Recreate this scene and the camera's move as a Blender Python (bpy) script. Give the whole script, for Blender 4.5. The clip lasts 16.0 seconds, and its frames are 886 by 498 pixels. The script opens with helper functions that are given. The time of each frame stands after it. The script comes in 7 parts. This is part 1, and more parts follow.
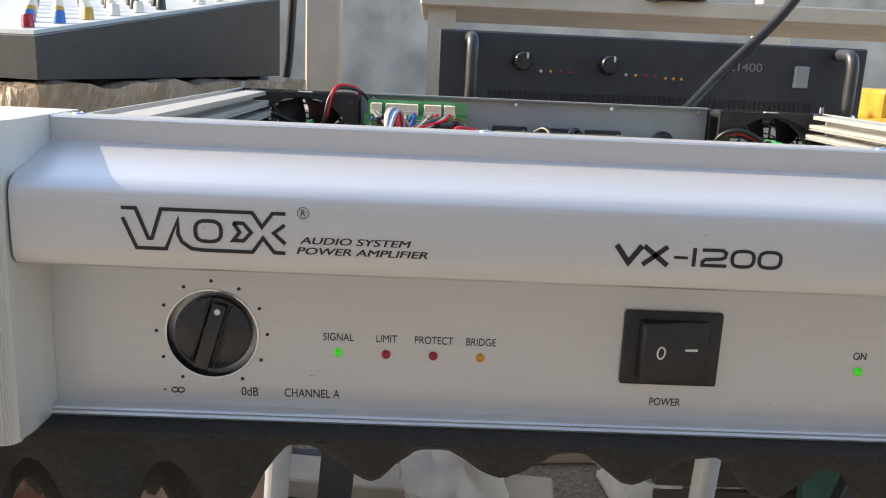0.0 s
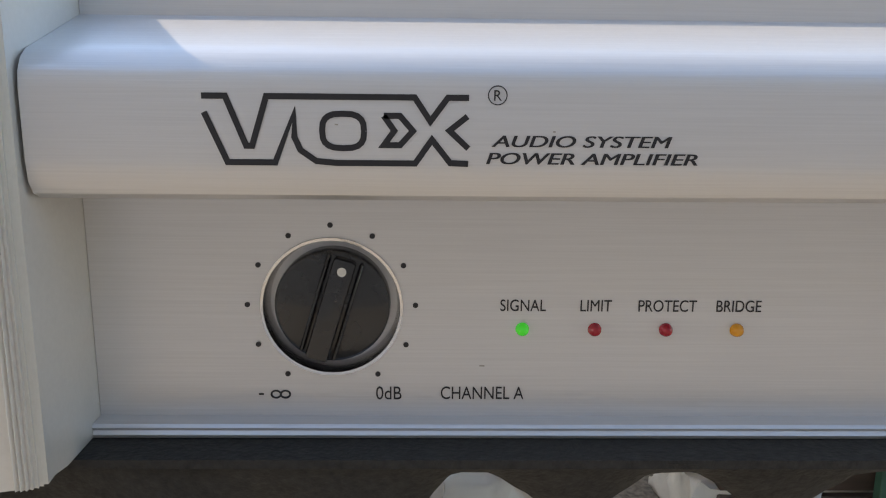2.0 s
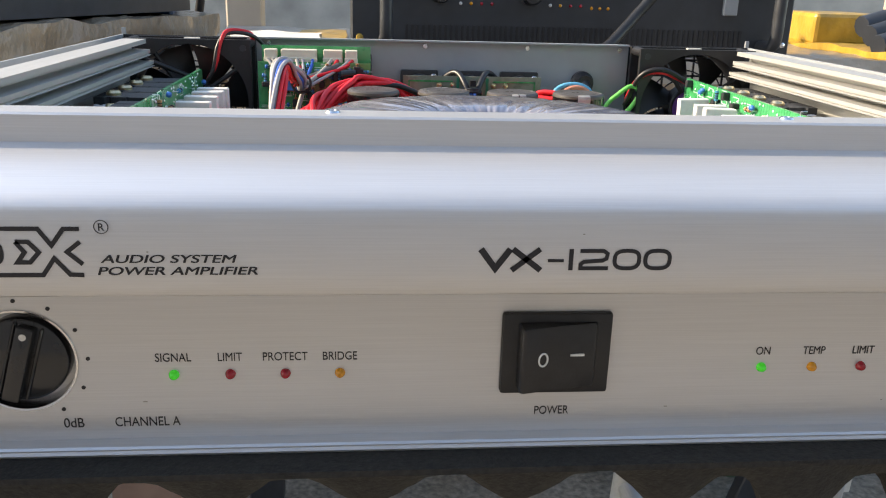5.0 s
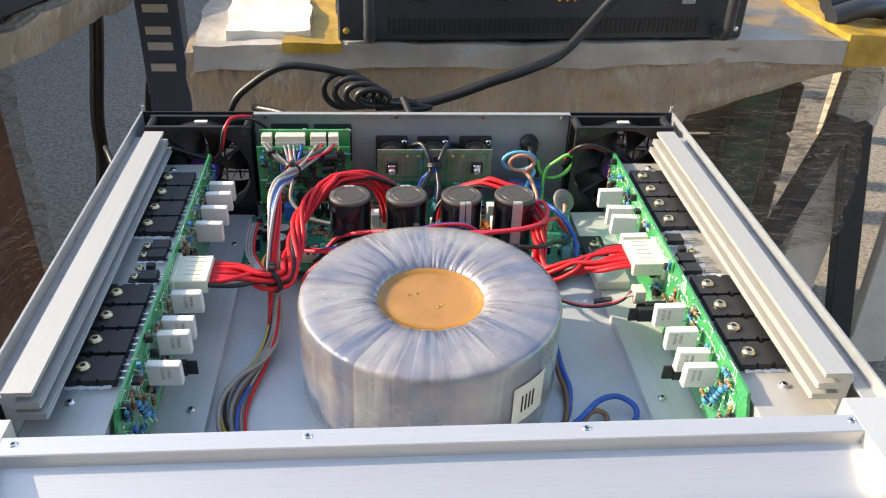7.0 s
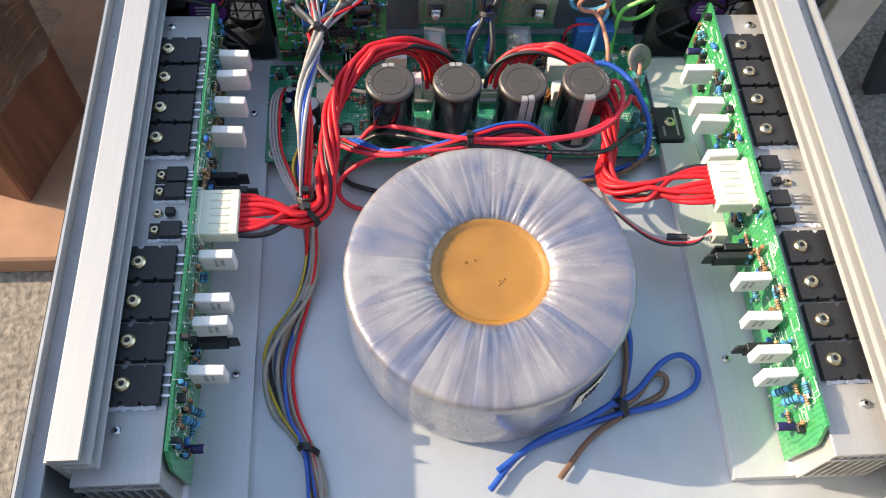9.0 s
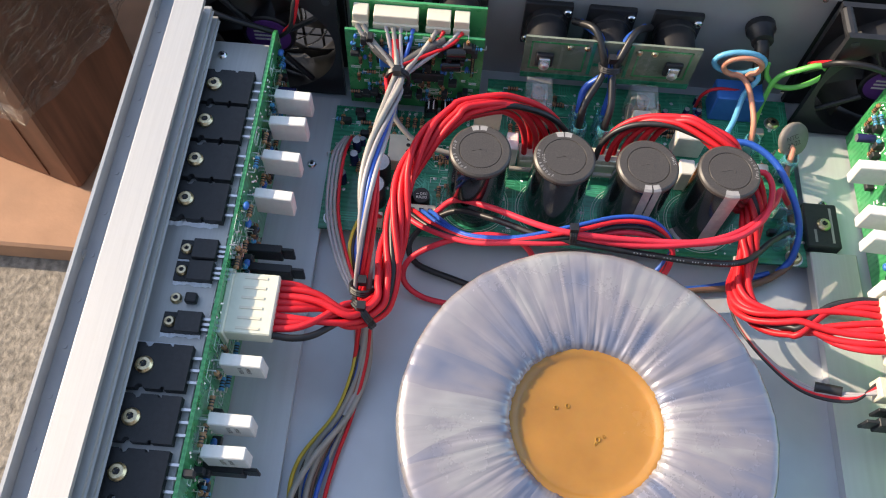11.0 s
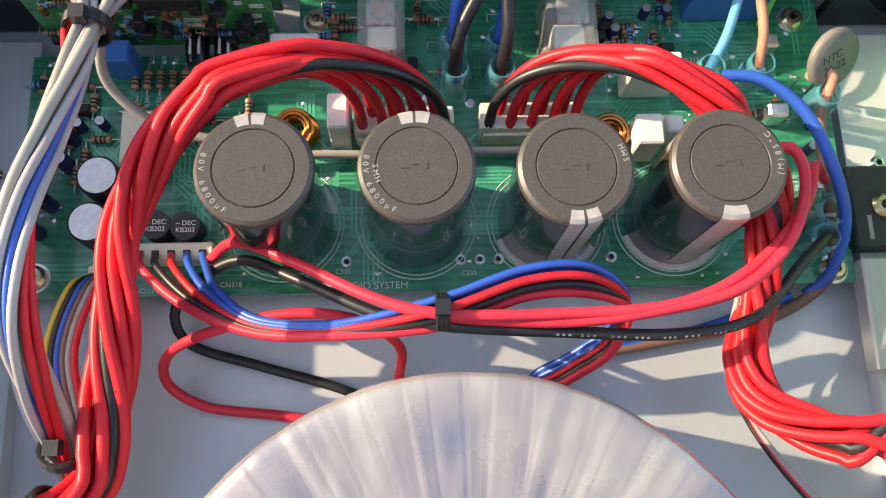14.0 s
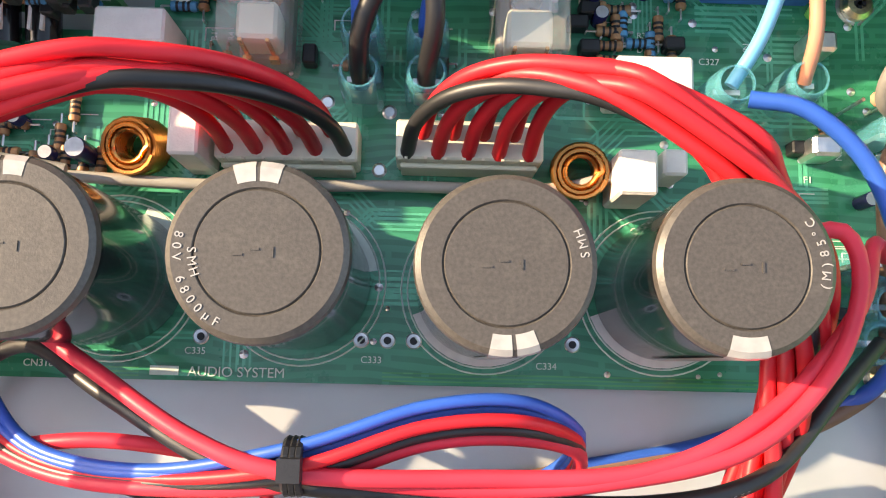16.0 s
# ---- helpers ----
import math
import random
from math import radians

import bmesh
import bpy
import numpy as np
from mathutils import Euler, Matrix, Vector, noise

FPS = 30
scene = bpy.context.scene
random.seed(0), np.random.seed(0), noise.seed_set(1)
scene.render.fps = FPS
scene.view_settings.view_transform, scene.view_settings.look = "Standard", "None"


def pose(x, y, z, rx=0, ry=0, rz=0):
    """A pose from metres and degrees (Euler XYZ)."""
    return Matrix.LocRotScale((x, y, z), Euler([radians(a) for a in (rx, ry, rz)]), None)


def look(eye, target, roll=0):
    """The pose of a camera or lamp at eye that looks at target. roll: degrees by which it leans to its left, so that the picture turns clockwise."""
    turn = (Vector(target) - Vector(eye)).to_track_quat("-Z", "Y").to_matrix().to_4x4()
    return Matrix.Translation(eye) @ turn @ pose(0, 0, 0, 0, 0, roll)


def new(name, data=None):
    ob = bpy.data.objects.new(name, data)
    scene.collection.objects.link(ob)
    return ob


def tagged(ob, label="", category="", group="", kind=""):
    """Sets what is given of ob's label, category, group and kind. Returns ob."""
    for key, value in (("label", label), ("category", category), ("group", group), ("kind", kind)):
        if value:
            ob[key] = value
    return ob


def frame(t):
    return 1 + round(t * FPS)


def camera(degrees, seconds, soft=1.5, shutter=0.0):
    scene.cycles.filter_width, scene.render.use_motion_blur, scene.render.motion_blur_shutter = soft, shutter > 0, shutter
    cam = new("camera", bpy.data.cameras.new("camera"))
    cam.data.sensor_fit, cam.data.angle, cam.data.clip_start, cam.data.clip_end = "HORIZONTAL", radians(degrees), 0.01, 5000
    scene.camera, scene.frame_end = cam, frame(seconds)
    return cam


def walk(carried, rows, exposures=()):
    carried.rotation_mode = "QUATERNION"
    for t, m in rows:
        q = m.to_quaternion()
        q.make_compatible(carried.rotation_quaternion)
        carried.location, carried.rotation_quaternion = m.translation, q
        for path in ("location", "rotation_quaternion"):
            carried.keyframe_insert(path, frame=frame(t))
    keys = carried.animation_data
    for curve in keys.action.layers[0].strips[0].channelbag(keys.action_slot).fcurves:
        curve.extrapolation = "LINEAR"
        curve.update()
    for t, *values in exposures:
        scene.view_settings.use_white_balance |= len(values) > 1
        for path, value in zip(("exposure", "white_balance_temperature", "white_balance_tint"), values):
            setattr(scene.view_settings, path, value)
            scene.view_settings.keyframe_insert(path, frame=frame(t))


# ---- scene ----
cam = camera(56.30, 16.0, soft=1.1)
PATH = [
    (0, (-0.08043, -0.24133, 0.11602), (-0.07261, 0.05084, 0.04840), 2.65),
    (0.5, (-0.10953, -0.20330, 0.10908), (-0.10540, 0.08878, 0.04073), 1.77),
    (1, (-0.12441, -0.16863, 0.08934), (-0.12094, 0.12401, 0.02337), 0.73),
    (1.5, (-0.12764, -0.15967, 0.08520), (-0.12302, 0.13297, 0.01934), 0.65),
    (2, (-0.12588, -0.15683, 0.07663), (-0.12008, 0.13604, 0.01188), 0.57),
    (2.5, (-0.12540, -0.15693, 0.07788), (-0.11860, 0.13601, 0.01349), 0.72),
    (3, (-0.12026, -0.15995, 0.08100), (-0.11153, 0.13277, 0.01592), 0.80),
    (3.5, (-0.09966, -0.17173, 0.08513), (-0.08561, 0.12069, 0.01963), 1.03),
    (4, (-0.06892, -0.17885, 0.08729), (-0.04859, 0.11343, 0.02277), 1.29),
    (4.2, (-0.05732, -0.18212, 0.08999), (-0.03063, 0.10938, 0.02428), 1.57),
    (6.3, (-0.04673, -0.25120, 0.28067), (-0.02124, 0.01358, 0.14196), 1.94),
    (6.5, (-0.03904, -0.25671, 0.31158), (-0.01383, 0.00712, 0.17102), 2.08),
    (7, (-0.03011, -0.24962, 0.36507), (-0.00610, 0.00288, 0.20485), 2.29),
    (7.5, (-0.03441, -0.21151, 0.39381), (-0.01131, 0.03405, 0.22302), 2.77),
    (8, (-0.05747, -0.12669, 0.41712), (-0.03403, 0.08783, 0.20871), 3.18),
    (8.2, (-0.05713, -0.09427, 0.45367), (-0.03219, 0.09727, 0.22412), 3.69),
    (10.3, (-0.02886, -0.00000, 0.47713), (-0.01595, 0.12683, 0.20556), 6.93),
    (10.5, (-0.02125, 0.02086, 0.45751), (-0.00938, 0.14749, 0.18580), 6.82),
    (11, (-0.06333, 0.06700, 0.41082), (-0.06403, 0.20398, 0.14392), 4.38),
    (11.5, (-0.08681, 0.10923, 0.37865), (-0.09872, 0.24554, 0.11167), 1.26),
    (12, (-0.09514, 0.12075, 0.35590), (-0.10915, 0.25778, 0.08939), 0.32),
    (12.5, (-0.08664, 0.11193, 0.33738), (-0.09348, 0.24560, 0.06890), -0.45),
    (13, (-0.05464, 0.18232, 0.31605), (-0.03906, 0.28840, 0.03587), 4.72),
    (13.5, (-0.02559, 0.22133, 0.29212), (-0.00966, 0.31338, 0.00704), 6.71),
    (14, (-0.00906, 0.22825, 0.26918), (0.00266, 0.30097, -0.02164), 7.82),
    (14.5, (0.00441, 0.23890, 0.24608), (0.01456, 0.30680, -0.04596), 7.98),
    (15, (0.01259, 0.25680, 0.23029), (0.01921, 0.31665, -0.06361), 6.73),
    (15.5, (0.01381, 0.27615, 0.20609), (0.02033, 0.32284, -0.09018), 9.13),
    (16, (0.02148, 0.28405, 0.20297), (0.02733, 0.32518, -0.09414), 9.47),
]
walk(cam, [(t, look(eye, target, roll)) for t, eye, target, roll in PATH], [(0.0, 1.68, 7200, 10), (4.0, 1.64, 7150, 9), (6.5, 1.56, 7300, 9), (8.0, 1.58, 7350, 11), (10.5, 1.26, 7100, 12), (11.5, 1.46, 7300, 13), (12.5, 1.54, 7350, 13), (14.0, 1.7, 8000, 11), (15.5, 2.1, 8600, 12), (16.0, 2.12, 8700, 12)])

# ---- world, sun, exposure ----
SUN = Vector((-0.85, 0.20, 0.46)).normalized()
world = bpy.data.worlds.new("sky")
scene.world = world
world.use_nodes = True
wn = world.node_tree.nodes
sky = wn.new("ShaderNodeTexSky")
sky.sky_type = "NISHITA"
sky.sun_disc = False
sky.sun_elevation = math.asin(SUN.z)
sky.sun_rotation = math.atan2(SUN.x, SUN.y)
wn["Background"].inputs["Strength"].default_value = 0.15
world.node_tree.links.new(sky.outputs[0], wn["Background"].inputs["Color"])
sun = new("sun", bpy.data.lights.new("sun", "SUN"))
sun.data.energy = 2.65
sun.data.angle = radians(0.6)
sun.data.color = (1.0, 0.86, 0.68)
sun.matrix_world = look(SUN * 5, (0, 0, 0))


# ---- materials ----
def mat(name, col, rough=0.5, metal=0.0, var=0.12, scale=60.0, bump=0.0, bscale=400.0, stretch=(1, 1, 1), coat=0.0, dirt=0.0,
        dirtcol=(0.05, 0.04, 0.03), alpha=1.0, trans=0.0, rnd=0.0, spec=0.5, bdist=0.0005):
    m = bpy.data.materials.new(name)
    m.use_nodes = True
    nt = m.node_tree
    n, l = nt.nodes, nt.links
    b = n["Principled BSDF"]
    tc = n.new("ShaderNodeTexCoord")
    mp = n.new("ShaderNodeMapping")
    mp.inputs["Scale"].default_value = stretch
    l.new(tc.outputs["Object"], mp.inputs["Vector"])
    t1 = n.new("ShaderNodeTexNoise")
    t1.inputs["Scale"].default_value = scale
    t1.inputs["Detail"].default_value = 5
    l.new(mp.outputs[0], t1.inputs["Vector"])
    ramp = n.new("ShaderNodeMapRange")
    ramp.inputs["From Min"].default_value = 0.3
    ramp.inputs["From Max"].default_value = 0.7
    ramp.inputs["To Min"].default_value = 1 - var
    ramp.inputs["To Max"].default_value = 1 + var
    l.new(t1.outputs["Fac"], ramp.inputs["Value"])
    hsv = n.new("ShaderNodeHueSaturation")
    hsv.inputs["Color"].default_value = (*col, 1)
    last = ramp.outputs[0]
    if rnd:
        oi = n.new("ShaderNodeObjectInfo")
        r2 = n.new("ShaderNodeMapRange")
        r2.inputs["To Min"].default_value = 1 - rnd
        r2.inputs["To Max"].default_value = 1 + rnd
        l.new(oi.outputs["Random"], r2.inputs["Value"])
        mu = n.new("ShaderNodeMath")
        mu.operation = "MULTIPLY"
        l.new(last, mu.inputs[0])
        l.new(r2.outputs[0], mu.inputs[1])
        last = mu.outputs[0]
    l.new(last, hsv.inputs["Value"])
    out = hsv.outputs[0]
    t2 = n.new("ShaderNodeTexNoise")
    t2.inputs["Scale"].default_value = scale * 0.23
    t2.inputs["Detail"].default_value = 8
    t2.inputs["Roughness"].default_value = 0.7
    l.new(tc.outputs["Object"], t2.inputs["Vector"])
    if dirt:
        mx = n.new("ShaderNodeMix")
        mx.data_type = "RGBA"
        mr = n.new("ShaderNodeMapRange")
        mr.inputs["From Min"].default_value = 0.55
        mr.inputs["From Max"].default_value = 0.75
        mr.inputs["To Max"].default_value = dirt
        l.new(t2.outputs["Fac"], mr.inputs["Value"])
        l.new(mr.outputs[0], mx.inputs["Factor"])
        l.new(out, mx.inputs["A"])
        mx.inputs["B"].default_value = (*dirtcol, 1)
        out = mx.outputs["Result"]
    l.new(out, b.inputs["Base Color"])
    rr = n.new("ShaderNodeMapRange")
    rr.inputs["To Min"].default_value = max(0.02, rough - 0.1)
    rr.inputs["To Max"].default_value = min(1, rough + 0.1)
    l.new(t2.outputs["Fac"], rr.inputs["Value"])
    l.new(rr.outputs[0], b.inputs["Roughness"])
    b.inputs["Metallic"].default_value = metal
    b.inputs["Coat Weight"].default_value = coat
    b.inputs["Alpha"].default_value = alpha
    b.inputs["Transmission Weight"].default_value = trans
    b.inputs["Specular IOR Level"].default_value = spec
    if bump:
        t3 = n.new("ShaderNodeTexNoise")
        t3.inputs["Scale"].default_value = bscale
        t3.inputs["Detail"].default_value = 4
        l.new(mp.outputs[0], t3.inputs["Vector"])
        bp = n.new("ShaderNodeBump")
        bp.inputs["Strength"].default_value = bump
        bp.inputs["Distance"].default_value = bdist
        l.new(t3.outputs["Fac"], bp.inputs["Height"])
        l.new(bp.outputs[0], b.inputs["Normal"])
    return m


def glow(name, col, strength):
    m = mat(name, col, 0.25, coat=0.5)
    b = m.node_tree.nodes["Principled BSDF"]
    b.inputs["Emission Color"].default_value = (*col, 1)
    b.inputs["Emission Strength"].default_value = strength
    return m


def pcb_mat(name, col, line):
    """Solder-masked board with fine copper tracks that show through the lacquer."""
    m = mat(name, col, 0.28, var=0.15, scale=90, coat=0.4)
    nt = m.node_tree
    n, l = nt.nodes, nt.links
    b = n["Principled BSDF"]
    src = b.inputs["Base Color"].links[0].from_socket
    tc = n.new("ShaderNodeTexCoord")
    br = n.new("ShaderNodeTexBrick")
    br.inputs["Scale"].default_value = 55
    br.inputs["Mortar Size"].default_value = 0.05
    br.inputs["Mortar Smooth"].default_value = 0.3
    br.inputs["Row Height"].default_value = 0.16
    br.inputs["Brick Width"].default_value = 0.9
    nz = n.new("ShaderNodeTexNoise")
    nz.inputs["Scale"].default_value = 35
    l.new(tc.outputs["Object"], nz.inputs["Vector"])
    ad = n.new("ShaderNodeVectorMath")
    ad.operation = "MULTIPLY_ADD"
    l.new(nz.outputs["Color"], ad.inputs[0])
    ad.inputs[1].default_value = (0.006, 0.006, 0.006)
    l.new(tc.outputs["Object"], ad.inputs[2])
    rot = n.new("ShaderNodeMapping")
    rot.inputs["Rotation"].default_value = (0.0, 0.62, 0.0) if name.endswith("upright") else (0, 0, 0)
    l.new(ad.outputs[0], rot.inputs["Vector"])
    l.new(rot.outputs[0], br.inputs["Vector"])
    mx = n.new("ShaderNodeMix")
    mx.data_type = "RGBA"
    fac = n.new("ShaderNodeMath")
    fac.operation = "MULTIPLY"
    l.new(br.outputs["Fac"], fac.inputs[0])
    fac.inputs[1].default_value = 0.34
    l.new(fac.outputs[0], mx.inputs["Factor"])
    l.new(src, mx.inputs["A"])
    mx.inputs["B"].default_value = (*line, 1)
    l.new(mx.outputs["Result"], b.inputs["Base Color"])
    return m


ALU = mat("brushed_aluminium", (0.62, 0.62, 0.63), 0.33, 0.55, 0.04, 2600, 0.08, 3600, (0.012, 1, 1))
ALU_SIDE = mat("anodised_aluminium", (0.68, 0.665, 0.63), 0.45, 0.5, 0.02, 900, 0.06, 2500, dirt=0.06, dirtcol=(0.5, 0.47, 0.42))
SINK = mat("extruded_aluminium", (0.50, 0.495, 0.475), 0.45, 0.4, 0.04, 900, 0.06, 2500, (1, 0.02, 1), dirt=0.2, dirtcol=(0.42, 0.40, 0.36))
STEEL = mat("grey_painted_steel", (0.34, 0.36, 0.38), 0.5, 0.25, 0.05, 60, 0.1, 1500, dirt=0.12, dirtcol=(0.2, 0.19, 0.18))
FLOOR = mat("zinc_plated_steel", (0.54, 0.58, 0.61), 0.42, 0.35, 0.05, 40, 0.05, 1500, dirt=0.12, dirtcol=(0.42, 0.42, 0.42))
# heat sink aluminium made paler for the flange, in place of light on it
FLANGE = mat("brightened_aluminium", (0.60, 0.62, 0.64), 0.40, 0.25, 0.04, 300, 0.05, 2000, (1, 0.03, 1), dirt=0.1, dirtcol=(0.45, 0.45, 0.45))
PCB = pcb_mat("green_board", (0.016, 0.20, 0.105), (0.05, 0.40, 0.23))
PCBV = pcb_mat("green_board_upright", (0.03, 0.265, 0.085), (0.10, 0.46, 0.18))
PCBT = pcb_mat("olive_board", (0.16, 0.20, 0.14), (0.30, 0.32, 0.26))
FILM = mat("wrapping_film", (0.42, 0.43, 0.47), 0.27, 0.25, 0.08, 35, 0.0, coat=1.0, dirt=0.0)
POT = mat("potting_resin", (0.40, 0.19, 0.035), 0.26, 0, 0.14, 45, 0.1, 250, coat=0.5, dirt=0.35, dirtcol=(0.38, 0.21, 0.07))
POT.node_tree.nodes["Principled BSDF"].inputs["Subsurface Weight"].default_value = 0.4
POT.node_tree.nodes["Principled BSDF"].inputs["Subsurface Radius"].default_value = (0.008, 0.004, 0.0012)
POT.node_tree.nodes["Principled BSDF"].inputs["Subsurface Scale"].default_value = 1.0
BLACK = mat("black_plastic", (0.016, 0.016, 0.018), 0.42, 0, 0.2, 200, 0.15, 1500)
EPOXY = mat("black_epoxy", (0.020, 0.021, 0.023), 0.5, 0, 0.2, 500, 0.25, 3000, rnd=0.2)
KNOB = mat("glossy_black_knob", (0.016, 0.017, 0.020), 0.26, 0, 0.2, 120, 0.05, 900, coat=0.3)
CHROME = mat("bright_steel", (0.75, 0.75, 0.76), 0.22, 1.0, 0.05, 300)
BRASS = mat("yellow_zinc_steel", (0.72, 0.60, 0.38), 0.3, 1.0, 0.2, 900)
LEAD = mat("tinned_wire", (0.70, 0.70, 0.70), 0.3, 0.9, 0.1, 400)
WHITE = mat("white_ceramic", (0.74, 0.73, 0.69), 0.65, 0, 0.05, 300, 0.25, 1800, dirt=0.12, dirtcol=(0.55, 0.52, 0.47), rnd=0.04)
NYLON = mat("natural_nylon", (0.72, 0.72, 0.58), 0.4, 0, 0.05, 200, spec=0.6)
CREAM = mat("cream_nylon", (0.68, 0.64, 0.51), 0.45, 0, 0.04, 200)
PASTE = mat("thermal_paste", (0.82, 0.83, 0.86), 0.6, 0, 0.05, 900, 0.5, 700)
CAPTOP = mat("capacitor_top", (0.066, 0.058, 0.051), 0.40, 0, 0.22, 1400, 0.10, 2600, dirt=0.5, dirtcol=(0.115, 0.104, 0.09))
CAPSIDE = mat("capacitor_sleeve", (0.010, 0.010, 0.011), 0.14, 0, 0.2, 100, coat=0.3, spec=0.4)
ELCOTOP = mat("capacitor_can_top", (0.46, 0.46, 0.47), 0.35, 0.7, 0.12, 500, 0.1, 1500, dirt=0.3, dirtcol=(0.3, 0.29, 0.27))
NAVY = mat("navy_sleeve", (0.02, 0.02, 0.09), 0.25, 0, 0.1, 200)
PRINT = mat("black_print", (0.012, 0.012, 0.016), 0.45, 0, 0.1, 500)
PRINTW = mat("white_print", (0.70, 0.69, 0.66), 0.55, 0, 0.06, 500)
STRIPE = mat("grey_sleeve_stripe", (0.36, 0.345, 0.33), 0.3, 0, 0.12, 400, coat=0.4)
TRACK = mat("lacquered_copper_track", (0.075, 0.46, 0.28), 0.25, 0.1, 0.12, 300, coat=0.5)
SILK = mat("board_print", (0.62, 0.74, 0.66), 0.6, 0, 0.06, 500)
FOAM = mat("black_foam", (0.022, 0.021, 0.019), 0.95, 0, 0.35, 500, 1.0, 900, dirt=0.2, dirtcol=(0.06, 0.055, 0.05))
RED = mat("red_wire", (0.64, 0.020, 0.030), 0.40, 0, 0.12, 70, 0.06, 600, rnd=0.15, spec=0.32)
ROSE = mat("bright_red_wire", (0.72, 0.038, 0.065), 0.40, 0, 0.1, 70, spec=0.32)
WBLACK = mat("black_wire", (0.017, 0.017, 0.018), 0.4, 0, 0.25, 80, rnd=0.3)
WBLUE = mat("blue_wire", (0.02, 0.10, 0.46), 0.38, 0, 0.12, 80)
WGREY = mat("grey_wire", (0.31, 0.295, 0.265), 0.5, 0, 0.1, 80, rnd=0.15)
WWHITE = mat("white_wire", (0.38, 0.355, 0.36), 0.45, 0, 0.06, 80)
WYEL = mat("yellow_wire", (0.62, 0.45, 0.05), 0.45, 0, 0.1, 80)
WBROWN = mat("brown_wire", (0.20, 0.11, 0.075), 0.45, 0, 0.1, 80)
WORANGE = mat("salmon_wire", (0.66, 0.28, 0.18), 0.42, 0, 0.08, 80)
WCYAN = mat("light_blue_wire", (0.13, 0.45, 0.68), 0.35, 0, 0.08, 80)
WGREEN = mat("green_yellow_wire", (0.16, 0.60, 0.12), 0.35, 0, 0.3, 30)
BLUEBOX = mat("blue_plastic", (0.03, 0.16, 0.50), 0.4, 0, 0.06, 200)
RES = mat("resistor_body", (0.42, 0.22, 0.10), 0.45, 0, 0.3, 900, rnd=0.35)
RESB = mat("blue_resistor", (0.06, 0.30, 0.52), 0.4, 0, 0.2, 900, rnd=0.2)
COPPER = mat("enamelled_copper", (0.68, 0.28, 0.08), 0.28, 0.9, 0.15, 300)
PURPLE = mat("purple_sticker", (0.14, 0.05, 0.26), 0.35, 0, 0.1, 200)
NTC = mat("ceramic_disc", (0.20, 0.185, 0.165), 0.5, 0, 0.12, 200, 0.2, 900)
CLEAR = mat("clear_plastic", (0.76, 0.77, 0.74), 0.10, 0, 0.03, 100, alpha=0.20, spec=0.7)
SHRINK = mat("grey_shrink_sleeve", (0.085, 0.082, 0.08), 0.45, 0, 0.15, 300)
TEAL = mat("teal_sleeve", (0.10, 0.42, 0.50), 0.10, 0, 0.1, 60, alpha=0.42, spec=0.9)
LEDRED = mat("red_led", (0.36, 0.008, 0.018), 0.18, 0, 0.05, 100, coat=0.25)
LEDAMB = mat("amber_led", (0.70, 0.29, 0.012), 0.18, 0, 0.05, 100, coat=0.25)
LEDGRN = glow("green_led_lit", (0.03, 0.50, 0.02), 0.16)
CONCRETE = mat("pebbled_concrete", (0.25, 0.225, 0.19), 0.85, 0, 0.42, 110, 1.0, 110, bdist=0.003, dirt=0.5, dirtcol=(0.15, 0.13, 0.11))
WOOD = mat("red_brown_wood", (0.15, 0.06, 0.035), 0.45, 0, 0.35, 14, 0.2, 120, (1, 6, 0.4), dirt=0.3, dirtcol=(0.08, 0.03, 0.02))
SLAB = mat("terracotta_slab", (0.42, 0.24, 0.15), 0.8, 0, 0.12, 20, 0.5, 200, dirt=0.3, dirtcol=(0.3, 0.2, 0.14))
CARTON = mat("film_wrapped_carton", (0.34, 0.26, 0.18), 0.32, 0, 0.2, 9, 1.0, 24, (1.6, 1, 0.7), coat=0.5, bdist=0.022, dirt=0.4, dirtcol=(0.22, 0.18, 0.14))
CARTONTOP = mat("grey_film_top", (0.40, 0.37, 0.33), 0.32, 0, 0.3, 12, 0.8, 35, coat=0.4, bdist=0.008, dirt=0.4, dirtcol=(0.30, 0.26, 0.20))
YTAPE = mat("yellow_tape", (0.50, 0.31, 0.045), 0.32, 0, 0.3, 30, 0.6, 35, coat=0.4, bdist=0.006, dirt=0.4, dirtcol=(0.30, 0.20, 0.07))
WTAPE = mat("white_paper", (0.74, 0.70, 0.62), 0.5, 0, 0.08, 20, 0.5, 30, bdist=0.006)
CASE = mat("black_painted_ply", (0.030, 0.030, 0.032), 0.5, 0, 0.25, 25, 0.4, 150, dirt=0.35, dirtcol=(0.12, 0.11, 0.10))
GEAR = mat("black_painted_metal", (0.034, 0.037, 0.043), 0.4, 0, 0.15, 60, 0.1, 900)
CHIPPED = mat("chipped_edge_metal", (0.045, 0.045, 0.05), 0.4, 0.4, 0.3, 240, 0.3, 400, dirt=0.95, dirtcol=(0.42, 0.42, 0.42))
HAZE = mat("clear_wrap", (0.42, 0.35, 0.28), 0.10, 0, 0.6, 26, 1.0, 55, (0.6, 0.6, 3.2), alpha=0.22, spec=1.0, bdist=0.03)
nt = HAZE.node_tree
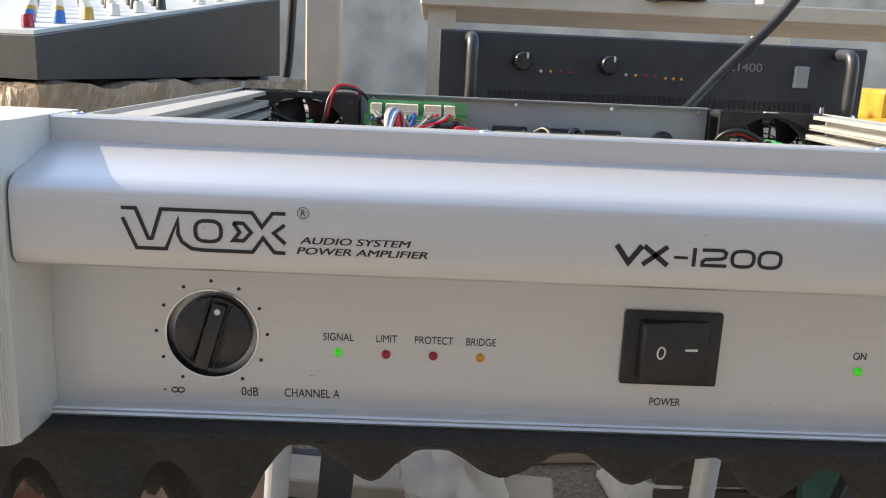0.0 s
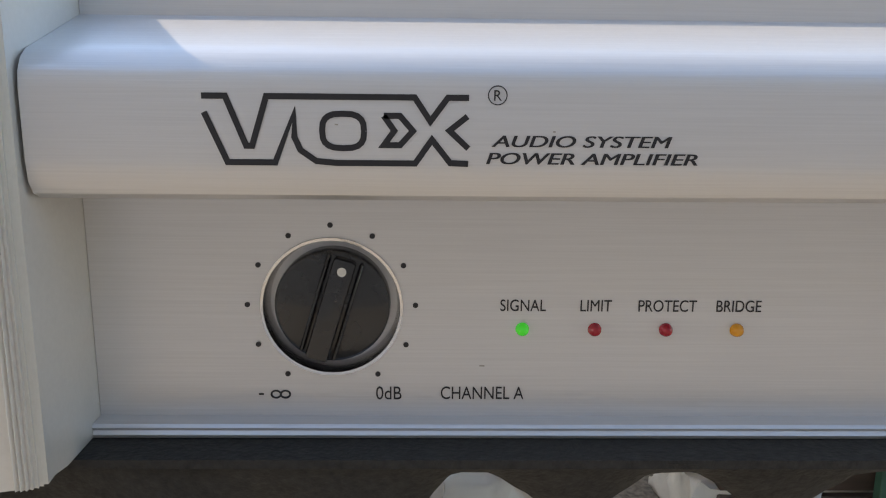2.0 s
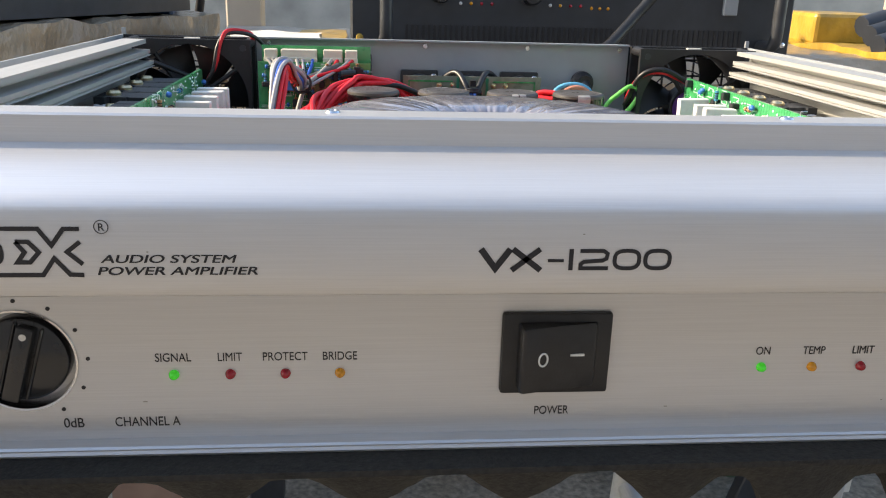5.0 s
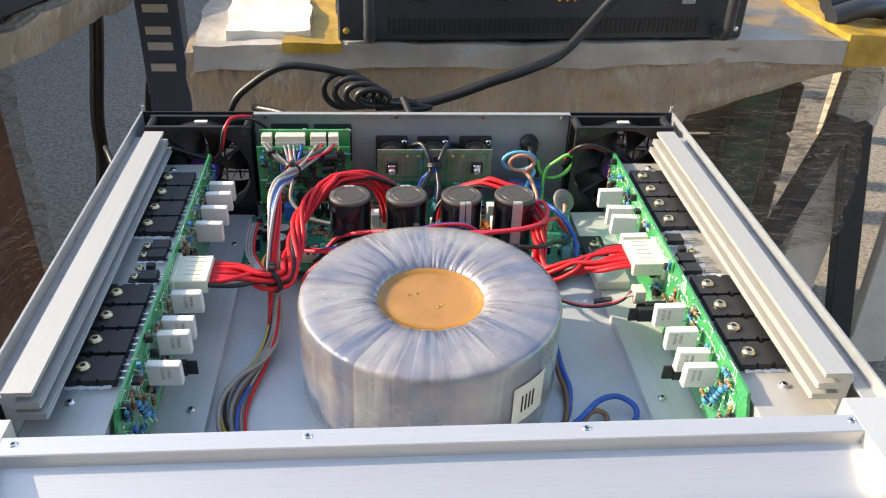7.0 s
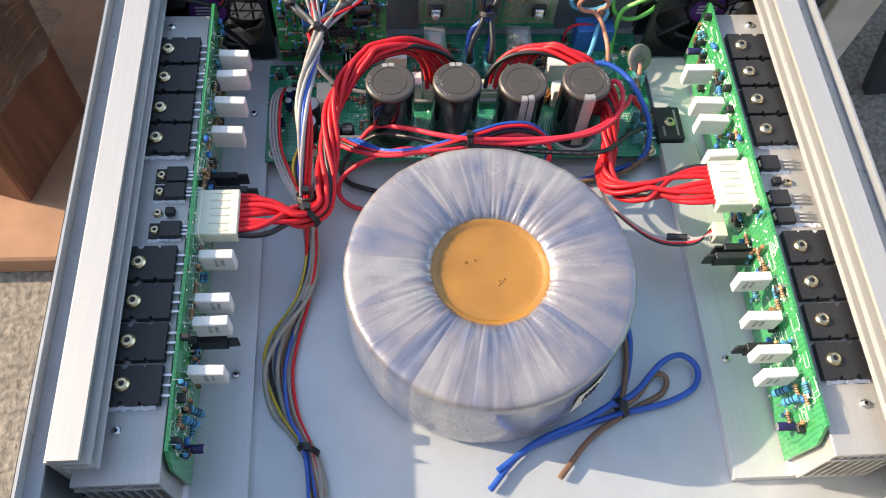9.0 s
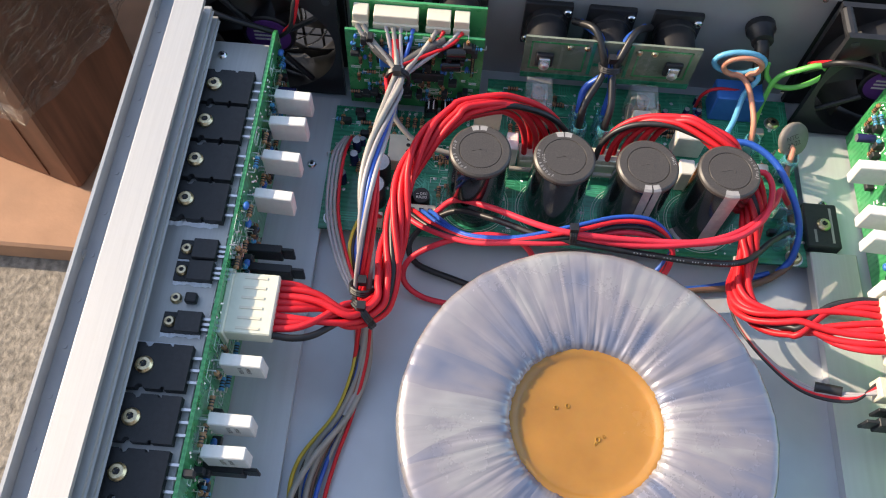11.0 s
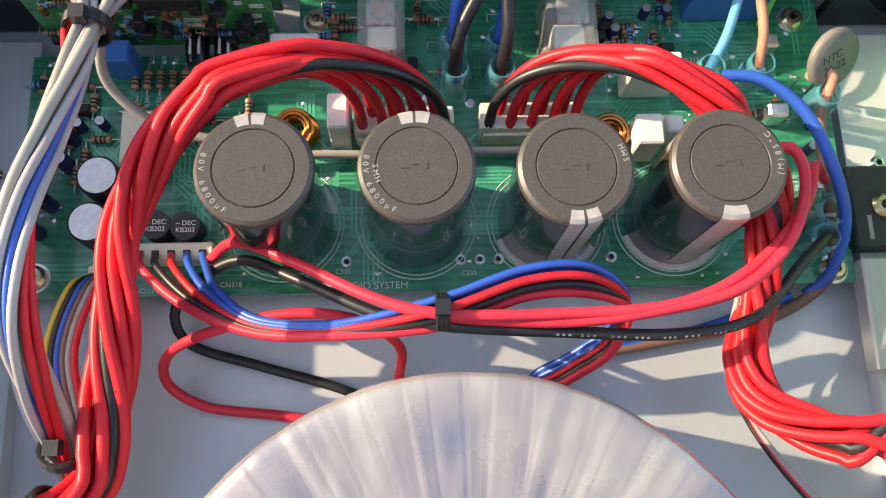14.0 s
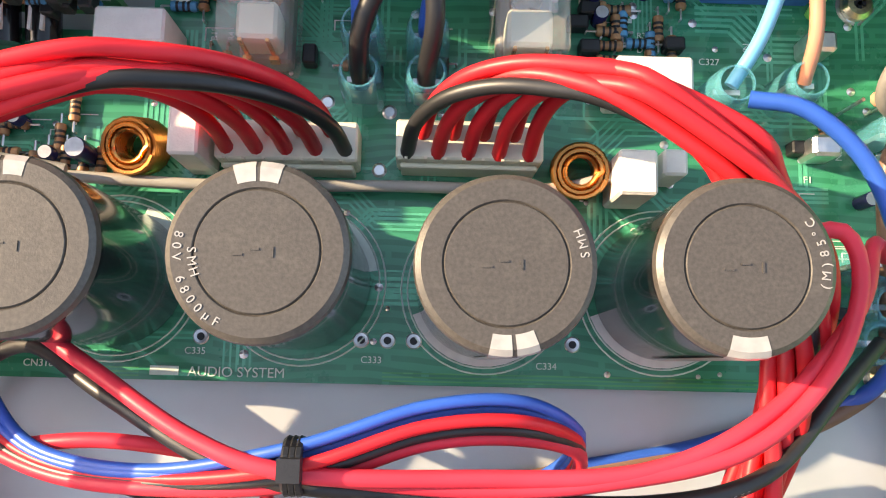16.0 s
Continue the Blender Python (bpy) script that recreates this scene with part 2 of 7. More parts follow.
# crinkled film: highlights along the creases put in as opaque streaks on a nearly clear sheet
hz = nt.nodes.new("ShaderNodeTexNoise")
hz.inputs["Scale"].default_value, hz.inputs["Detail"].default_value, hz.inputs["Distortion"].default_value = 16, 5, 1.4
hm = nt.nodes.new("ShaderNodeMapping")
hm.inputs["Scale"].default_value, hm.inputs["Rotation"].default_value = (0.5, 0.5, 3.4), (0.5, 0.35, 0)
hc = nt.nodes.new("ShaderNodeTexCoord")
nt.links.new(hc.outputs["Object"], hm.inputs["Vector"])
nt.links.new(hm.outputs[0], hz.inputs["Vector"])
hs1 = nt.nodes.new("ShaderNodeMath")
hs1.operation = "SUBTRACT"
hs1.inputs[1].default_value = 0.5
nt.links.new(hz.outputs["Fac"], hs1.inputs[0])
hs2 = nt.nodes.new("ShaderNodeMath")
hs2.operation = "ABSOLUTE"
nt.links.new(hs1.outputs[0], hs2.inputs[0])
hr1 = nt.nodes.new("ShaderNodeMapRange")
hr1.inputs["From Max"].default_value, hr1.inputs["To Min"].default_value, hr1.inputs["To Max"].default_value = 0.035, 0.62, 0.16
nt.links.new(hs2.outputs[0], hr1.inputs["Value"])
nt.links.new(hr1.outputs[0], nt.nodes["Principled BSDF"].inputs["Alpha"])
BEIGE = mat("beige_painted_steel", (0.58, 0.50, 0.40), 0.55, 0, 0.1, 12, dirt=0.2)
BLUEP = mat("dark_blue_steel", (0.05, 0.08, 0.14), 0.5, 0, 0.1, 12, dirt=0.2)
GREYW = mat("grey_render", (0.24, 0.25, 0.27), 0.8, 0, 0.2, 3, 0.3, 20, dirt=0.4)
GREENP = mat("dull_green_paint", (0.05, 0.12, 0.08), 0.5, 0, 0.25, 20, dirt=0.3)
DARKWOOD = mat("dark_brown_board", (0.075, 0.05, 0.035), 0.6, 0, 0.3, 14, 0.2, 100, (0.4, 4, 4), dirt=0.4)
DUSK = mat("brown_render", (0.42, 0.37, 0.32), 0.8, 0, 0.3, 3, 0.3, 20, dirt=0.5)


# ---- mesh helpers ----
def thing(name, loc, label, category, group="", kind=""):
    ob = new(name)
    ob.location = loc
    ob.empty_display_size = 0.02
    return tagged(ob, label, category, group, kind)


def where(ob):
    v = Vector(ob.location)
    while ob.parent:
        ob = ob.parent
        v += Vector(ob.location)
    return v


def part(name, bm, material, parent=None, label="", smooth=None):
    """Links a bmesh, given in world places, as one mesh object under a thing or a part."""
    bmesh.ops.recalc_face_normals(bm, faces=bm.faces)
    me = bpy.data.meshes.new(name)
    if parent:
        bmesh.ops.translate(bm, verts=bm.verts, vec=-where(parent))
    bm.to_mesh(me)
    bm.free()
    for m in material if isinstance(material, (list, tuple)) else (material,):
        me.materials.append(m)
    if smooth is not None:
        me.shade_smooth()
        me.set_sharp_from_angle(angle=radians(smooth))
    ob = new(name, me)
    if parent:
        ob.parent = parent
    if label:
        ob["label"] = label
    return ob


def piece(name, me, parent, m, label=""):
    """One more object on a mesh that alike pieces share; m in world places."""
    ob = new(name, me)
    ob.parent = parent
    ob.matrix_local = Matrix.Translation(-where(parent)) @ m
    if label:
        ob["label"] = label
    return ob


def mesh_of(name, bm, material, smooth=40):
    bmesh.ops.recalc_face_normals(bm, faces=bm.faces)
    me = bpy.data.meshes.new(name)
    bm.to_mesh(me)
    bm.free()
    for m in material if isinstance(material, (list, tuple)) else (material,):
        me.materials.append(m)
    me.shade_smooth()
    me.set_sharp_from_angle(angle=radians(smooth))
    return me


def box(bm, x0, x1, y0, y1, z0, z1, bevel=0.0, seg=1, mi=0):
    r = bmesh.ops.create_cube(bm, size=1, matrix=Matrix.Translation(((x0 + x1) / 2, (y0 + y1) / 2, (z0 + z1) / 2)) @ Matrix.Diagonal((abs(x1 - x0), abs(y1 - y0), abs(z1 - z0), 1)))
    fs = {f for v in r["verts"] for f in v.link_faces}
    if bevel:
        es = list({e for v in r["verts"] for e in v.link_edges})
        g = bmesh.ops.bevel(bm, geom=es, offset=bevel, segments=seg, affect="EDGES", profile=0.5)
        fs = {f for f in fs if f.is_valid} | set(g["faces"])
    for f in fs:
        f.material_index = mi
    return bm


def B(*a, **k):
    return box(bmesh.new(), *a, **k)


def cyl(bm, p0, p1, r0, r1=None, seg=20, mi=0):
    p0, p1 = Vector(p0), Vector(p1)
    d = p1 - p0
    m = Matrix.Translation((p0 + p1) / 2) @ d.to_track_quat("Z", "Y").to_matrix().to_4x4()
    r = bmesh.ops.create_cone(bm, cap_ends=True, segments=seg, radius1=r0, radius2=r0 if r1 is None else r1, depth=d.length, matrix=m)
    for f in {f for v in r["verts"] for f in v.link_faces}:
        f.material_index = mi
    return bm


def C(*a, **k):
    return cyl(bmesh.new(), *a, **k)


def spun(profile, axis_at, seg=32, direction="Z", mi=None):
    """A solid of revolution from (radius, height) pairs."""
    bm = bmesh.new()
    rings = []
    for r, h in profile:
        if r < 1e-7:
            rings.append([bm.verts.new((0, 0, h))])
        else:
            rings.append([bm.verts.new((r * math.cos(2 * math.pi * i / seg), r * math.sin(2 * math.pi * i / seg), h)) for i in range(seg)])
    for k, (a, b) in enumerate(zip(rings, rings[1:])):
        for i in range(seg):
            j = (i + 1) % seg
            vs = []
            for v in (a[i % len(a)], a[j % len(a)], b[j % len(b)], b[i % len(b)]):
                if v not in vs:
                    vs.append(v)
            if len(vs) > 2:
                f = bm.faces.new(vs)
                f.material_index = mi[k] if mi else 0
    turn = {"Z": Matrix.Identity(4), "-Y": pose(0, 0, 0, 90), "X": pose(0, 0, 0, 0, 90), "-X": pose(0, 0, 0, 0, -90)}[direction]
    bmesh.ops.transform(bm, verts=bm.verts, matrix=Matrix.Translation(axis_at) @ turn)
    return bm


def extruded(poly, a0, a1, axis="x", bm=None):
    """A closed outline pushed along an axis. x: (y, z) pairs; y: (x, z); z: (x, y)."""
    bm = bm or bmesh.new()
    put = {"x": lambda p, a: (a, p[0], p[1]), "y": lambda p, a: (p[0], a, p[1]), "z": lambda p, a: (p[0], p[1], a)}[axis]
    u = [bm.verts.new(put(p, a0)) for p in poly]
    v = [bm.verts.new(put(p, a1)) for p in poly]
    bm.faces.new(u)
    bm.faces.new(v)
    for i in range(len(poly)):
        j = (i + 1) % len(poly)
        bm.faces.new((u[i], u[j], v[j], v[i]))
    return bm


def glide(pts, step=0.0024):
    """Catmull-Rom through the points."""
    P = [Vector(p) for p in pts]
    P = [2 * P[0] - P[1]] + P + [2 * P[-1] - P[-2]]
    out = []
    for a, b, c, d in zip(P, P[1:], P[2:], P[3:]):
        n = max(2, min(24, int((c - b).length / step)))
        for i in range(n):
            t = i / n
            out.append(0.5 * (2 * b + (c - a) * t + (2 * a - 5 * b + 4 * c - d) * t * t + (3 * b - a - 3 * c + d) * t ** 3))
    return out + [P[-2]]


def frames_along(path):
    up = Vector((0.13, 0.07, 1)).normalized()
    out = []
    for i, p in enumerate(path):
        d = (path[min(i + 1, len(path) - 1)] - path[max(i - 1, 0)]).normalized()
        s = d.cross(up)
        if s.length < 1e-4:
            s = d.orthogonal()
        s.normalize()
        up = s.cross(d).normalized()
        out.append((p, s, up.copy()))
    return out


def sweep(path, r, seg=8, bm=None):
    bm = bm or bmesh.new()
    rings = []
    for p, s, u in frames_along(path):
        rings.append([bm.verts.new(p + r * (math.cos(2 * math.pi * k / seg) * s + math.sin(2 * math.pi * k / seg) * u)) for k in range(seg)])
    for a, b in zip(rings, rings[1:]):
        for k in range(seg):
            bm.faces.new((a[k], a[(k + 1) % seg], b[(k + 1) % seg], b[k]))
    bm.faces.new(rings[0])
    bm.faces.new(rings[-1])
    return bm


def wire(pts, r, material, parent, name="wire", label="", step=0.0024, seg=8):
    return part(name, sweep(glide(pts, step), r, seg), material, parent, label, smooth=60)


def harness(path, starts, ends, wires, r, spread, turns, parent):
    """Twisted wires along one line, fanning out from and into the given points. wires: materials."""
    rail = frames_along(glide(path, 0.004))
    n = len(wires)
    for k, m in enumerate(wires):
        j = (k * 4 + 1) % n
        rad, a0 = spread * math.sqrt((j + 0.4) / n), j * 2.4 + math.pi
        line = []
        for i, (p, s, u) in enumerate(rail):
            if i % 2 and i < len(rail) - 1:
                continue
            q = i / (len(rail) - 1)
            a = a0 + turns * 2 * math.pi * q
            w = 1 + 0.16 * math.sin(7 * q + k)
            line.append((p, rad * w * (s * math.cos(a) + u * math.sin(a))))
        n0, n1 = len(starts[k]), len(ends[k])
        head = [Vector(p) + line[0][1] * (i / n0) ** 1.4 for i, p in enumerate(starts[k])]
        foot = [Vector(p) + line[-1][1] * ((n1 - 1 - i) / n1) ** 1.4 for i, p in enumerate(ends[k])]
        part("wire", sweep(glide(head + [p + o for p, o in line] + foot, 0.0022), r, 10), m, parent, smooth=60)


def tie(at, along, R, parent, name="cable_tie"):
    d = Vector(along).normalized()
    s = d.orthogonal().normalized()
    u = d.cross(s)
    ring = [Vector(at) + R * (math.cos(k * math.pi / 10) * s + math.sin(k * math.pi / 10) * u) for k in range(21)]
    bm = bmesh.new()
    for off in (-0.0011, 0, 0.0011):
        sweep([p + d * off for p in ring], 0.0008, 6, bm)
    c = Vector(at) + Vector((0, 0, R))
    box(bm, c.x - 0.002, c.x + 0.002, c.y - 0.002, c.y + 0.002, c.z - 0.001, c.z + 0.003)
    return part(name, bm, BLACK, parent, "black nylon cable tie")


def lettering(body, size, m, material, parent, name="lettering", shear=0.0, wide=1.0, align="LEFT", bold=0.0):
    cu = bpy.data.curves.new("letters", "FONT")
    cu.body, cu.size, cu.shear, cu.align_x, cu.offset = body, size, shear, align, bold
    cu.extrude = 0.00006
    ob = bpy.data.objects.new("letters", cu)
    me = bpy.data.meshes.new_from_object(ob)
    bpy.data.objects.remove(ob)
    me.transform(m @ Matrix.Diagonal((wide, 1, 1, 1)))
    bm = bmesh.new()
    bm.from_mesh(me)
    bpy.data.meshes.remove(me)
    return part(name, bm, material, parent)


# ---- amplifier case ----
XC = 0.003
XL, XR = -0.2235, 0.2295
amp = thing("power_amplifier", (XC, 0.2, 0), "silver two-channel power amplifier with its lid off", "amplifier")
part("floor_plate", B(XL, XR, 0.019, 0.406, 0.0003, 0.002), FLOOR, amp, "pale grey zinc-plated floor plate")
for s, x in ((1, XL), (-1, XR)):
    bm = bmesh.new()
    box(bm, x, x + s * 0.0015, 0.0385, 0.408, 0.0003, 0.0865)
    box(bm, x + s * 0.0016, x + s * 0.0092, 0.0385, 0.3745, 0.0770, 0.0785)
    for k in range(3):
        cyl(bm, (x + s * 0.001, 0.08 + 0.14 * k, 0.079), (x + s * 0.0021, 0.08 + 0.14 * k, 0.079), 0.0025, seg=12)
    for k in range(14):
        yy = 0.07 + 0.0215 * k
        cyl(bm, (x + s * 0.0050, yy, 0.0784), (x + s * 0.0050, yy, 0.0789), 0.0011, seg=8)
    part("side_panel", bm, STEEL, amp, "grey steel side panel with rivet heads")
    bm = B(x + s * 0.0001, x + s * 0.0026, 0.4085, 0.4105, 0.0003, 0.091)
    part("corner_bracket", bm, STEEL, amp)
    for k, z in enumerate((0.058, 0.040)):
        part("slot", B(x - s * 0.0004, x + s * 0.0019, 0.046 + 0.004 * k, 0.049 + 0.004 * k, z, z + 0.014), BLACK, amp)
    for y in (0.075, 0.150, 0.225, 0.300, 0.370):
        part("vent_hole", C((x - s * 0.0003, y, 0.0725), (x + s * 0.0018, y, 0.0725), 0.0012, seg=10), BLACK, amp)
rear = part("rear_panel", extruded([(0.4045, 0.0003), (0.4060, 0.0003), (0.4060, 0.0870), (0.4010, 0.0870), (0.4010, 0.0858), (0.4045, 0.0858)], -0.131, 0.137), STEEL, amp, "blue-grey steel rear panel")
for x0, x1 in ((XL + 0.0016, -0.1312), (0.1372, XR - 0.0016)):
    bm = bmesh.new()
    xm = (x0 + x1) / 2
    box(bm, x0, xm - 0.036, 0.4065, 0.4078, 0.0003, 0.0865)
    box(bm, xm + 0.036, x1, 0.4065, 0.4078, 0.0003, 0.0865)
    box(bm, xm - 0.036, xm + 0.036, 0.4065, 0.4078, 0.0003, 0.008)
    box(bm, xm - 0.036, xm + 0.036, 0.4065, 0.4078, 0.080, 0.0865)
    for q in range(6):
        box(bm, xm - 0.036, xm + 0.036, 0.4068, 0.4076, 0.0185 + 0.0115 * q, 0.0200 + 0.0115 * q)
        box(bm, xm - 0.0295 + 0.0115 * q, xm - 0.0280 + 0.0115 * q, 0.4068, 0.4076, 0.008, 0.080)
    part("fan_grille", bm, BLACK, amp, "black grille over the fan opening")
for x in (-0.122, -0.012, 0.062, 0.13):
    part("rivet", C((x, 0.4035, 0.083), (x, 0.4044, 0.083), 0.0016, seg=10), CHROME, rear)

# front panel: a bulging upper band over a recessed lower face
YR, YF = 0.0097, -0.0127
prof = [(YR, 0.003), (YR, 0.0510), (0.0088, 0.0524), (-0.0082, 0.0528), (-0.0108, 0.0540), (-0.0122, 0.0562), (YF, 0.0600), (YF, 0.0722),
        (-0.0122, 0.0752), (-0.0108, 0.0775), (-0.0085, 0.0790), (-0.0050, 0.0800), (0.0158, 0.0860), (0.0158, 0.0930), (0.0163, 0.0936), (0.0268, 0.0936),
        (0.0268, 0.0900), (0.0200, 0.0900), (0.0200, 0.0830), (0.0185, 0.0820), (0.0185, 0.0), (0.0050, 0.0), (0.0046, 0.0008), (0.0052, 0.0016), (0.0046, 0.0024), (0.0052, 0.0030)]
raw = new("raw", mesh_of("raw", extruded(prof, -0.1954, 0.1964), ALU, 32))
KX = (-0.1457, 0.1485)
KZ = 0.0272
cut = new("cut", mesh_of("cut", C((KX[0], -0.0, KZ), (KX[0], 0.0150, KZ), 0.0143, seg=64), ALU))
cut2 = new("cut", mesh_of("cut", C((KX[1], -0.0, KZ), (KX[1], 0.0150, KZ), 0.0143, seg=64), ALU))
for c in (cut, cut2):
    md = raw.modifiers.new("hole", "BOOLEAN")
    md.object, md.operation, md.solver = c, "DIFFERENCE", "EXACT"
bm = bmesh.new()
bm.from_mesh(bpy.data.meshes.new_from_object(raw.evaluated_get(bpy.context.evaluated_depsgraph_get())))
for c in (raw, cut, cut2):
    bpy.data.objects.remove(c)
panel = part("front_panel", bm, ALU, amp, "brushed silver aluminium front panel with bulging upper band", smooth=32)
for s in (-1, 1):
    # thick ribbed end cheeks
    pts = [(0.1955, 0.0380), (0.1955, -0.0075), (0.1963, -0.0110)]
    for k in range(7):
        a = radians(200 + 12 * k)
        pts += [(0.2005 + 0.0048 * math.cos(a), -0.0130 + 0.0048 * math.sin(a)), (0.2005 + 0.0041 * math.cos(a + 0.1), -0.0130 + 0.0041 * math.sin(a + 0.1))]
    pts += [(0.2045, -0.0181), (0.2100, -0.0181), (0.2104, -0.0176), (0.2108, -0.0181), (0.2350, -0.0181), (0.2410, -0.0145), (0.2410, 0.0380)]
    bm = extruded([(s * x + (0.001 if s > 0 else 0), y) for x, y in pts], 0.0, 0.0938, "z")
    ch = part("end_cheek", bm, ALU_SIDE, amp, "ribbed cream-silver aluminium end cheek", smooth=20)
    part("screw_recess", spun([(0, 0.0939), (0.0036, 0.0939), (0.0042, 0.0944), (0.0046, 0.0940)], (s * 0.2105, 0.002, 0), 20), BLACK, ch)
for x in (-0.1893, -0.0618, 0.0657, 0.1935):
    sc = part("lip_screw", spun([(0, 0.0936), (0.0007, 0.0937), (0.0010, 0.0942), (0.0017, 0.0941), (0.0021, 0.0935)], (x, 0.0228, 0), 16), CHROME, panel, smooth=30)
    part("thread_hole", C((x, 0.0228, 0.0935), (x, 0.0228, 0.0940), 0.0009, seg=12), BLACK, sc)

# scale dots, lettering and emblem on the front
Y0 = YR - 0.0001


def on_front(x, z, y=Y0):
    return pose(x, y, z, 90)


for kx, chan in zip(KX, ("CHANNEL A", "CHANNEL B")):
    for k in range(11):
        a = radians(237 - 29.4 * k)
        x, z = kx + 0.0175 * math.cos(a), KZ + 0.0175 * math.sin(a)
        part("scale_dot", C((x, YR - 0.0002, z), (x, YR + 0.0001, z), 0.00058, seg=10), PRINT, panel)
    lettering("0dB", 0.0042, on_front(kx + 0.0090, 0.0068), PRINT, panel, wide=0.85)
    lettering("-", 0.0042, on_front(kx - 0.0160, 0.0070), PRINT, panel)
    for dx in (-0.0122, -0.0102):
        ring = [Vector((kx + dx + 0.0010 * math.cos(t * math.pi / 8), Y0, 0.0079 + 0.0008 * math.sin(t * math.pi / 8))) for t in range(17)]
        part("lettering", sweep(ring, 0.00022, 5), PRINT, panel)
    lettering(chan, 0.0041, on_front(kx + 0.0228 if kx < 0 else kx - 0.0385, 0.0069), PRINT, panel, wide=0.78)
leds = [(-0.1057, "SIGNAL", LEDGRN), (-0.0904, "LIMIT", LEDRED), (-0.0753, "PROTECT", LEDRED), (-0.0602, "BRIDGE", LEDAMB),
        (0.0628, "ON", LEDGRN), (0.0783, "TEMP", LEDAMB), (0.0935, "LIMIT", LEDRED), (0.1087, "SIGNAL", LEDGRN)]
for x, word, m in leds:
    lens = part("indicator", spun([(0, 0.0019), (0.0006, 0.0018), (0.0011, 0.0013), (0.00145, 0.0004), (0.0015, -0.001)], (x, YR, 0.0226), 18, "-Y"), m, panel, "small round indicator lamp", smooth=60)
    lettering(word, 0.0036, on_front(x, 0.0266), PRINT, panel, wide=0.80, align="CENTER")
lettering("POWER", 0.0038, on_front(0.0009, 0.0084), PRINT, panel, wide=0.78, align="CENTER")
YB = YF - 0.0001
for dx in (0.0, 0.00016):
    lettering("AUDIO SYSTEM", 0.00285, on_front(-0.1148 + dx, 0.0630, YB - dx * 0.1), PRINT, panel, shear=0.22, wide=1.58)
for dx in (0.0, 0.00016):
    lettering("POWER AMPLIFIER", 0.00285, on_front(-0.1160 + dx, 0.0600, YB - dx * 0.1), PRINT, panel, shear=0.22, wide=1.58)
lettering("R", 0.0026, on_front(-0.1147, 0.0709, YB), PRINT, panel, wide=0.95)
ring = [Vector((-0.1139 + 0.0016 * math.cos(t * math.pi / 12), YB, 0.0718 + 0.0016 * math.sin(t * math.pi / 12))) for t in range(25)]
part("lettering", sweep(ring, 0.0001, 4), PRINT, panel)


def stroke(pts, w=0.00105):
    """Flat band of even width with mitred corners on the bulge."""
    bm = bmesh.new()
    P = [Vector((x, z)) for x, z in pts]
    for y in (YB + 0.0001, YB - 0.00005):
        rows = []
        for i, p in enumerate(P):
            d0 = (p - P[i - 1]).normalized() if i else (P[1] - p).normalized()
            d1 = (P[i + 1] - p).normalized() if i < len(P) - 1 else d0
            n0, n1 = Vector((-d0.y, d0.x)), Vector((-d1.y, d1.x))
            n = (n0 + n1).normalized()
            n = n * (w / 2) / max(0.35, n.dot(n0))
            rows.append((bm.verts.new((p.x + n.x, y, p.y + n.y)), bm.verts.new((p.x - n.x, y, p.y - n.y))))
        for (a, b), (c, d) in zip(rows, rows[1:]):
            bm.faces.new((a, b, d, c))
    return bm


def oval(cx, cz, rx, rz, n=20):
    return [(cx + rx * math.copysign(abs(math.cos(t)) ** 0.7, math.cos(t)), cz + rz * math.copysign(abs(math.sin(t)) ** 0.7, math.sin(t))) for t in [2 * math.pi * k / n for k in range(n + 1)]]


emblem = [
    [(-0.1628, 0.0738), (-0.1588, 0.0738), (-0.1555, 0.0652), (-0.1545, 0.0652), (-0.1518, 0.0738), (-0.1265, 0.0738), (-0.1238, 0.0697), (-0.1208, 0.0738), (-0.1172, 0.0738)],
    [(-0.1625, 0.0710), (-0.1588, 0.0623), (-0.1506, 0.0623), (-0.1472, 0.0708), (-0.1472, 0.0668), (-0.1462, 0.0645), (-0.1435, 0.0626), (-0.1400, 0.0623), (-0.1264, 0.0623), (-0.1235, 0.0665), (-0.1203, 0.0624), (-0.1172, 0.0623)],
    oval(-0.1388, 0.0679, 0.0036, 0.0030),
    [(-0.1318, 0.0706), (-0.1290, 0.0706), (-0.1268, 0.0680), (-0.1290, 0.0655), (-0.1318, 0.0655), (-0.1300, 0.0680), (-0.1318, 0.0706)],
    [(-0.1174, 0.0706), (-0.1205, 0.0681), (-0.1172, 0.0650)],
]
rng = random.Random(77)
for k in range(13):
    # small nicks and scuffs in the brushed finish
    x = rng.uniform(-0.185, 0.185)
    y, z = rng.choice(((-0.0109, 0.0541), (YF, rng.uniform(0.060, 0.072)), (YR, rng.uniform(0.006, 0.048))))
    w = rng.uniform(0.0002, 0.0006)
    part("nick", B(x - w, x + w, y - 0.00012, y + 0.0006, z - 0.00012, z + 0.00012), WGREY, panel)
for pts in emblem:
    part("emblem_stroke", stroke([(-0.1645 + (x + 0.1628) * 1.002, 0.0600 + (z - 0.0623) * 0.985) for x, z in pts]), PRINT, panel)

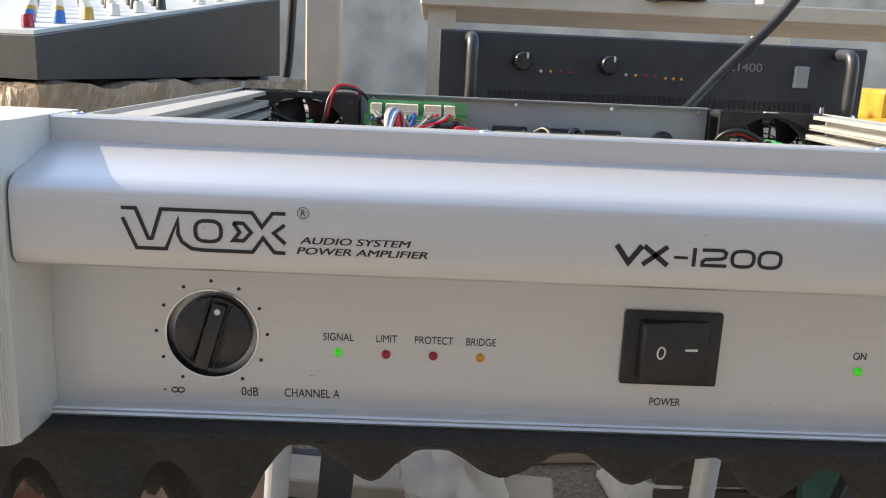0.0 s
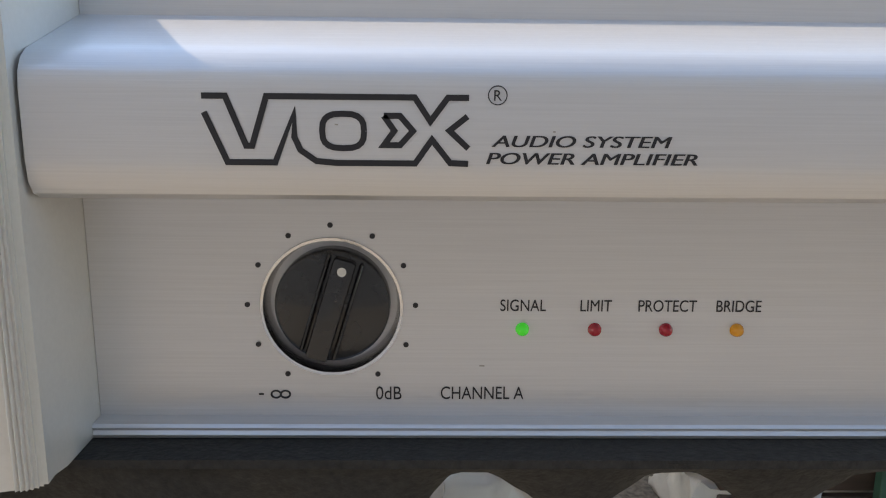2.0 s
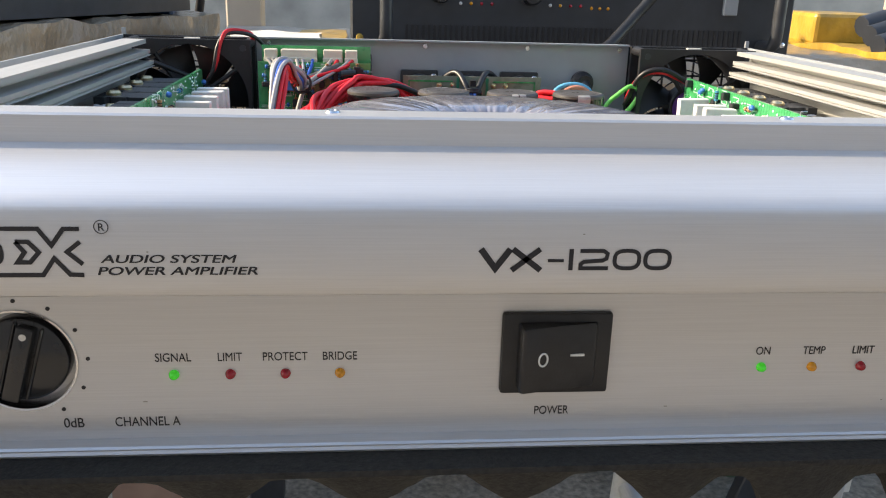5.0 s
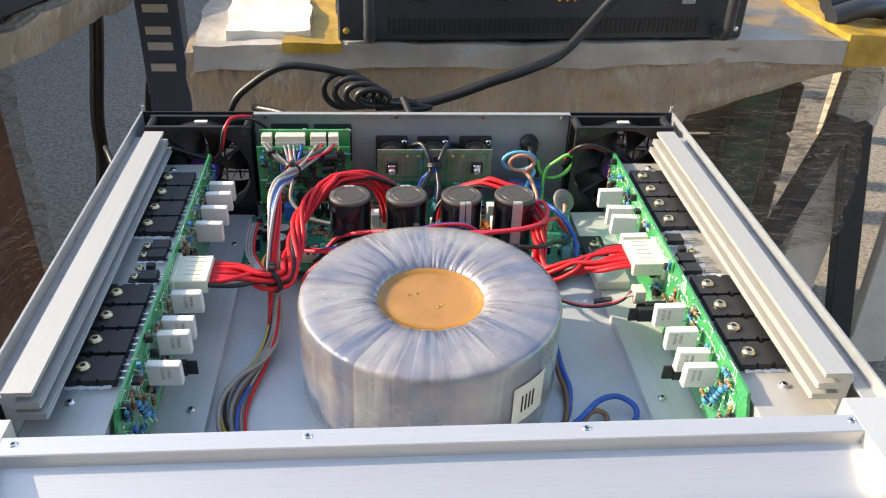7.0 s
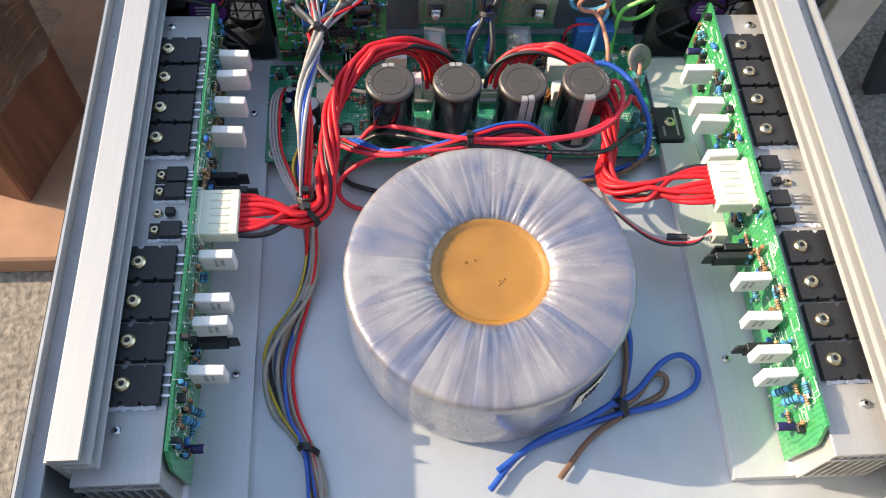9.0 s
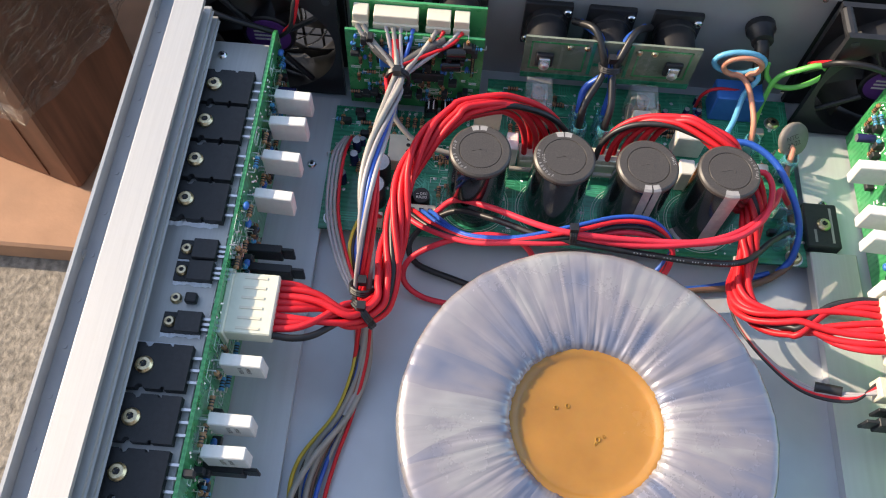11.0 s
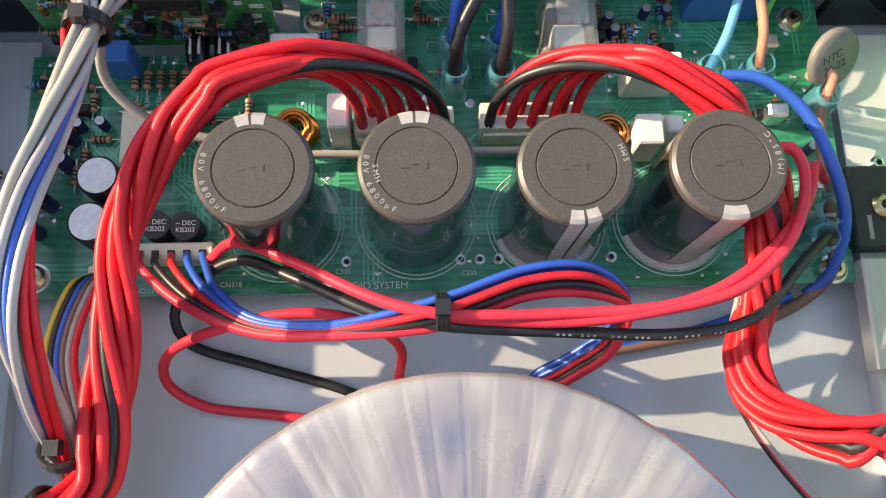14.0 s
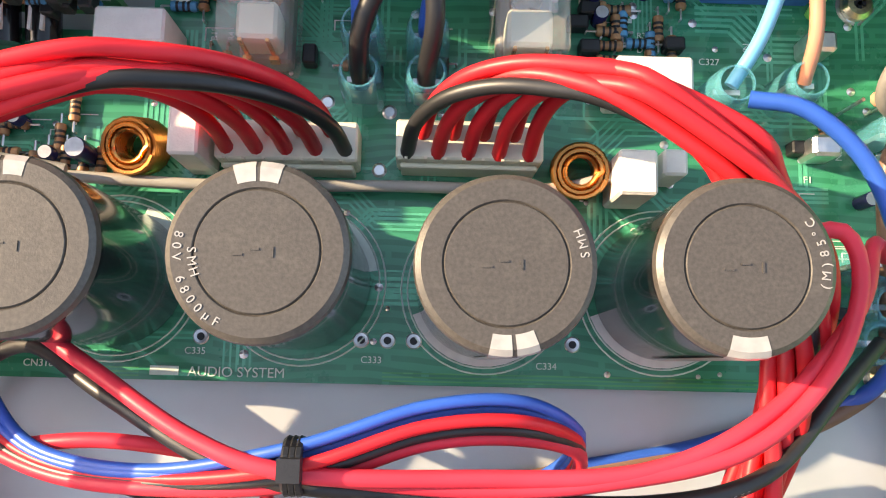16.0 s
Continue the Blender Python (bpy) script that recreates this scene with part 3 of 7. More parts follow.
# model designation in wide, square-shouldered letters
ZL, ZH = 0.0609, 0.0664
for w, pts in ((0.0016, [(-0.0250, ZH), (-0.0213, ZL + 0.0005), (-0.0177, ZH)]), (0.0014, [(-0.0172, ZL), (-0.0103, ZH)]), (0.0015, [(-0.0171, ZH), (-0.0100, ZL)]), (0.0008, [(-0.0083, 0.0634), (-0.0043, 0.0634)]), (0.0011, [(-0.0025, ZL), (-0.0025, ZH)]),
               (0.0010, [(-0.0003, ZH - 0.0005), (0.0056, ZH - 0.0005), (0.0066, ZH - 0.0012), (0.0064, 0.0639), (0.0054, 0.0634), (0.0008, 0.0631), (0.0000, 0.0625), (0.0000, ZL + 0.0005), (0.0070, ZL + 0.0005)]),
               (0.0010, oval(0.0116, (ZL + ZH) / 2, 0.0031, 0.0023, 28)), (0.0010, oval(0.0194, (ZL + ZH) / 2, 0.0031, 0.0023, 28))):
    part("lettering", stroke(pts, w), PRINT, panel)

# volume knobs sunk in round chrome-edged wells, and the rocker switch
for kx in KX:
    k = part("volume_knob", spun([(0.0150, 0.0001), (0.0149, 0.0004), (0.0143, 0.0002), (0.0136, -0.0040), (0.0136, -0.0075), (0.0, -0.0075)], (kx, YR, KZ), 56, "-Y"), CHROME, panel, "black rotary knob in a chrome-edged well", smooth=40)
    part("cap", spun([(0.0120, -0.0074), (0.0122, -0.0020), (0.0120, -0.0008), (0.0112, -0.0002), (0, -0.0004)], (kx, YR, KZ), 56, "-Y"), KNOB, k, "black knob cap", smooth=40)
    bm = bmesh.new()
    box(bm, -0.0024, 0.0024, YR - 0.0034, YR + 0.0005, -0.0112, 0.0112, 0.0009, 2)
    box(bm, -0.0040, -0.0031, YR - 0.0008, YR + 0.0006, -0.0110, 0.0110, 0.0003)
    box(bm, 0.0031, 0.0040, YR - 0.0008, YR + 0.0006, -0.0110, 0.0110, 0.0003)
    bmesh.ops.transform(bm, verts=bm.verts, matrix=pose(kx, 0, KZ, 0, 17, 0))
    part("grip_bar", bm, KNOB, k, smooth=40)
    d = C((0.0, YR - 0.0036, 0.0088), (0.0, YR - 0.0030, 0.0088), 0.00095, seg=14)
    bmesh.ops.transform(d, verts=d.verts, matrix=pose(kx, 0, KZ, 0, 17, 0))
    part("pointer_dot", d, PRINTW, k)
XS = 0.0008
bm = B(XS - 0.0157, XS + 0.0157, YR - 0.0020, YR + 0.001, 0.0160, 0.0407, 0.0009, 2)
sw = part("power_switch", bm, BLACK, panel, "black rocker power switch", smooth=40)
rock = [(-0.0112, 0.0), (-0.0112, -0.0072), (-0.0100, -0.0078), (0.0, -0.0050), (0.0105, -0.0032), (0.0112, -0.0028), (0.0112, 0.0)]
bm = bmesh.new()
extruded([(x + XS, y + YR) for x, y in rock], 0.0188, 0.0382, "z", bm)
bmesh.ops.bevel(bm, geom=bm.edges[:], offset=0.0004, segments=1, affect="EDGES")
part("rocker", bm, BLACK, sw, smooth=35)
ring = [Vector((XS - 0.0047 + 0.0013 * math.cos(t * math.pi / 10), YR - 0.0064 + 0.00036 * math.cos(t * math.pi / 10), 0.0287 + 0.0019 * math.sin(t * math.pi / 10))) for t in range(21)]
part("off_mark", sweep(ring, 0.0003, 6), PRINTW, sw)
part("on_mark", B(XS + 0.0034, XS + 0.0074, YR - 0.0046, YR - 0.0034, 0.0289, 0.0295), PRINTW, sw)


# ---- heat sinks and power boards, one on each side ----
def screw_mesh(name, r, h, material):
    bm = spun([(0, h * 0.55), (r * 0.35, h * 0.6), (r * 0.4, h), (r * 0.75, h * 0.95), (r, h * 0.5), (r, 0)], (0, 0, 0), 16)
    box(bm, -r * 0.55, r * 0.55, -r * 0.12, r * 0.12, h * 0.5, h * 0.97, mi=1)
    box(bm, -r * 0.12, r * 0.12, -r * 0.55, r * 0.55, h * 0.5, h * 0.97, mi=1)
    return mesh_of(name, bm, (material, BLACK), 35)


SCREW = screw_mesh("screw", 0.0039, 0.0024, BRASS)
SCREWS = screw_mesh("small_screw", 0.0027, 0.002, BRASS)
SCREWC = screw_mesh("steel_screw", 0.0026, 0.0018, CHROME)


def device_outline(L, W, n):
    """Package seen from above: screw end at -x, notches in both flanks."""
    pts = [(-L / 2, -W / 2), (-L * 0.30, -W / 2)]
    pts += [(-L * 0.22 + n * math.cos(a), -W / 2 + n * math.sin(a)) for a in (math.pi, 2.2, 1.57, 0.9, 0)]
    pts += [(L * 0.12, -W / 2), (L * 0.12, -W / 2 + n * 0.6), (L * 0.18, -W / 2 + n * 0.6), (L * 0.18, -W / 2), (L / 2, -W / 2), (L / 2, W / 2)]
    pts += [(L * 0.18, W / 2), (L * 0.18, W / 2 - n * 0.6), (L * 0.12, W / 2 - n * 0.6), (L * 0.12, W / 2)]
    pts += [(-L * 0.22 + n * math.cos(a), W / 2 - n * math.sin(a)) for a in (0, 0.9, 1.57, 2.2, math.pi)]
    pts += [(-L * 0.30, W / 2), (-L / 2, W / 2)]
    return pts


bm = extruded(device_outline(0.0268, 0.0206, 0.0019), 0, 0.0046, "z")
DEV = mesh_of("transistor", bm, EPOXY, 30)
bm = B(-0.004, 0.0075, -0.005, 0.005, 0, 0.0042, 0.0003)
SMALLDEV = mesh_of("driver_transistor", bm, EPOXY, 30)
bm = B(-0.0105, -0.0040, -0.005, 0.005, 0, 0.0013, 0.0002)
TAB = mesh_of("tab", bm, EPOXY, 30)
bm = bmesh.new()
box(bm, 0, 0.0085, -0.0006, 0.0006, 0.0008, 0.0014)
LEADM = mesh_of("lead", bm, LEAD, 30)
rbm = B(-0.0095, 0.0095, -0.0028, 0.0028, -0.0075, 0.0075, 0.0005)
CEMENT = mesh_of("cement_resistor", rbm, WHITE, 30)


def axial(material, L=0.0062, r=0.0012):
    bm = spun([(0, -L / 2), (r, -L / 2), (r * 1.15, -L * 0.36), (r * 0.92, -L * 0.22), (r * 0.92, L * 0.22), (r * 1.15, L * 0.36), (r, L / 2), (0, L / 2)], (0, 0, 0), 10, "X")
    cyl(bm, (-L * 0.9, 0, 0), (L * 0.9, 0, 0), 0.00028, seg=5, mi=1)
    for x in (-0.9, 0.9):
        cyl(bm, (x * L, 0, 0), (x * L, 0, -0.0035), 0.00028, seg=5, mi=1)
    for x in (-0.25, 0.0, 0.2):
        cyl(bm, (x * L - 0.0003, 0, 0), (x * L + 0.0003, 0, 0), r * 1.06, seg=10, mi=2)
    return mesh_of("resistor", bm, (material, LEAD, EPOXY), 40)


AX1, AX2 = axial(RES), axial(RESB)
AXBIG = axial(RESB, 0.011, 0.0021)
bm = spun([(0, 0), (0.0025, 0), (0.0025, 0.0095), (0.0022, 0.0100), (0, 0.0100)], (0, 0, 0), 14, mi=[0, 0, 0, 1])
SMALLCAP = mesh_of("small_capacitor", bm, (NAVY, ELCOTOP), 40)
bm = spun([(0, 0), (0.0022, 0.0006), (0.0030, 0.0020), (0.0030, 0.0034), (0.0022, 0.0048), (0, 0.0054)], (0, 0, 0), 12)
BLOB = mesh_of("ceramic_capacitor", bm, BLUEBOX, 60)
bm = B(-0.0024, 0.0024, -0.0016, 0.0016, 0, 0.0045, 0.0004)
TO92 = mesh_of("signal_transistor", bm, EPOXY, 30)

SIDES = {
    "left": dict(f=lambda x: x, dev=[0.3288, 0.3060, 0.2830, 0.2602, 0.1768, 0.1538, 0.1305, 0.1072], small=[0.2352, 0.2240, 0.1985], tiny=0.2105,
                 res=[0.3300, 0.3135, 0.2920, 0.2692, 0.1837, 0.1568, 0.1431, 0.1157], con=(0.1965, 0.2265)),
    "right": dict(f=lambda x: 2 * XC - x, dev=[0.3295, 0.3070, 0.2840, 0.2612, 0.1777, 0.1547, 0.1312, 0.1081], small=[0.2368, 0.2118, 0.1992], tiny=0.2240,
                  res=[0.3155, 0.2882, 0.2740, 0.2471, 0.1613, 0.1372, 0.1170, 0.1036], con=(0.2095, 0.2415)),
}
for side, cfg in SIDES.items():
    f = cfg["f"]
    s = 1 if side == "left" else -1
    flip = Matrix.Identity(4) if s == 1 else pose(0, 0, 0, 0, 0, 180)
    hs = thing("heat_sink", (f(-0.190), 0.21, 0.002), "long extruded aluminium heat sink carrying a row of black transistors", "heat sink", "heat sinks")
    # outer wall with stepped ledges and a hooked top rail
    prof = [(-0.2125, 0.004), (-0.2125, 0.0795), (-0.2132, 0.0797), (-0.2132, 0.0835), (-0.2115, 0.0838), (-0.2115, 0.0865), (-0.1970, 0.0865), (-0.1970, 0.0838), (-0.2065, 0.0838), (-0.2065, 0.0800),
            (-0.1948, 0.0800), (-0.1948, 0.0778), (-0.1962, 0.0772), (-0.1942, 0.0765), (-0.1956, 0.0758), (-0.2075, 0.0758), (-0.2075, 0.0728),
            (-0.1930, 0.0728), (-0.1930, 0.0708), (-0.1944, 0.0702), (-0.1924, 0.0695), (-0.1938, 0.0688), (-0.2090, 0.0688), (-0.2090, 0.004)]
    part("top_rail", extruded([(f(x), z) for x, z in prof], 0.064, 0.3675, "y"), SINK, hs, "white-silver stepped rail", smooth=20)
    part("mounting_plate", B(f(-0.2088), f(-0.1665), 0.058, 0.362, 0.0560, 0.0600, 0.0003), SINK, hs, "flat aluminium mounting plate")
    for k in range(9):
        x = -0.2060 + 0.00475 * k
        part("fin", B(f(x), f(x + 0.0014), 0.058, 0.362, 0.012, 0.0558), SINK, hs)
    part("end_bar", B(f(-0.2088), f(-0.1665), 0.0575, 0.3625, 0.0500, 0.0525), SINK, hs)
    part("base_flange", extruded([(f(x), z) for x, z in ((-0.2088, 0.0022), (-0.1330, 0.0022), (-0.1325, 0.0095), (-0.1640, 0.0100), (-0.1670, 0.0120), (-0.2088, 0.0120))], 0.060, 0.368, "y"), FLANGE, hs, "grey aluminium base flange")
    for y in (0.0848, 0.352):
        piece("screw", SCREWC, hs, Matrix.Translation((f(-0.1900), y, 0.0600)))
    for y in (0.131, 0.32):
        piece("screw", SCREWC, hs, Matrix.Translation((f(-0.1428), y, 0.0098)))
    rng = random.Random(5 + s)
    for y in cfg["dev"]:
        m = Matrix.Translation((f(-0.1831), y, 0.0602)) @ flip
        d = piece("power_transistor", DEV, hs, m)
        piece("screw", SCREW, d, Matrix.Translation((f(-0.1888), y + rng.uniform(-0.0004, 0.0004), 0.0648)) @ pose(0, 0, 0, 0, 0, rng.uniform(0, 90)))
        for dy in (-0.0055, 0, 0.0055):
            piece("lead", LEADM, d, Matrix.Translation((f(-0.1720), y + dy, 0.0608)) @ flip)
    for y in cfg["small"]:
        d = piece("driver_transistor", SMALLDEV, hs, Matrix.Translation((f(-0.1765), y, 0.0602)) @ flip)
        piece("tab", TAB, d, Matrix.Translation((f(-0.1765), y, 0.0603)) @ flip)
        piece("screw", SCREWS, d, Matrix.Translation((f(-0.1835), y, 0.0616)) @ pose(0, 0, 0, 0, 0, rng.uniform(0, 90)))
        for dy in (-0.0025, 0, 0.0025):
            piece("lead", LEADM, d, Matrix.Translation((f(-0.1692), y + dy, 0.0606)) @ flip)
    y = cfg["tiny"]
    piece("screw", SCREWS, hs, Matrix.Translation((f(-0.1835), y, 0.0602)))
    part("thermal_sensor", B(f(-0.1790), f(-0.1735), y - 0.0025, y + 0.0025, 0.0602, 0.0642, 0.001, 2), EPOXY, hs)
    # squeezed-out white paste along the row ends and between packages
    for y in (cfg["dev"][3] - 0.0112, cfg["dev"][7] - 0.0112, cfg["dev"][4] + 0.0108, cfg["small"][0] - 0.0056, cfg["small"][1] - 0.0056, cfg["small"][2] - 0.0056):
        small = abs(y - cfg["tiny"]) < 0.022
        bm = bmesh.new()
        n = 14
        x0, x1 = (-0.187, -0.169) if small else (-0.1965, -0.1720)
        lo, hi = [], []
        for k in range(n + 1):
            x = x0 + (x1 - x0) * k / n
            lo.append(bm.verts.new((f(x), y - rng.uniform(0.0003, 0.0016), 0.0602)))
            hi.append(bm.verts.new((f(x), y + 0.0012, 0.0602 + rng.uniform(0.0004, 0.0012))))
        for k in range(n):
            bm.faces.new((lo[k], lo[k + 1], hi[k + 1], hi[k]))
        part("thermal_paste", bm, PASTE, hs, "smear of white thermal paste")

    # upright power board
    pb = thing("power_board", (f(-0.1625), 0.215, 0.010), "upright green output-stage circuit board beside the heat sink", "circuit board", "power boards")
    xa, xb = -0.1640, -0.1622
    outline = [(0.068, 0.012), (0.066, 0.052), (0.072, 0.0672), (0.364, 0.0682), (0.3675, 0.066), (0.3675, 0.012)]
    board = part("board", extruded(outline, f(xa), f(xb), "x"), PCBV, pb, "green solder-masked board")
    fx = -0.1622
    for y in cfg["res"]:
        piece("cement_resistor", CEMENT, pb, Matrix.Translation((f(-0.1490), y, 0.0530)) @ pose(0, 0, 0, rng.uniform(-2, 2), rng.uniform(-2, 2), rng.uniform(-3, 3)))
        for dz in (-0.005, 0.005):
            part("lead", B(f(fx), f(-0.1582), y - 0.0003, y + 0.0003, 0.0527 + dz, 0.0533 + dz), LEAD, pb)
        if y < 0.19:
            lettering("MPR5F", 0.0026, pose(f(-0.1470), y - 0.0030, 0.0585, 90, 90, 0), WGREY, pb)
            lettering("0.15ΩK", 0.0026, pose(f(-0.1470) - 0.0035, y - 0.0030, 0.0585, 90, 90, 0), WGREY, pb)
    y0, y1 = cfg["con"]
    con = part("plug_housing", B(f(-0.1600), f(-0.1385), y0, y1, 0.0500, 0.0600, 0.0006), NYLON, pb, "translucent ivory nylon plug")
    for k in range(6):
        yy = y0 + (y1 - y0) * (k + 0.5) / 6
        part("latch_slot", B(f(-0.1545), f(-0.1440), yy - 0.0006, yy + 0.0006, 0.0599, 0.0604), CREAM, con)
    part("header", B(f(fx), f(-0.1595), y0 - 0.001, y1 + 0.001, 0.047, 0.0615, 0.0004), NYLON, pb)
    # small parts scattered over the face of the board, in clusters under the large resistors
    up = pose(0, 0, 0, 0, 90 * s, 0)
    taken = [(y, 0.0045) for y in cfg["res"]] + [((y0 + y1) / 2, 0.018)]
    n = 0
    while n < 150:
        y, z = rng.uniform(0.075, 0.360), rng.uniform(0.030, 0.0655)
        if any(abs(y - a) < b for a, b in taken) and z > 0.043:
            continue
        n += 1
        kind = rng.random()
        spin = pose(0, 0, 0, 0, 0, rng.choice((0, 90, 90, 180)))
        if kind < 0.40:
            piece("resistor", AX1 if rng.random() < 0.6 else AX2, pb, Matrix.Translation((f(fx + 0.0030), y, z)) @ up @ spin)
        elif kind < 0.52:
            piece("ceramic_capacitor", BLOB, pb, Matrix.Translation((f(fx + 0.001), y, z)) @ up @ Matrix.Diagonal((0.55, 0.75, 0.6, 1)))
        elif kind < 0.66:
            piece("signal_transistor", TO92, pb, Matrix.Translation((f(fx), y, z)) @ up @ spin)
        else:
            a = rng.uniform(0.002, 0.004)
            bm = bmesh.new()
            for dz in (-a, a):
                box(bm, f(fx), f(fx + 0.0002), y - 0.004, y + 0.004, z + dz, z + dz + 0.0004)
            box(bm, f(fx), f(fx + 0.0002), y - 0.004, y - 0.0036, z - a, z + a)
            part("board_print", bm, SILK, pb)
    for y, z in ((0.092, 0.048), (0.100, 0.040)):
        piece("large_resistor", AXBIG, pb, Matrix.Translation((f(-0.1570), y, z)) @ pose(0, 0, 0, 0, 65 * s, 0))
    for y, z in ((0.0815, 0.034), (0.3470, 0.040)):
        piece("small_capacitor", SMALLCAP, pb, Matrix.Translation((f(fx), y, z)) @ up)
    # rows of tinned pads
    pads = bmesh.new()
    for k in range(240):
        y, z = rng.uniform(0.074, 0.362), rng.uniform(0.028, 0.0665)
        ring = [pads.verts.new((f(fx + 0.00025), y + 0.0008 * math.cos(t * math.pi / 4), z + 0.0008 * math.sin(t * math.pi / 4))) for t in range(8)]
        tip = pads.verts.new((f(fx + 0.0009), y, z))
        for i in range(8):
            pads.faces.new((ring[i], ring[(i + 1) % 8], tip))
    pads = part("solder", pads, LEAD, pb, "bright tinned solder")
    # upright black TO-220 packages beside the plug
    ys = (0.2395, 0.2500, 0.141) if side == "left" else (0.186, 0.192, 0.127)
    for k, y in enumerate(ys):
        bm = bmesh.new()
        L = (0.024, 0.0175, 0.0185)[k]
        box(bm, f(fx), f(fx + L), y - 0.0022, y + 0.0022, 0.030, 0.040, 0.0004)
        box(bm, f(fx + L), f(fx + L + 0.006), y - 0.0008, y + 0.0008, 0.030, 0.040, 0.0003)
        part("regulator", bm, EPOXY, pb, "black three-legged package")
    for k in range(26):
        y = rng.uniform(0.075, 0.360)
        part("solder_joint", spun([(0, 0.0012), (0.0007, 0.0008), (0.0011, 0)], (f(xa) - s * 0.0001, y, rng.choice((0.0625, 0.0655))), 8, "-X" if s == 1 else "X"), LEAD, pb)


# ---- toroidal transformer ----
fn, fln = FILM.node_tree.nodes, FILM.node_tree.links


def film_node(kind, **values):
    nd = fn.new(kind)
    for key, v in values.items():
        nd.inputs[key.replace("_", " ")].default_value = v
    return nd


ftc = fn.new("ShaderNodeTexCoord")
flat = film_node("ShaderNodeMapping", Scale=(1, 1, 0))
fln.new(ftc.outputs["Object"], flat.inputs["Vector"])
fdir = fn.new("ShaderNodeVectorMath")
fdir.operation = "NORMALIZE"
fln.new(flat.outputs[0], fdir.inputs[0])
frad = fn.new("ShaderNodeVectorMath")
frad.operation = "LENGTH"
fln.new(ftc.outputs["Object"], frad.inputs[0])
fcomb = fn.new("ShaderNodeCombineXYZ")
fln.new(frad.outputs["Value"], fcomb.inputs["Z"])


def round_ring(k, along):
    """The bearing from the core, k times, with the distance as third coordinate."""
    sc = film_node("ShaderNodeMapping", Scale=(along, along, along))
    fln.new(fcomb.outputs[0], sc.inputs["Vector"])
    ad = fn.new("ShaderNodeVectorMath")
    ad.operation = "MULTIPLY_ADD"
    fln.new(fdir.outputs[0], ad.inputs[0])
    ad.inputs[1].default_value = (k, k, k)
    fln.new(sc.outputs[0], ad.inputs[2])
    return ad.outputs[0]


pleat = film_node("ShaderNodeTexVoronoi", Scale=1.0)
pleat.feature = "DISTANCE_TO_EDGE"
fln.new(round_ring(9.0, 14), pleat.inputs["Vector"])
crease = film_node("ShaderNodeMapRange", From_Max=0.16)
fln.new(pleat.outputs["Distance"], crease.inputs["Value"])
fine_folds = film_node("ShaderNodeTexNoise", Scale=1.0, Detail=1.0)
fln.new(round_ring(20.0, 40), fine_folds.inputs["Vector"])
broad = film_node("ShaderNodeTexNoise", Scale=1.0, Detail=1.0)
fln.new(round_ring(7.0, 70), broad.inputs["Vector"])
last = None
for socket, weight in ((crease.outputs[0], 0.08), (fine_folds.outputs["Fac"], 0.10), (broad.outputs["Fac"], 1.0)):
    mu = fn.new("ShaderNodeMath")
    mu.operation = "MULTIPLY_ADD"
    fln.new(socket, mu.inputs[0])
    mu.inputs[1].default_value = weight
    if last:
        fln.new(last, mu.inputs[2])
    else:
        mu.inputs[2].default_value = 0.0
    last = mu.outputs[0]
fbump = film_node("ShaderNodeBump", Strength=0.55, Distance=0.0022)
fln.new(last, fbump.inputs["Height"])
fb = fn["Principled BSDF"]
fln.new(fbump.outputs[0], fb.inputs["Normal"])
fln.new(fbump.outputs[0], fb.inputs["Coat Normal"])
fb.inputs["Coat Roughness"].default_value = 0.12
# bluish, pinkish and pale patches: sky reflections put into the film's colour
framp = fn.new("ShaderNodeValToRGB")
framp.color_ramp.elements[0].position, framp.color_ramp.elements[0].color = 0.38, (0.165, 0.185, 0.255, 1)
framp.color_ramp.elements[1].position, framp.color_ramp.elements[1].color = 0.62, (0.38, 0.37, 0.36, 1)
framp.color_ramp.elements.new(0.51).color = (0.29, 0.27, 0.29, 1)
blot = film_node("ShaderNodeTexNoise", Scale=19.0, Detail=4.0)
fln.new(ftc.outputs["Object"], blot.inputs["Vector"])
fmixf = film_node("ShaderNodeMix", Factor=0.72)
fln.new(broad.outputs["Fac"], fmixf.inputs["A"])
fln.new(blot.outputs["Fac"], fmixf.inputs["B"])
layers = film_node("ShaderNodeTexVoronoi", Scale=1.0)
fln.new(round_ring(6.0, 9), layers.inputs["Vector"])
lap = fn.new("ShaderNodeSeparateColor")
fln.new(layers.outputs["Color"], lap.inputs[0])
lapmix = film_node("ShaderNodeMix", Factor=0.13)
fln.new(fmixf.outputs["Result"], lapmix.inputs["A"])
fln.new(lap.outputs[0], lapmix.inputs["B"])
fln.new(lapmix.outputs["Result"], framp.inputs["Fac"])
fln.new(framp.outputs[0], fb.inputs["Base Color"])
tor = thing("toroidal_transformer", (XC, 0.167, 0.002), "large toroidal transformer wrapped in milky clear film with a resin core", "transformer")
bm = bmesh.new()
TR, TH, SEG = 0.0815, 0.0675, 288
prof = [(0.0800, 0.000), (0.0812, 0.006), (0.0815, 0.020), (0.0815, 0.042), (0.0815, 0.054), (0.0814, 0.0630), (0.0809, 0.0656), (0.0796, 0.0672), (0.0740, 0.0682), (0.0640, 0.0684), (0.0540, 0.0684), (0.0460, 0.0682),
        (0.0400, 0.0676), (0.0355, 0.0660), (0.0330, 0.0635), (0.0318, 0.0600), (0.0312, 0.054)]
fine = []
for (r0, h0), (r1, h1) in zip(prof, prof[1:]):
    fine += [(r0 + (r1 - r0) * t / 2, h0 + (h1 - h0) * t / 2) for t in range(2)]
fine.append(prof[-1])
rings = []
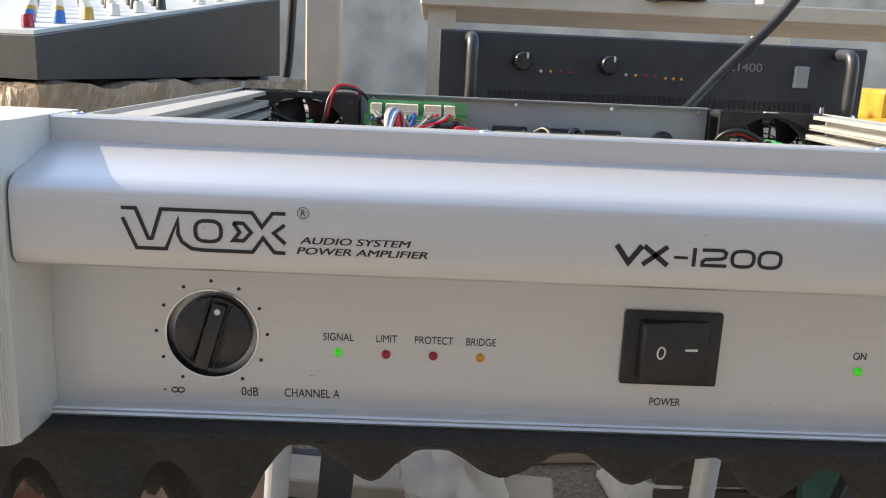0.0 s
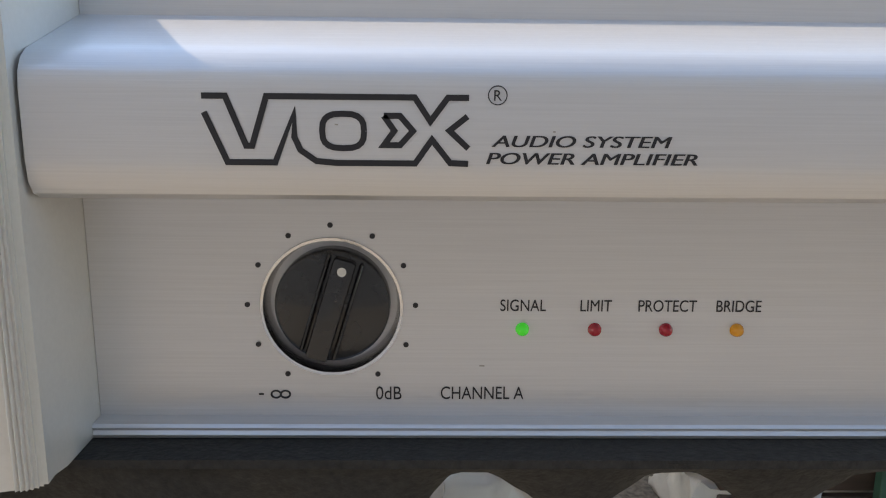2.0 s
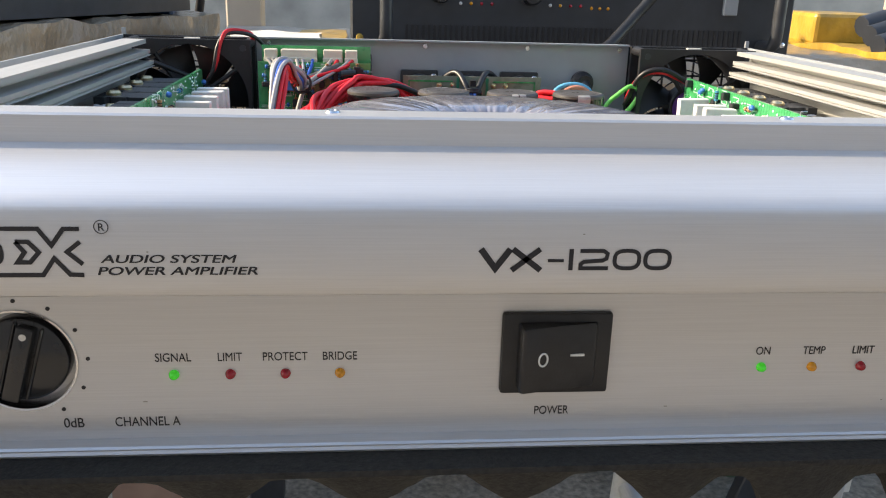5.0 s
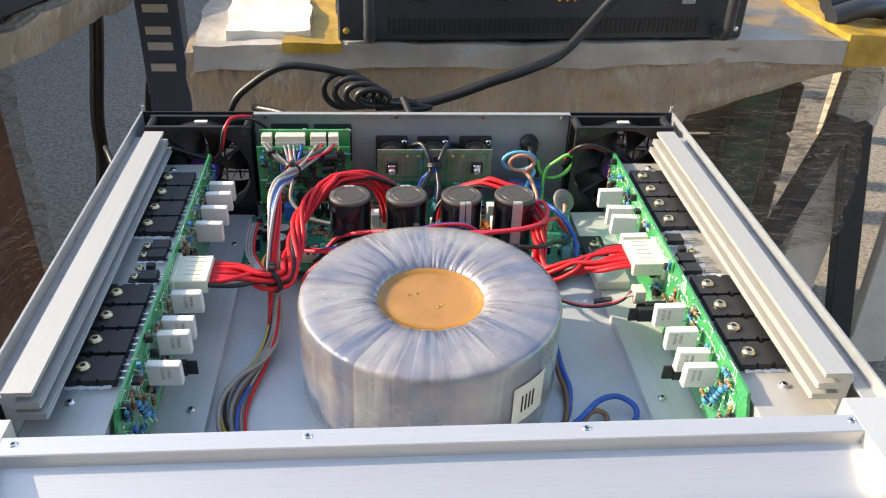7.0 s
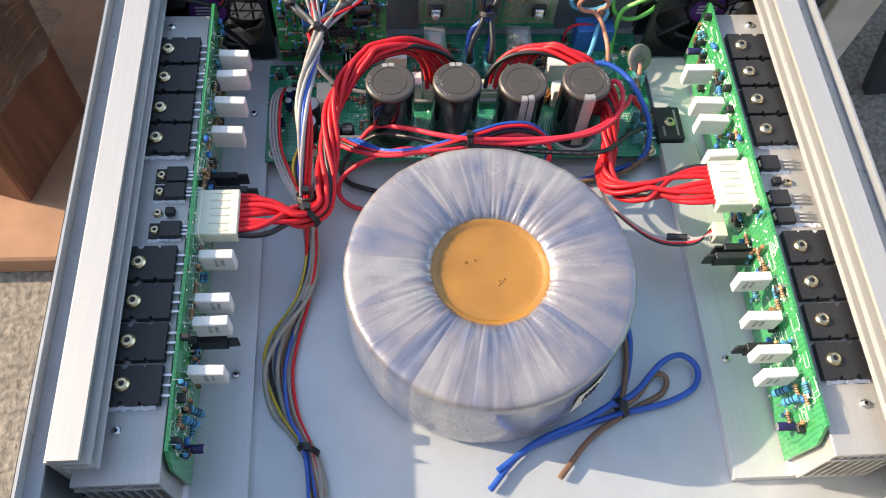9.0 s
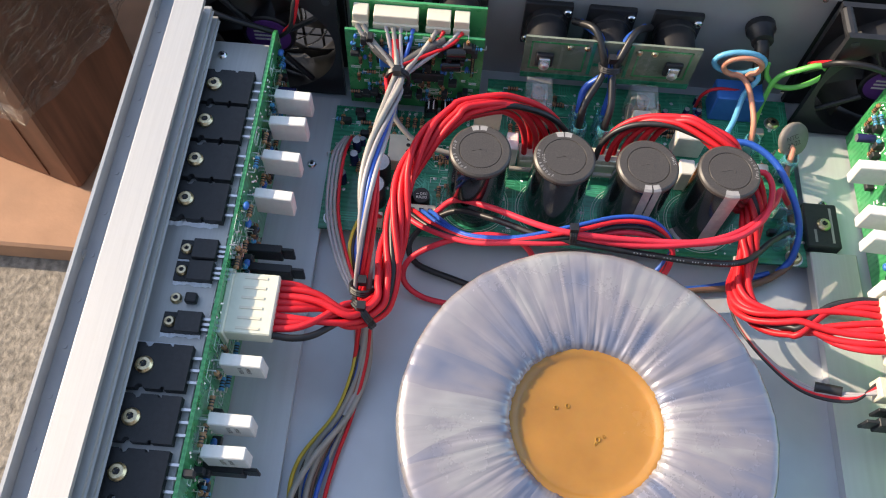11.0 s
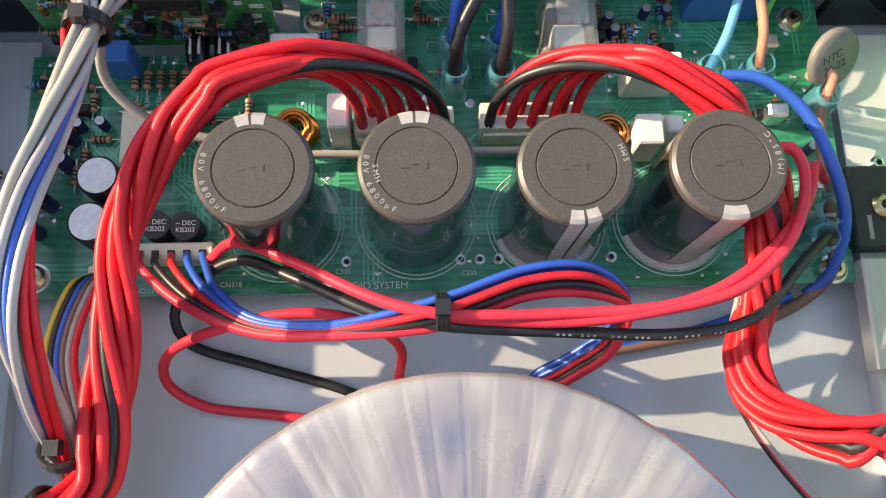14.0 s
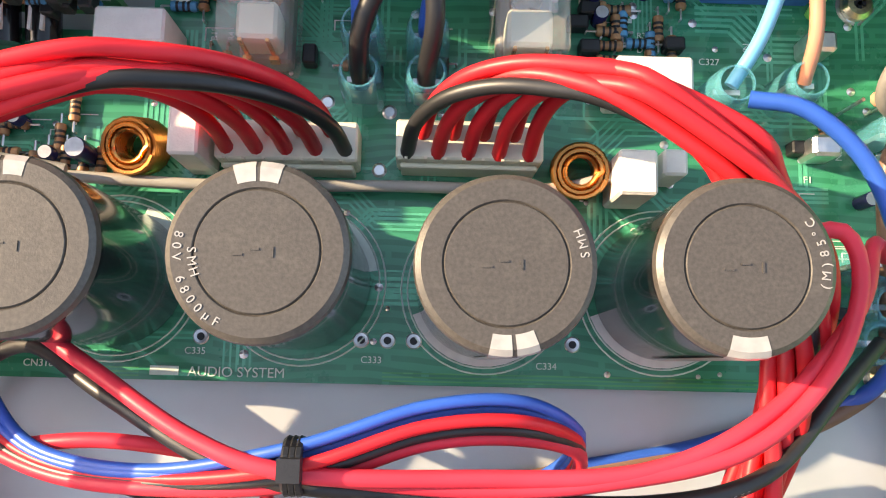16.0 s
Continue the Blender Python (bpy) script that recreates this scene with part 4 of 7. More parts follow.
for q, (r, h) in enumerate(fine):
    ring = []
    inner = max(0.0, min(1.0, (0.070 - r) / 0.036))
    for i in range(SEG):
        a = 2 * math.pi * i / SEG
        c, sn = math.cos(a), math.sin(a)
        w1 = noise.noise((c * 9, sn * 9, h * 8))
        w2 = noise.noise((c * 22 + 5, sn * 22, h * 10))
        fold = abs(noise.noise((c * 14 + 9, sn * 14, r * 12)))
        top = max(0.0, min(1.0, (h - 0.052) / 0.012))
        dr = 0.00022 * w1 + 0.00012 * w2
        dh = top * (0.00035 * w1 + 0.0002 * w2 - (0.0004 + 0.0010 * inner * inner) * max(0, 0.32 - fold) * 2)
        ring.append(bm.verts.new(((r + dr) * c + XC, (r + dr) * sn + 0.167, 0.002 + h + dh)))
    rings.append(ring)
for a, b in zip(rings, rings[1:]):
    for i in range(SEG):
        bm.faces.new((a[i], a[(i + 1) % SEG], b[(i + 1) % SEG], b[i]))
winding = part("wrapped_winding", bm, FILM, tor, "milky film-wrapped ring", smooth=80)
core = part("resin_core", spun([(0, 0.0610), (0.012, 0.0611), (0.024, 0.0610), (0.0285, 0.0612), (0.0302, 0.0617), (0.0316, 0.0630), (0.0334, 0.0632), (0.0328, 0.0)], (XC, 0.167, 0.002), 64), POT, tor, "ochre potting resin", smooth=50)
for dx, dy, r in ((-0.013, 0.006, 0.0009), (-0.008, 0.0072, 0.0011), (0.005, -0.0065, 0.0012), (0.0075, -0.005, 0.0007), (0.004, -0.0085, 0.0006), (-0.029, 0.013, 0.0012)):
    part("air_bubble", spun([(r * 0.5, 0.0001), (r * 0.8, 0.0006), (r, 0.0003), (r * 1.2, 0)], (XC + dx, 0.167 + dy, 0.0630), 12), POT, core)
bm = bmesh.new()
cols = []
for k in range(7):
    a = radians(-58 + 3.2 * k)
    cols.append([bm.verts.new((XC + 0.0822 * math.cos(a), 0.167 + 0.0822 * math.sin(a), z)) for z in (0.022, 0.050)])
for a, b in zip(cols, cols[1:]):
    bm.faces.new((a[0], b[0], b[1], a[1]))
lab = part("paper_label", bm, WTAPE, winding, "white paper label with a printed code")
for k in range(4):
    a = radians(-53 + 2.2 * k)
    part("label_bar", C((XC + 0.0824 * math.cos(a), 0.167 + 0.0824 * math.sin(a), 0.030), (XC + 0.0824 * math.cos(a), 0.167 + 0.0824 * math.sin(a), 0.042), 0.0005, seg=6), PRINT, winding)


# ---- main circuit board ----
mb = thing("main_circuit_board", (0.0, 0.33, 0.002), "green power-supply circuit board with four tall black capacitors", "circuit board")
ZB = 0.012
part("board", extruded([(-0.1335, 0.2790), (0.1345, 0.2790), (0.1345, 0.3900), (-0.0455, 0.3900), (-0.0455, 0.3612), (-0.1335, 0.3612)], ZB - 0.0016, ZB, "z"), PCB, mb, "dark green board with copper tracks")
for x, y in ((-0.1265, 0.2855), (0.1275, 0.2835), (-0.0395, 0.3735), (0.1250, 0.3730)):
    part("standoff", C((x, y, 0.002), (x, y, ZB - 0.0016), 0.003, seg=6), BRASS, mb)
    part("screw_pad", spun([(0.0022, 0.0001), (0.0048, 0.0001), (0.0050, -0.0002)], (x, y, ZB), 20), LEAD, mb)
    piece("screw", SCREW, mb, Matrix.Translation((x, y, ZB + 0.0002)))
capspots = [(-0.0495, 0.3020, 95), (-0.0070, 0.3020, 92), (0.0350, 0.3010, 276), (0.0760, 0.3015, 270)]
capprof = [(0, 0.0), (0.0155, 0.0), (0.0157, 0.001), (0.0157, 0.0490), (0.0158, 0.0505), (0.0155, 0.0520), (0.0145, 0.0528), (0.0110, 0.0528), (0.0107, 0.0524), (0.0104, 0.0528), (0.0, 0.0528)]
for k, (x, y, mark) in enumerate(capspots):
    cap = part("filter_capacitor", spun(capprof, (x, y, ZB), 56, mi=[0, 0, 0, 0, 1, 1, 1, 1, 1, 1]), (CAPSIDE, CAPTOP), mb, "tall black electrolytic capacitor with dusty grey top", smooth=35)
    for da in (-9, 9) if k < 3 else (0,):
        a0 = radians(mark + da)
        half = 7.5 if k < 3 else 14.0
        bm = bmesh.new()
        rows = []
        for t in range(5):
            a = a0 + radians(-half + 2 * half * t / 4)
            rows.append([bm.verts.new((x + r * math.cos(a), y + r * math.sin(a), ZB + h)) for r, h in ((0.01200, 0.05292), (0.0145, 0.05292), (0.01560, 0.0521), (0.01590, 0.0505), (0.01582, 0.0490)) + (((0.01582, 0.004),) if mark > 180 else ((0.01582, 0.047),))])
        for p, q in zip(rows, rows[1:]):
            for i in range(5):
                bm.faces.new((p[i], p[i + 1], q[i + 1], q[i]))
        part("polarity_stripe", bm, STRIPE, cap, "pale grey polarity stripe")
    words = ("80V 6800μF", "80V 6800μF", "SMH", "(M)85°C")[k]
    base = (205, 210, 20, 15)[k]
    for q, chx in enumerate(words):
        a = radians(base + (len(words) / 2 - q) * (-8.2))
        m = pose(x + 0.0141 * math.cos(a), y + 0.0141 * math.sin(a), ZB + 0.05290, 0, 0, math.degrees(a) + 90)
        lettering(chx, 0.0022, m, STRIPE, cap, align="CENTER")
    if k == 1:
        for q, chx in enumerate("SMH"):
            a = radians(180 + 10 * q)
            lettering(chx, 0.0022, pose(x + 0.0116 * math.cos(a), y + 0.0116 * math.sin(a), ZB + 0.05290, 0, 0, math.degrees(a) + 90), STRIPE, cap, align="CENTER")
    part("date_code", B(x - 0.0042, x - 0.0024, y - 0.0008, y - 0.0004, ZB + 0.0527, ZB + 0.0530), CAPTOP, cap)
    part("date_code", B(x - 0.0012, x + 0.0004, y + 0.0002, y + 0.0006, ZB + 0.0527, ZB + 0.0530), CAPTOP, cap)
    part("date_code", B(x + 0.0024, x + 0.0028, y - 0.0010, y + 0.0008, ZB + 0.0527, ZB + 0.0530), CAPTOP, cap)
    # printed ring round the foot
    for R in (0.0178, 0.0192):
        ring = [Vector((x + R * math.cos(t * math.pi / 24), y + R * math.sin(t * math.pi / 24), ZB + 0.0001)) for t in range(49)]
        part("board_print", sweep(ring, 0.00020, 4), SILK, mb)
    # pale wedge; on the last two capacitors a reflection painted in white
    foot_wedge = bmesh.new()
    vs = [foot_wedge.verts.new((x, y, ZB + 0.0002))]
    lo, hi = (200, 330) if k > 1 else (10, 70)
    for t in range(13):
        a = radians(lo + (hi - lo) * t / 12)
        vs.append(foot_wedge.verts.new((x + 0.0175 * math.cos(a), y + 0.0175 * math.sin(a), ZB + 0.0002)))
    foot_wedge.faces.new(vs)
    part("board_print", foot_wedge, PRINTW if k > 1 else SILK, mb)
for x in (-0.0295, 0.0070, 0.0130, 0.0190, 0.0555):
    pad = part("test_hole", spun([(0.0009, 0.0002), (0.0016, 0.0003), (0.0019, 0.0)], (x, 0.2890, ZB), 16), LEAD, mb)
    part("hole", C((x, 0.2890, ZB - 0.0001), (x, 0.2890, ZB + 0.00012), 0.0010, seg=10), BLACK, pad)
for x, y in ((0.0098, 0.3288), (0.0118, 0.3430), (-0.003, 0.345), (0.0445, 0.289), (0.028, 0.345)):
    part("test_hole", spun([(0, 0.0003), (0.0012, 0.0003), (0.0018, 0.0)], (x, y, ZB), 16), LEAD, mb)
lettering("AUDIO SYSTEM", 0.0032, pose(-0.0320, 0.2800, ZB + 0.0002), SILK, mb)
part("lettering", B(-0.0405, -0.0340, 0.2801, 0.2822, ZB + 0.0001, ZB + 0.0003), SILK, mb)
for body, x, y in (("C335", -0.0330, 0.2850), ("C333", 0.0070, 0.2838), ("C334", 0.0470, 0.2832), ("17V GND 17V", -0.1010, 0.2800), ("CN13", 0.0165, 0.3250)):
    lettering(body, 0.0022, pose(x, y, ZB + 0.0002), SILK, mb)
for y in (0.2797, 0.2806, 0.2815):
    for x0, x1 in ((-0.060, -0.043), (0.012, 0.115)):
        part("copper_track", B(x0, x1, y, y + 0.00035, ZB + 0.00005, ZB + 0.00012), PCBV, mb)

# nylon headers with the thick red wires
for x0, x1, y in ((-0.0262, 0.0055, 0.3325), (0.0140, 0.0470, 0.3335)):
    h = part("plug_housing", B(x0, x1, y - 0.0045, y + 0.0045, ZB, 0.0235, 0.0005), NYLON, mb, "translucent ivory nylon plug")
    part("latch_strip", B(x0 + 0.001, x1 - 0.001, y - 0.0058, y - 0.0046, ZB, 0.0205, 0.0003), NYLON, h)
    for q in range(7):
        part("latch_slot", B(x0 + 0.002 + q * 0.0043, x0 + 0.0027 + q * 0.0043, y - 0.0047, y - 0.0042, 0.015, 0.024), CREAM, h)
h = part("wire_plug", B(-0.0955, -0.0700, 0.2885, 0.2945, ZB, 0.0190, 0.0004), CREAM, mb, "cream five-way plug")
for q in range(5):
    part("socket", B(-0.0935 + 0.0048 * q, -0.0912 + 0.0048 * q, 0.2895, 0.2920, 0.0189, 0.0193), BLACK, h)
part("wire_plug", B(-0.1075, -0.0985, 0.2815, 0.2875, ZB, 0.0195, 0.0004), CREAM, mb)
# air-cored coils of copper
for x, y in ((-0.0450, 0.3315), (0.0560, 0.3285)):
    line = []
    for layer, R in enumerate((0.0036, 0.0048, 0.0060)):
        for t in range(9 * 18):
            q = t / 18 if layer % 2 == 0 else 9 - t / 18
            a = 2 * math.pi * t / 18
            line.append(Vector((x + R * math.cos(a), y + R * math.sin(a), ZB + 0.0012 + 0.00105 * q)))
    bm = sweep(line, 0.00064, 6)
    bmesh.ops.rotate(bm, verts=bm.verts, cent=(x, y, ZB + 0.006), matrix=Euler((radians(14), radians(-6), 0)).to_matrix())
    part("copper_coil", bm, COPPER, mb, "air-cored coil of copper wire", smooth=60)
# white ceramic blocks
for x0, x1, y0, y1, h in ((-0.0525, -0.0370, 0.3520, 0.3600, 0.0175), (-0.0340, -0.0275, 0.3265, 0.3380, 0.020), (0.0620, 0.0790, 0.3440, 0.3520, 0.018), (0.0625, 0.0710, 0.3210, 0.3310, 0.0175), (0.0735, 0.0790, 0.3265, 0.3325, 0.013)):
    part("ceramic_resistor", B(x0, x1, y0, y1, ZB, ZB + h, 0.0006), WHITE, mb)
# relays in clear covers
for x0, x1 in ((-0.0245, -0.0095), (0.0350, 0.0510)):
    r = part("relay", B(x0 + 0.0015, x1 - 0.0015, 0.3520, 0.3740, ZB, 0.0190, 0.0008), WGREY, mb, "relay under a clear cover")
    part("clear_cover", B(x0, x1, 0.3500, 0.3755, ZB, 0.0365, 0.0014, 2), CLEAR, r)
    part("cover_ridge", B(x0 + 0.003, x1 - 0.003, 0.3580, 0.3690, 0.0366, 0.0376, 0.0004), CLEAR, r)
    for xc in (x0 + 0.0045, x1 - 0.0045):
        part("contact", B(xc - 0.0010, xc + 0.0010, 0.3508, 0.3518, 0.0205, 0.0235), COPPER, r)
        part("contact_spring", B(xc - 0.0004, xc + 0.0004, 0.3518, 0.3525, 0.0190, 0.0320), COPPER, r)
    part("coil", spun([(0.0038, 0.0), (0.0038, 0.012), (0, 0.012)], ((x0 + x1) / 2, 0.3680, 0.0191), 16), COPPER, r)
    part("armature", B(x0 + 0.003, x1 - 0.003, 0.3535, 0.3620, 0.0191, 0.0300, 0.0008), NYLON, r)
# upright electrolytics
for x, y, r, h in ((-0.1030, 0.3130, 0.0064, 0.0180), (-0.1045, 0.2985, 0.0064, 0.0180)):
    c = part("electrolytic_capacitor", spun([(r, 0), (r, h - 0.001), (r * 0.92, h), (r * 0.88, h - 0.0003), (0, h - 0.0003)], (x, y, ZB), 28, mi=[0, 0, 0, 1]), (EPOXY, ELCOTOP), mb, "small capacitor with a bright can top", smooth=35)
    for a in (90, 210, 330):
        groove = part("vent_groove", B(-0.00028, 0.00028, 0, r * 0.80, -0.0002, 0.0001), SHRINK, c)
        groove.matrix_local = Matrix.Translation(Vector((x, y, ZB + h - 0.00025)) - where(c)) @ Matrix.Rotation(radians(a), 4, "Z")
for x, y in ((-0.1185, 0.322), (-0.1180, 0.3310), (-0.0935, 0.3225), (-0.1235, 0.309), (-0.1265, 0.3000), (-0.0575, 0.3300)):
    piece("small_capacitor", SMALLCAP, mb, Matrix.Translation((x, y, ZB)))
for x, y in ((-0.0878, 0.3000), (-0.0786, 0.2995)):
    c = part("bridge_rectifier", C((x, y, ZB), (x, y, ZB + 0.0085), 0.0046, seg=24), EPOXY, mb, "round black rectifier", smooth=40)
    lettering("~ DEC\nKB203", 0.0022, pose(x - 0.0028, y, ZB + 0.0086), PRINTW, c)
for x, y in ((-0.0780, 0.3680), (-0.0685, 0.3680)):
    c = part("electrolytic_capacitor", C((x, y, 0.0195), (x, y - 0.0125, 0.0170), 0.0040, seg=20), CAPSIDE, mb, "small black capacitor lying down", smooth=40)
    for q in (-0.0014, 0.0014):
        part("label_bar", B(x + q - 0.0004, x + q + 0.0004, y - 0.011, y - 0.003, 0.0212, 0.0222), PRINTW, c)
part("voltage_selector", B(-0.0995, -0.0860, 0.3190, 0.3370, ZB, 0.0225, 0.0005), CREAM, mb, "cream plastic bracket")
for q in range(4):
    part("selector_hole", C((-0.0885, 0.3215 + 0.0042 * q, 0.0224), (-0.0885, 0.3215 + 0.0042 * q, 0.0228), 0.0012, seg=10), BLACK, mb)
part("blue_trimmer", B(-0.1060, -0.0975, 0.3525, 0.3600, ZB, 0.0260, 0.0005), BLUEBOX, mb, "blue multiturn trimmer")
part("film_capacitor", B(0.0860, 0.1130, 0.3725, 0.3870, ZB, 0.0330, 0.0008), BLUEBOX, mb, "blue boxed film capacitor")
NT = Matrix.Translation((0.1262, 0.3475, 0.0330)) @ pose(0, 0, 0, 48, 0, 29) @ Matrix.Diagonal((1.12, 1.12, 1.0, 1.0))
bm = spun([(0, -0.0017), (0.0078, -0.0017), (0.0086, -0.0010), (0.0088, 0.0), (0.0086, 0.0010), (0.0078, 0.0017), (0, 0.0017)], (0, 0, 0), 36)
bmesh.ops.transform(bm, verts=bm.verts, matrix=NT)
n = part("thermistor_disc", bm, NTC, mb, "round grey thermistor disc", smooth=40)
lettering("NTC\n20-22", 0.0034, NT @ pose(-0.0050, 0.0004, 0.0018), CAPTOP, n)
for x in (0.1195, 0.1265):
    part("lead", C((x, 0.3455, ZB), (x, 0.3455, 0.024), 0.0005, seg=6), LEAD, mb)
rng = random.Random(12)
# rows of upright-printed resistors, lying side by side
for k, word in enumerate(("R24", "R23", "R25", "R21", "R22")):
    x = -0.0990 + 0.0041 * k
    piece("resistor", AX1, mb, Matrix.Translation((x, 0.3515, ZB + 0.0018)) @ pose(0, 0, 0, 0, 0, 90))
    lettering(word, 0.0021, pose(x + 0.0010, 0.3580, ZB + 0.0002, 0, 0, 90), SILK, mb)
for k in range(5):
    piece("resistor", AX1, mb, Matrix.Translation((-0.0670 + 0.0042 * k, 0.3290, ZB + 0.0018)) @ pose(0, 0, 0, 0, 0, 90))
for k, word in enumerate(("R32", "R31", "R34")):
    lettering(word, 0.0020, pose(-0.0590 + 0.0042 * k, 0.3550, ZB + 0.0002, 0, 0, 90), SILK, mb)
for k, word in enumerate(("R19", "R4")):
    x = -0.0310 + 0.0040 * k
    piece("resistor", AX1, mb, Matrix.Translation((x, 0.3530, ZB + 0.0018)) @ pose(0, 0, 0, 0, 0, 90))
    lettering(word, 0.0021, pose(x + 0.0010, 0.3595, ZB + 0.0002, 0, 0, 90), SILK, mb)
for k, word in enumerate(("R326", "D1", "")):
    y = 0.3640 - 0.0036 * k
    piece("resistor", AX1, mb, Matrix.Translation((0.0640, y, ZB + 0.0018)))
    if word:
        lettering(word, 0.0021, pose(0.0710, y - 0.0008, ZB + 0.0002), SILK, mb)
for word, x, y, turn in (("R327", -0.1010, 0.3420, 90), ("R37", -0.0905, 0.3425, 90), ("R38", -0.0945, 0.3425, 90), ("C331", 0.0660, 0.3690, 0), ("C327", 0.0860, 0.3570, 0), ("BROWN", 0.0985, 0.3540, 90),
                         ("NTC1", 0.1200, 0.3340, 90), ("F1", 0.1105, 0.3285, 0), ("CN5", 0.0690, 0.3150, 0), ("CN318", -0.0690, 0.2815, 0)):
    lettering(word, 0.0023, pose(x, y, ZB + 0.0002, 0, 0, turn), SILK, mb)
# printed table of fuse values beside the mains terminals
for k in range(4):
    part("board_print", B(0.1090, 0.1230, 0.3080 + 0.0024 * k, 0.3082 + 0.0024 * k, ZB, ZB + 0.0002), SILK, mb)
for x in (0.1090, 0.1165, 0.1230):
    part("board_print", B(x - 0.0001, x + 0.0001, 0.3080, 0.3153, ZB, ZB + 0.0002), SILK, mb)
# fuse clip: grey metal ends with a glass tube between
fuse = part("fuse_holder", spun([(0, 0.0), (0.0026, 0.0), (0.0026, 0.0300), (0, 0.0300)], (0, 0, 0), 18), CLEAR, mb, "glass fuse in metal clips", smooth=40)
fuse.matrix_local = Matrix.Translation(Vector((0.1125, 0.3330, 0.0175)) - where(mb)) @ pose(0, 0, 0, -90)
for y in (0.3330, 0.3580):
    part("fuse_clip", B(0.1091, 0.1159, y, y + 0.0050, ZB, 0.0212, 0.0008), LEAD, mb)
# lacquered copper runs: bundles of parallel lines with slanting bends
rng = random.Random(41)
runs = bmesh.new()
for k in range(110):
    x, y = rng.uniform(-0.130, 0.125), rng.uniform(0.281, 0.386)
    y = 0.281 + (y - 0.281) * 0.70 if x < -0.044 else y
    n, pitch, w = rng.choice((1, 2, 3, 4, 5)), rng.uniform(0.0010, 0.0016), rng.uniform(0.00022, 0.00045)
    la, lb, lc = rng.uniform(0.006, 0.022), rng.uniform(0.003, 0.009), rng.uniform(0.006, 0.022)
    flip = rng.choice((-1, 1))
    upright = rng.random() < 0.45
    for q in range(n):
        o = q * pitch
        pts = [(0, o), (la - flip * o * 0.41, o), (la - flip * o * 0.41 + lb, o + flip * lb), (la + lb + lc, o + flip * lb)]
        if upright:
            pts = [(b2, a2) for a2, b2 in pts]
        pts = [(x + a2, y + b2) for a2, b2 in pts]
        if any(not (-0.1325 < px < 0.1335 and 0.2800 < py < (0.3890 if px > -0.0445 else 0.3602)) for px, py in pts):
            continue
        for (ax, ay), (bx, by) in zip(pts, pts[1:]):
            d = Vector((bx - ax, by - ay))
            if d.length < 0.0004:
                continue
            nn = Vector((-d.y, d.x)).normalized() * w
            vs = [runs.verts.new((px + e * nn.x, py + e * nn.y, ZB + 0.00004 + 0.00000015 * (k * 5 + q))) for px, py, e in ((ax, ay, 1), (ax, ay, -1), (bx, by, -1), (bx, by, 1))]
            runs.faces.new(vs)
runs = part("copper_track_rest", runs, TRACK, mb, "light green lacquered copper tracks")
tagged(runs, kind="stuff")
vias = bmesh.new()
for k in range(170):
    x, y, r = rng.uniform(-0.130, 0.131), rng.uniform(0.282, 0.387), rng.choice((0.0006, 0.0008, 0.0011))
    y = min(y, 0.359) if x < -0.044 else y
    ring = [vias.verts.new((x + r * math.cos(t * math.pi / 4), y + r * math.sin(t * math.pi / 4), ZB + 0.0001)) for t in range(8)]
    tip = vias.verts.new((x, y, ZB + 0.0005))
    for i in range(8):
        vias.faces.new((ring[i], ring[(i + 1) % 8], tip))
tagged(part("solder_rest", vias, LEAD, mb, "tinned solder points"), kind="stuff")
rng = random.Random(12)
clusters = [(-0.13, -0.108, 0.315, 0.358, 26), (-0.10, -0.055, 0.318, 0.346, 36), (-0.043, -0.028, 0.362, 0.384, 12), (0.055, 0.083, 0.356, 0.385, 26), (-0.008, 0.030, 0.350, 0.388, 16), (-0.075, -0.06, 0.288, 0.34, 8), (0.09, 0.13, 0.290, 0.34, 12)]
for x0, x1, y0, y1, n in clusters:
    for k in range(n):
        x, y = rng.uniform(x0, x1), rng.uniform(y0, y1)
        q = rng.random()
        spin = pose(0, 0, 0, 0, 0, rng.choice((0, 90)))
        if q < 0.45:
            piece("resistor", AX1 if q < 0.36 else AX2, mb, Matrix.Translation((x, y, ZB + 0.0018)) @ spin)
        elif q < 0.56:
            piece("signal_transistor", TO92, mb, Matrix.Translation((x, y, ZB)) @ spin)
        elif q < 0.66:
            piece("small_capacitor", SMALLCAP, mb, Matrix.Translation((x, y, ZB)) @ Matrix.Diagonal((0.7, 0.7, 0.6, 1)))
        else:
            a = rng.uniform(0.0015, 0.0035)
            bm = bmesh.new()
            box(bm, x - a, x + a, y - 0.0001, y + 0.0001, ZB, ZB + 0.0002)
            box(bm, x - a, x - a + 0.0003, y - a, y, ZB, ZB + 0.0002)
            part("board_print", bm, PRINTW, mb)
            if k % 3 == 0:
                part("label_bar", B(x + a, x + a + 0.0032, y, y + 0.0011, ZB, ZB + 0.0002), SILK, mb)
# blade terminals in teal sleeves
for x, y, h in ((0.0060, 0.3455, 0.022), (0.0205, 0.3455, 0.022), (0.0060, 0.3560, 0.022), (0.0205, 0.3560, 0.022), (0.0870, 0.3450, 0.022), (0.1050, 0.3480, 0.018), (0.1255, 0.3370, 0.018), (0.1210, 0.3080, 0.016), (0.1220, 0.2985, 0.016), (0.1190, 0.2905, 0.016)):
    t = part("blade_terminal", B(x - 0.0030, x + 0.0030, y - 0.0006, y + 0.0006, ZB, ZB + h * 0.7), LEAD, mb)
    part("clear_sleeve", spun([(0.0047, 0.001), (0.0051, 0.003), (0.0050, h * 0.70), (0.0046, h * 0.92), (0.0040, h), (0.0036, h), (0.0042, h * 0.90)], (x, y, ZB), 20), TEAL, t, "teal transparent sleeve", smooth=50)

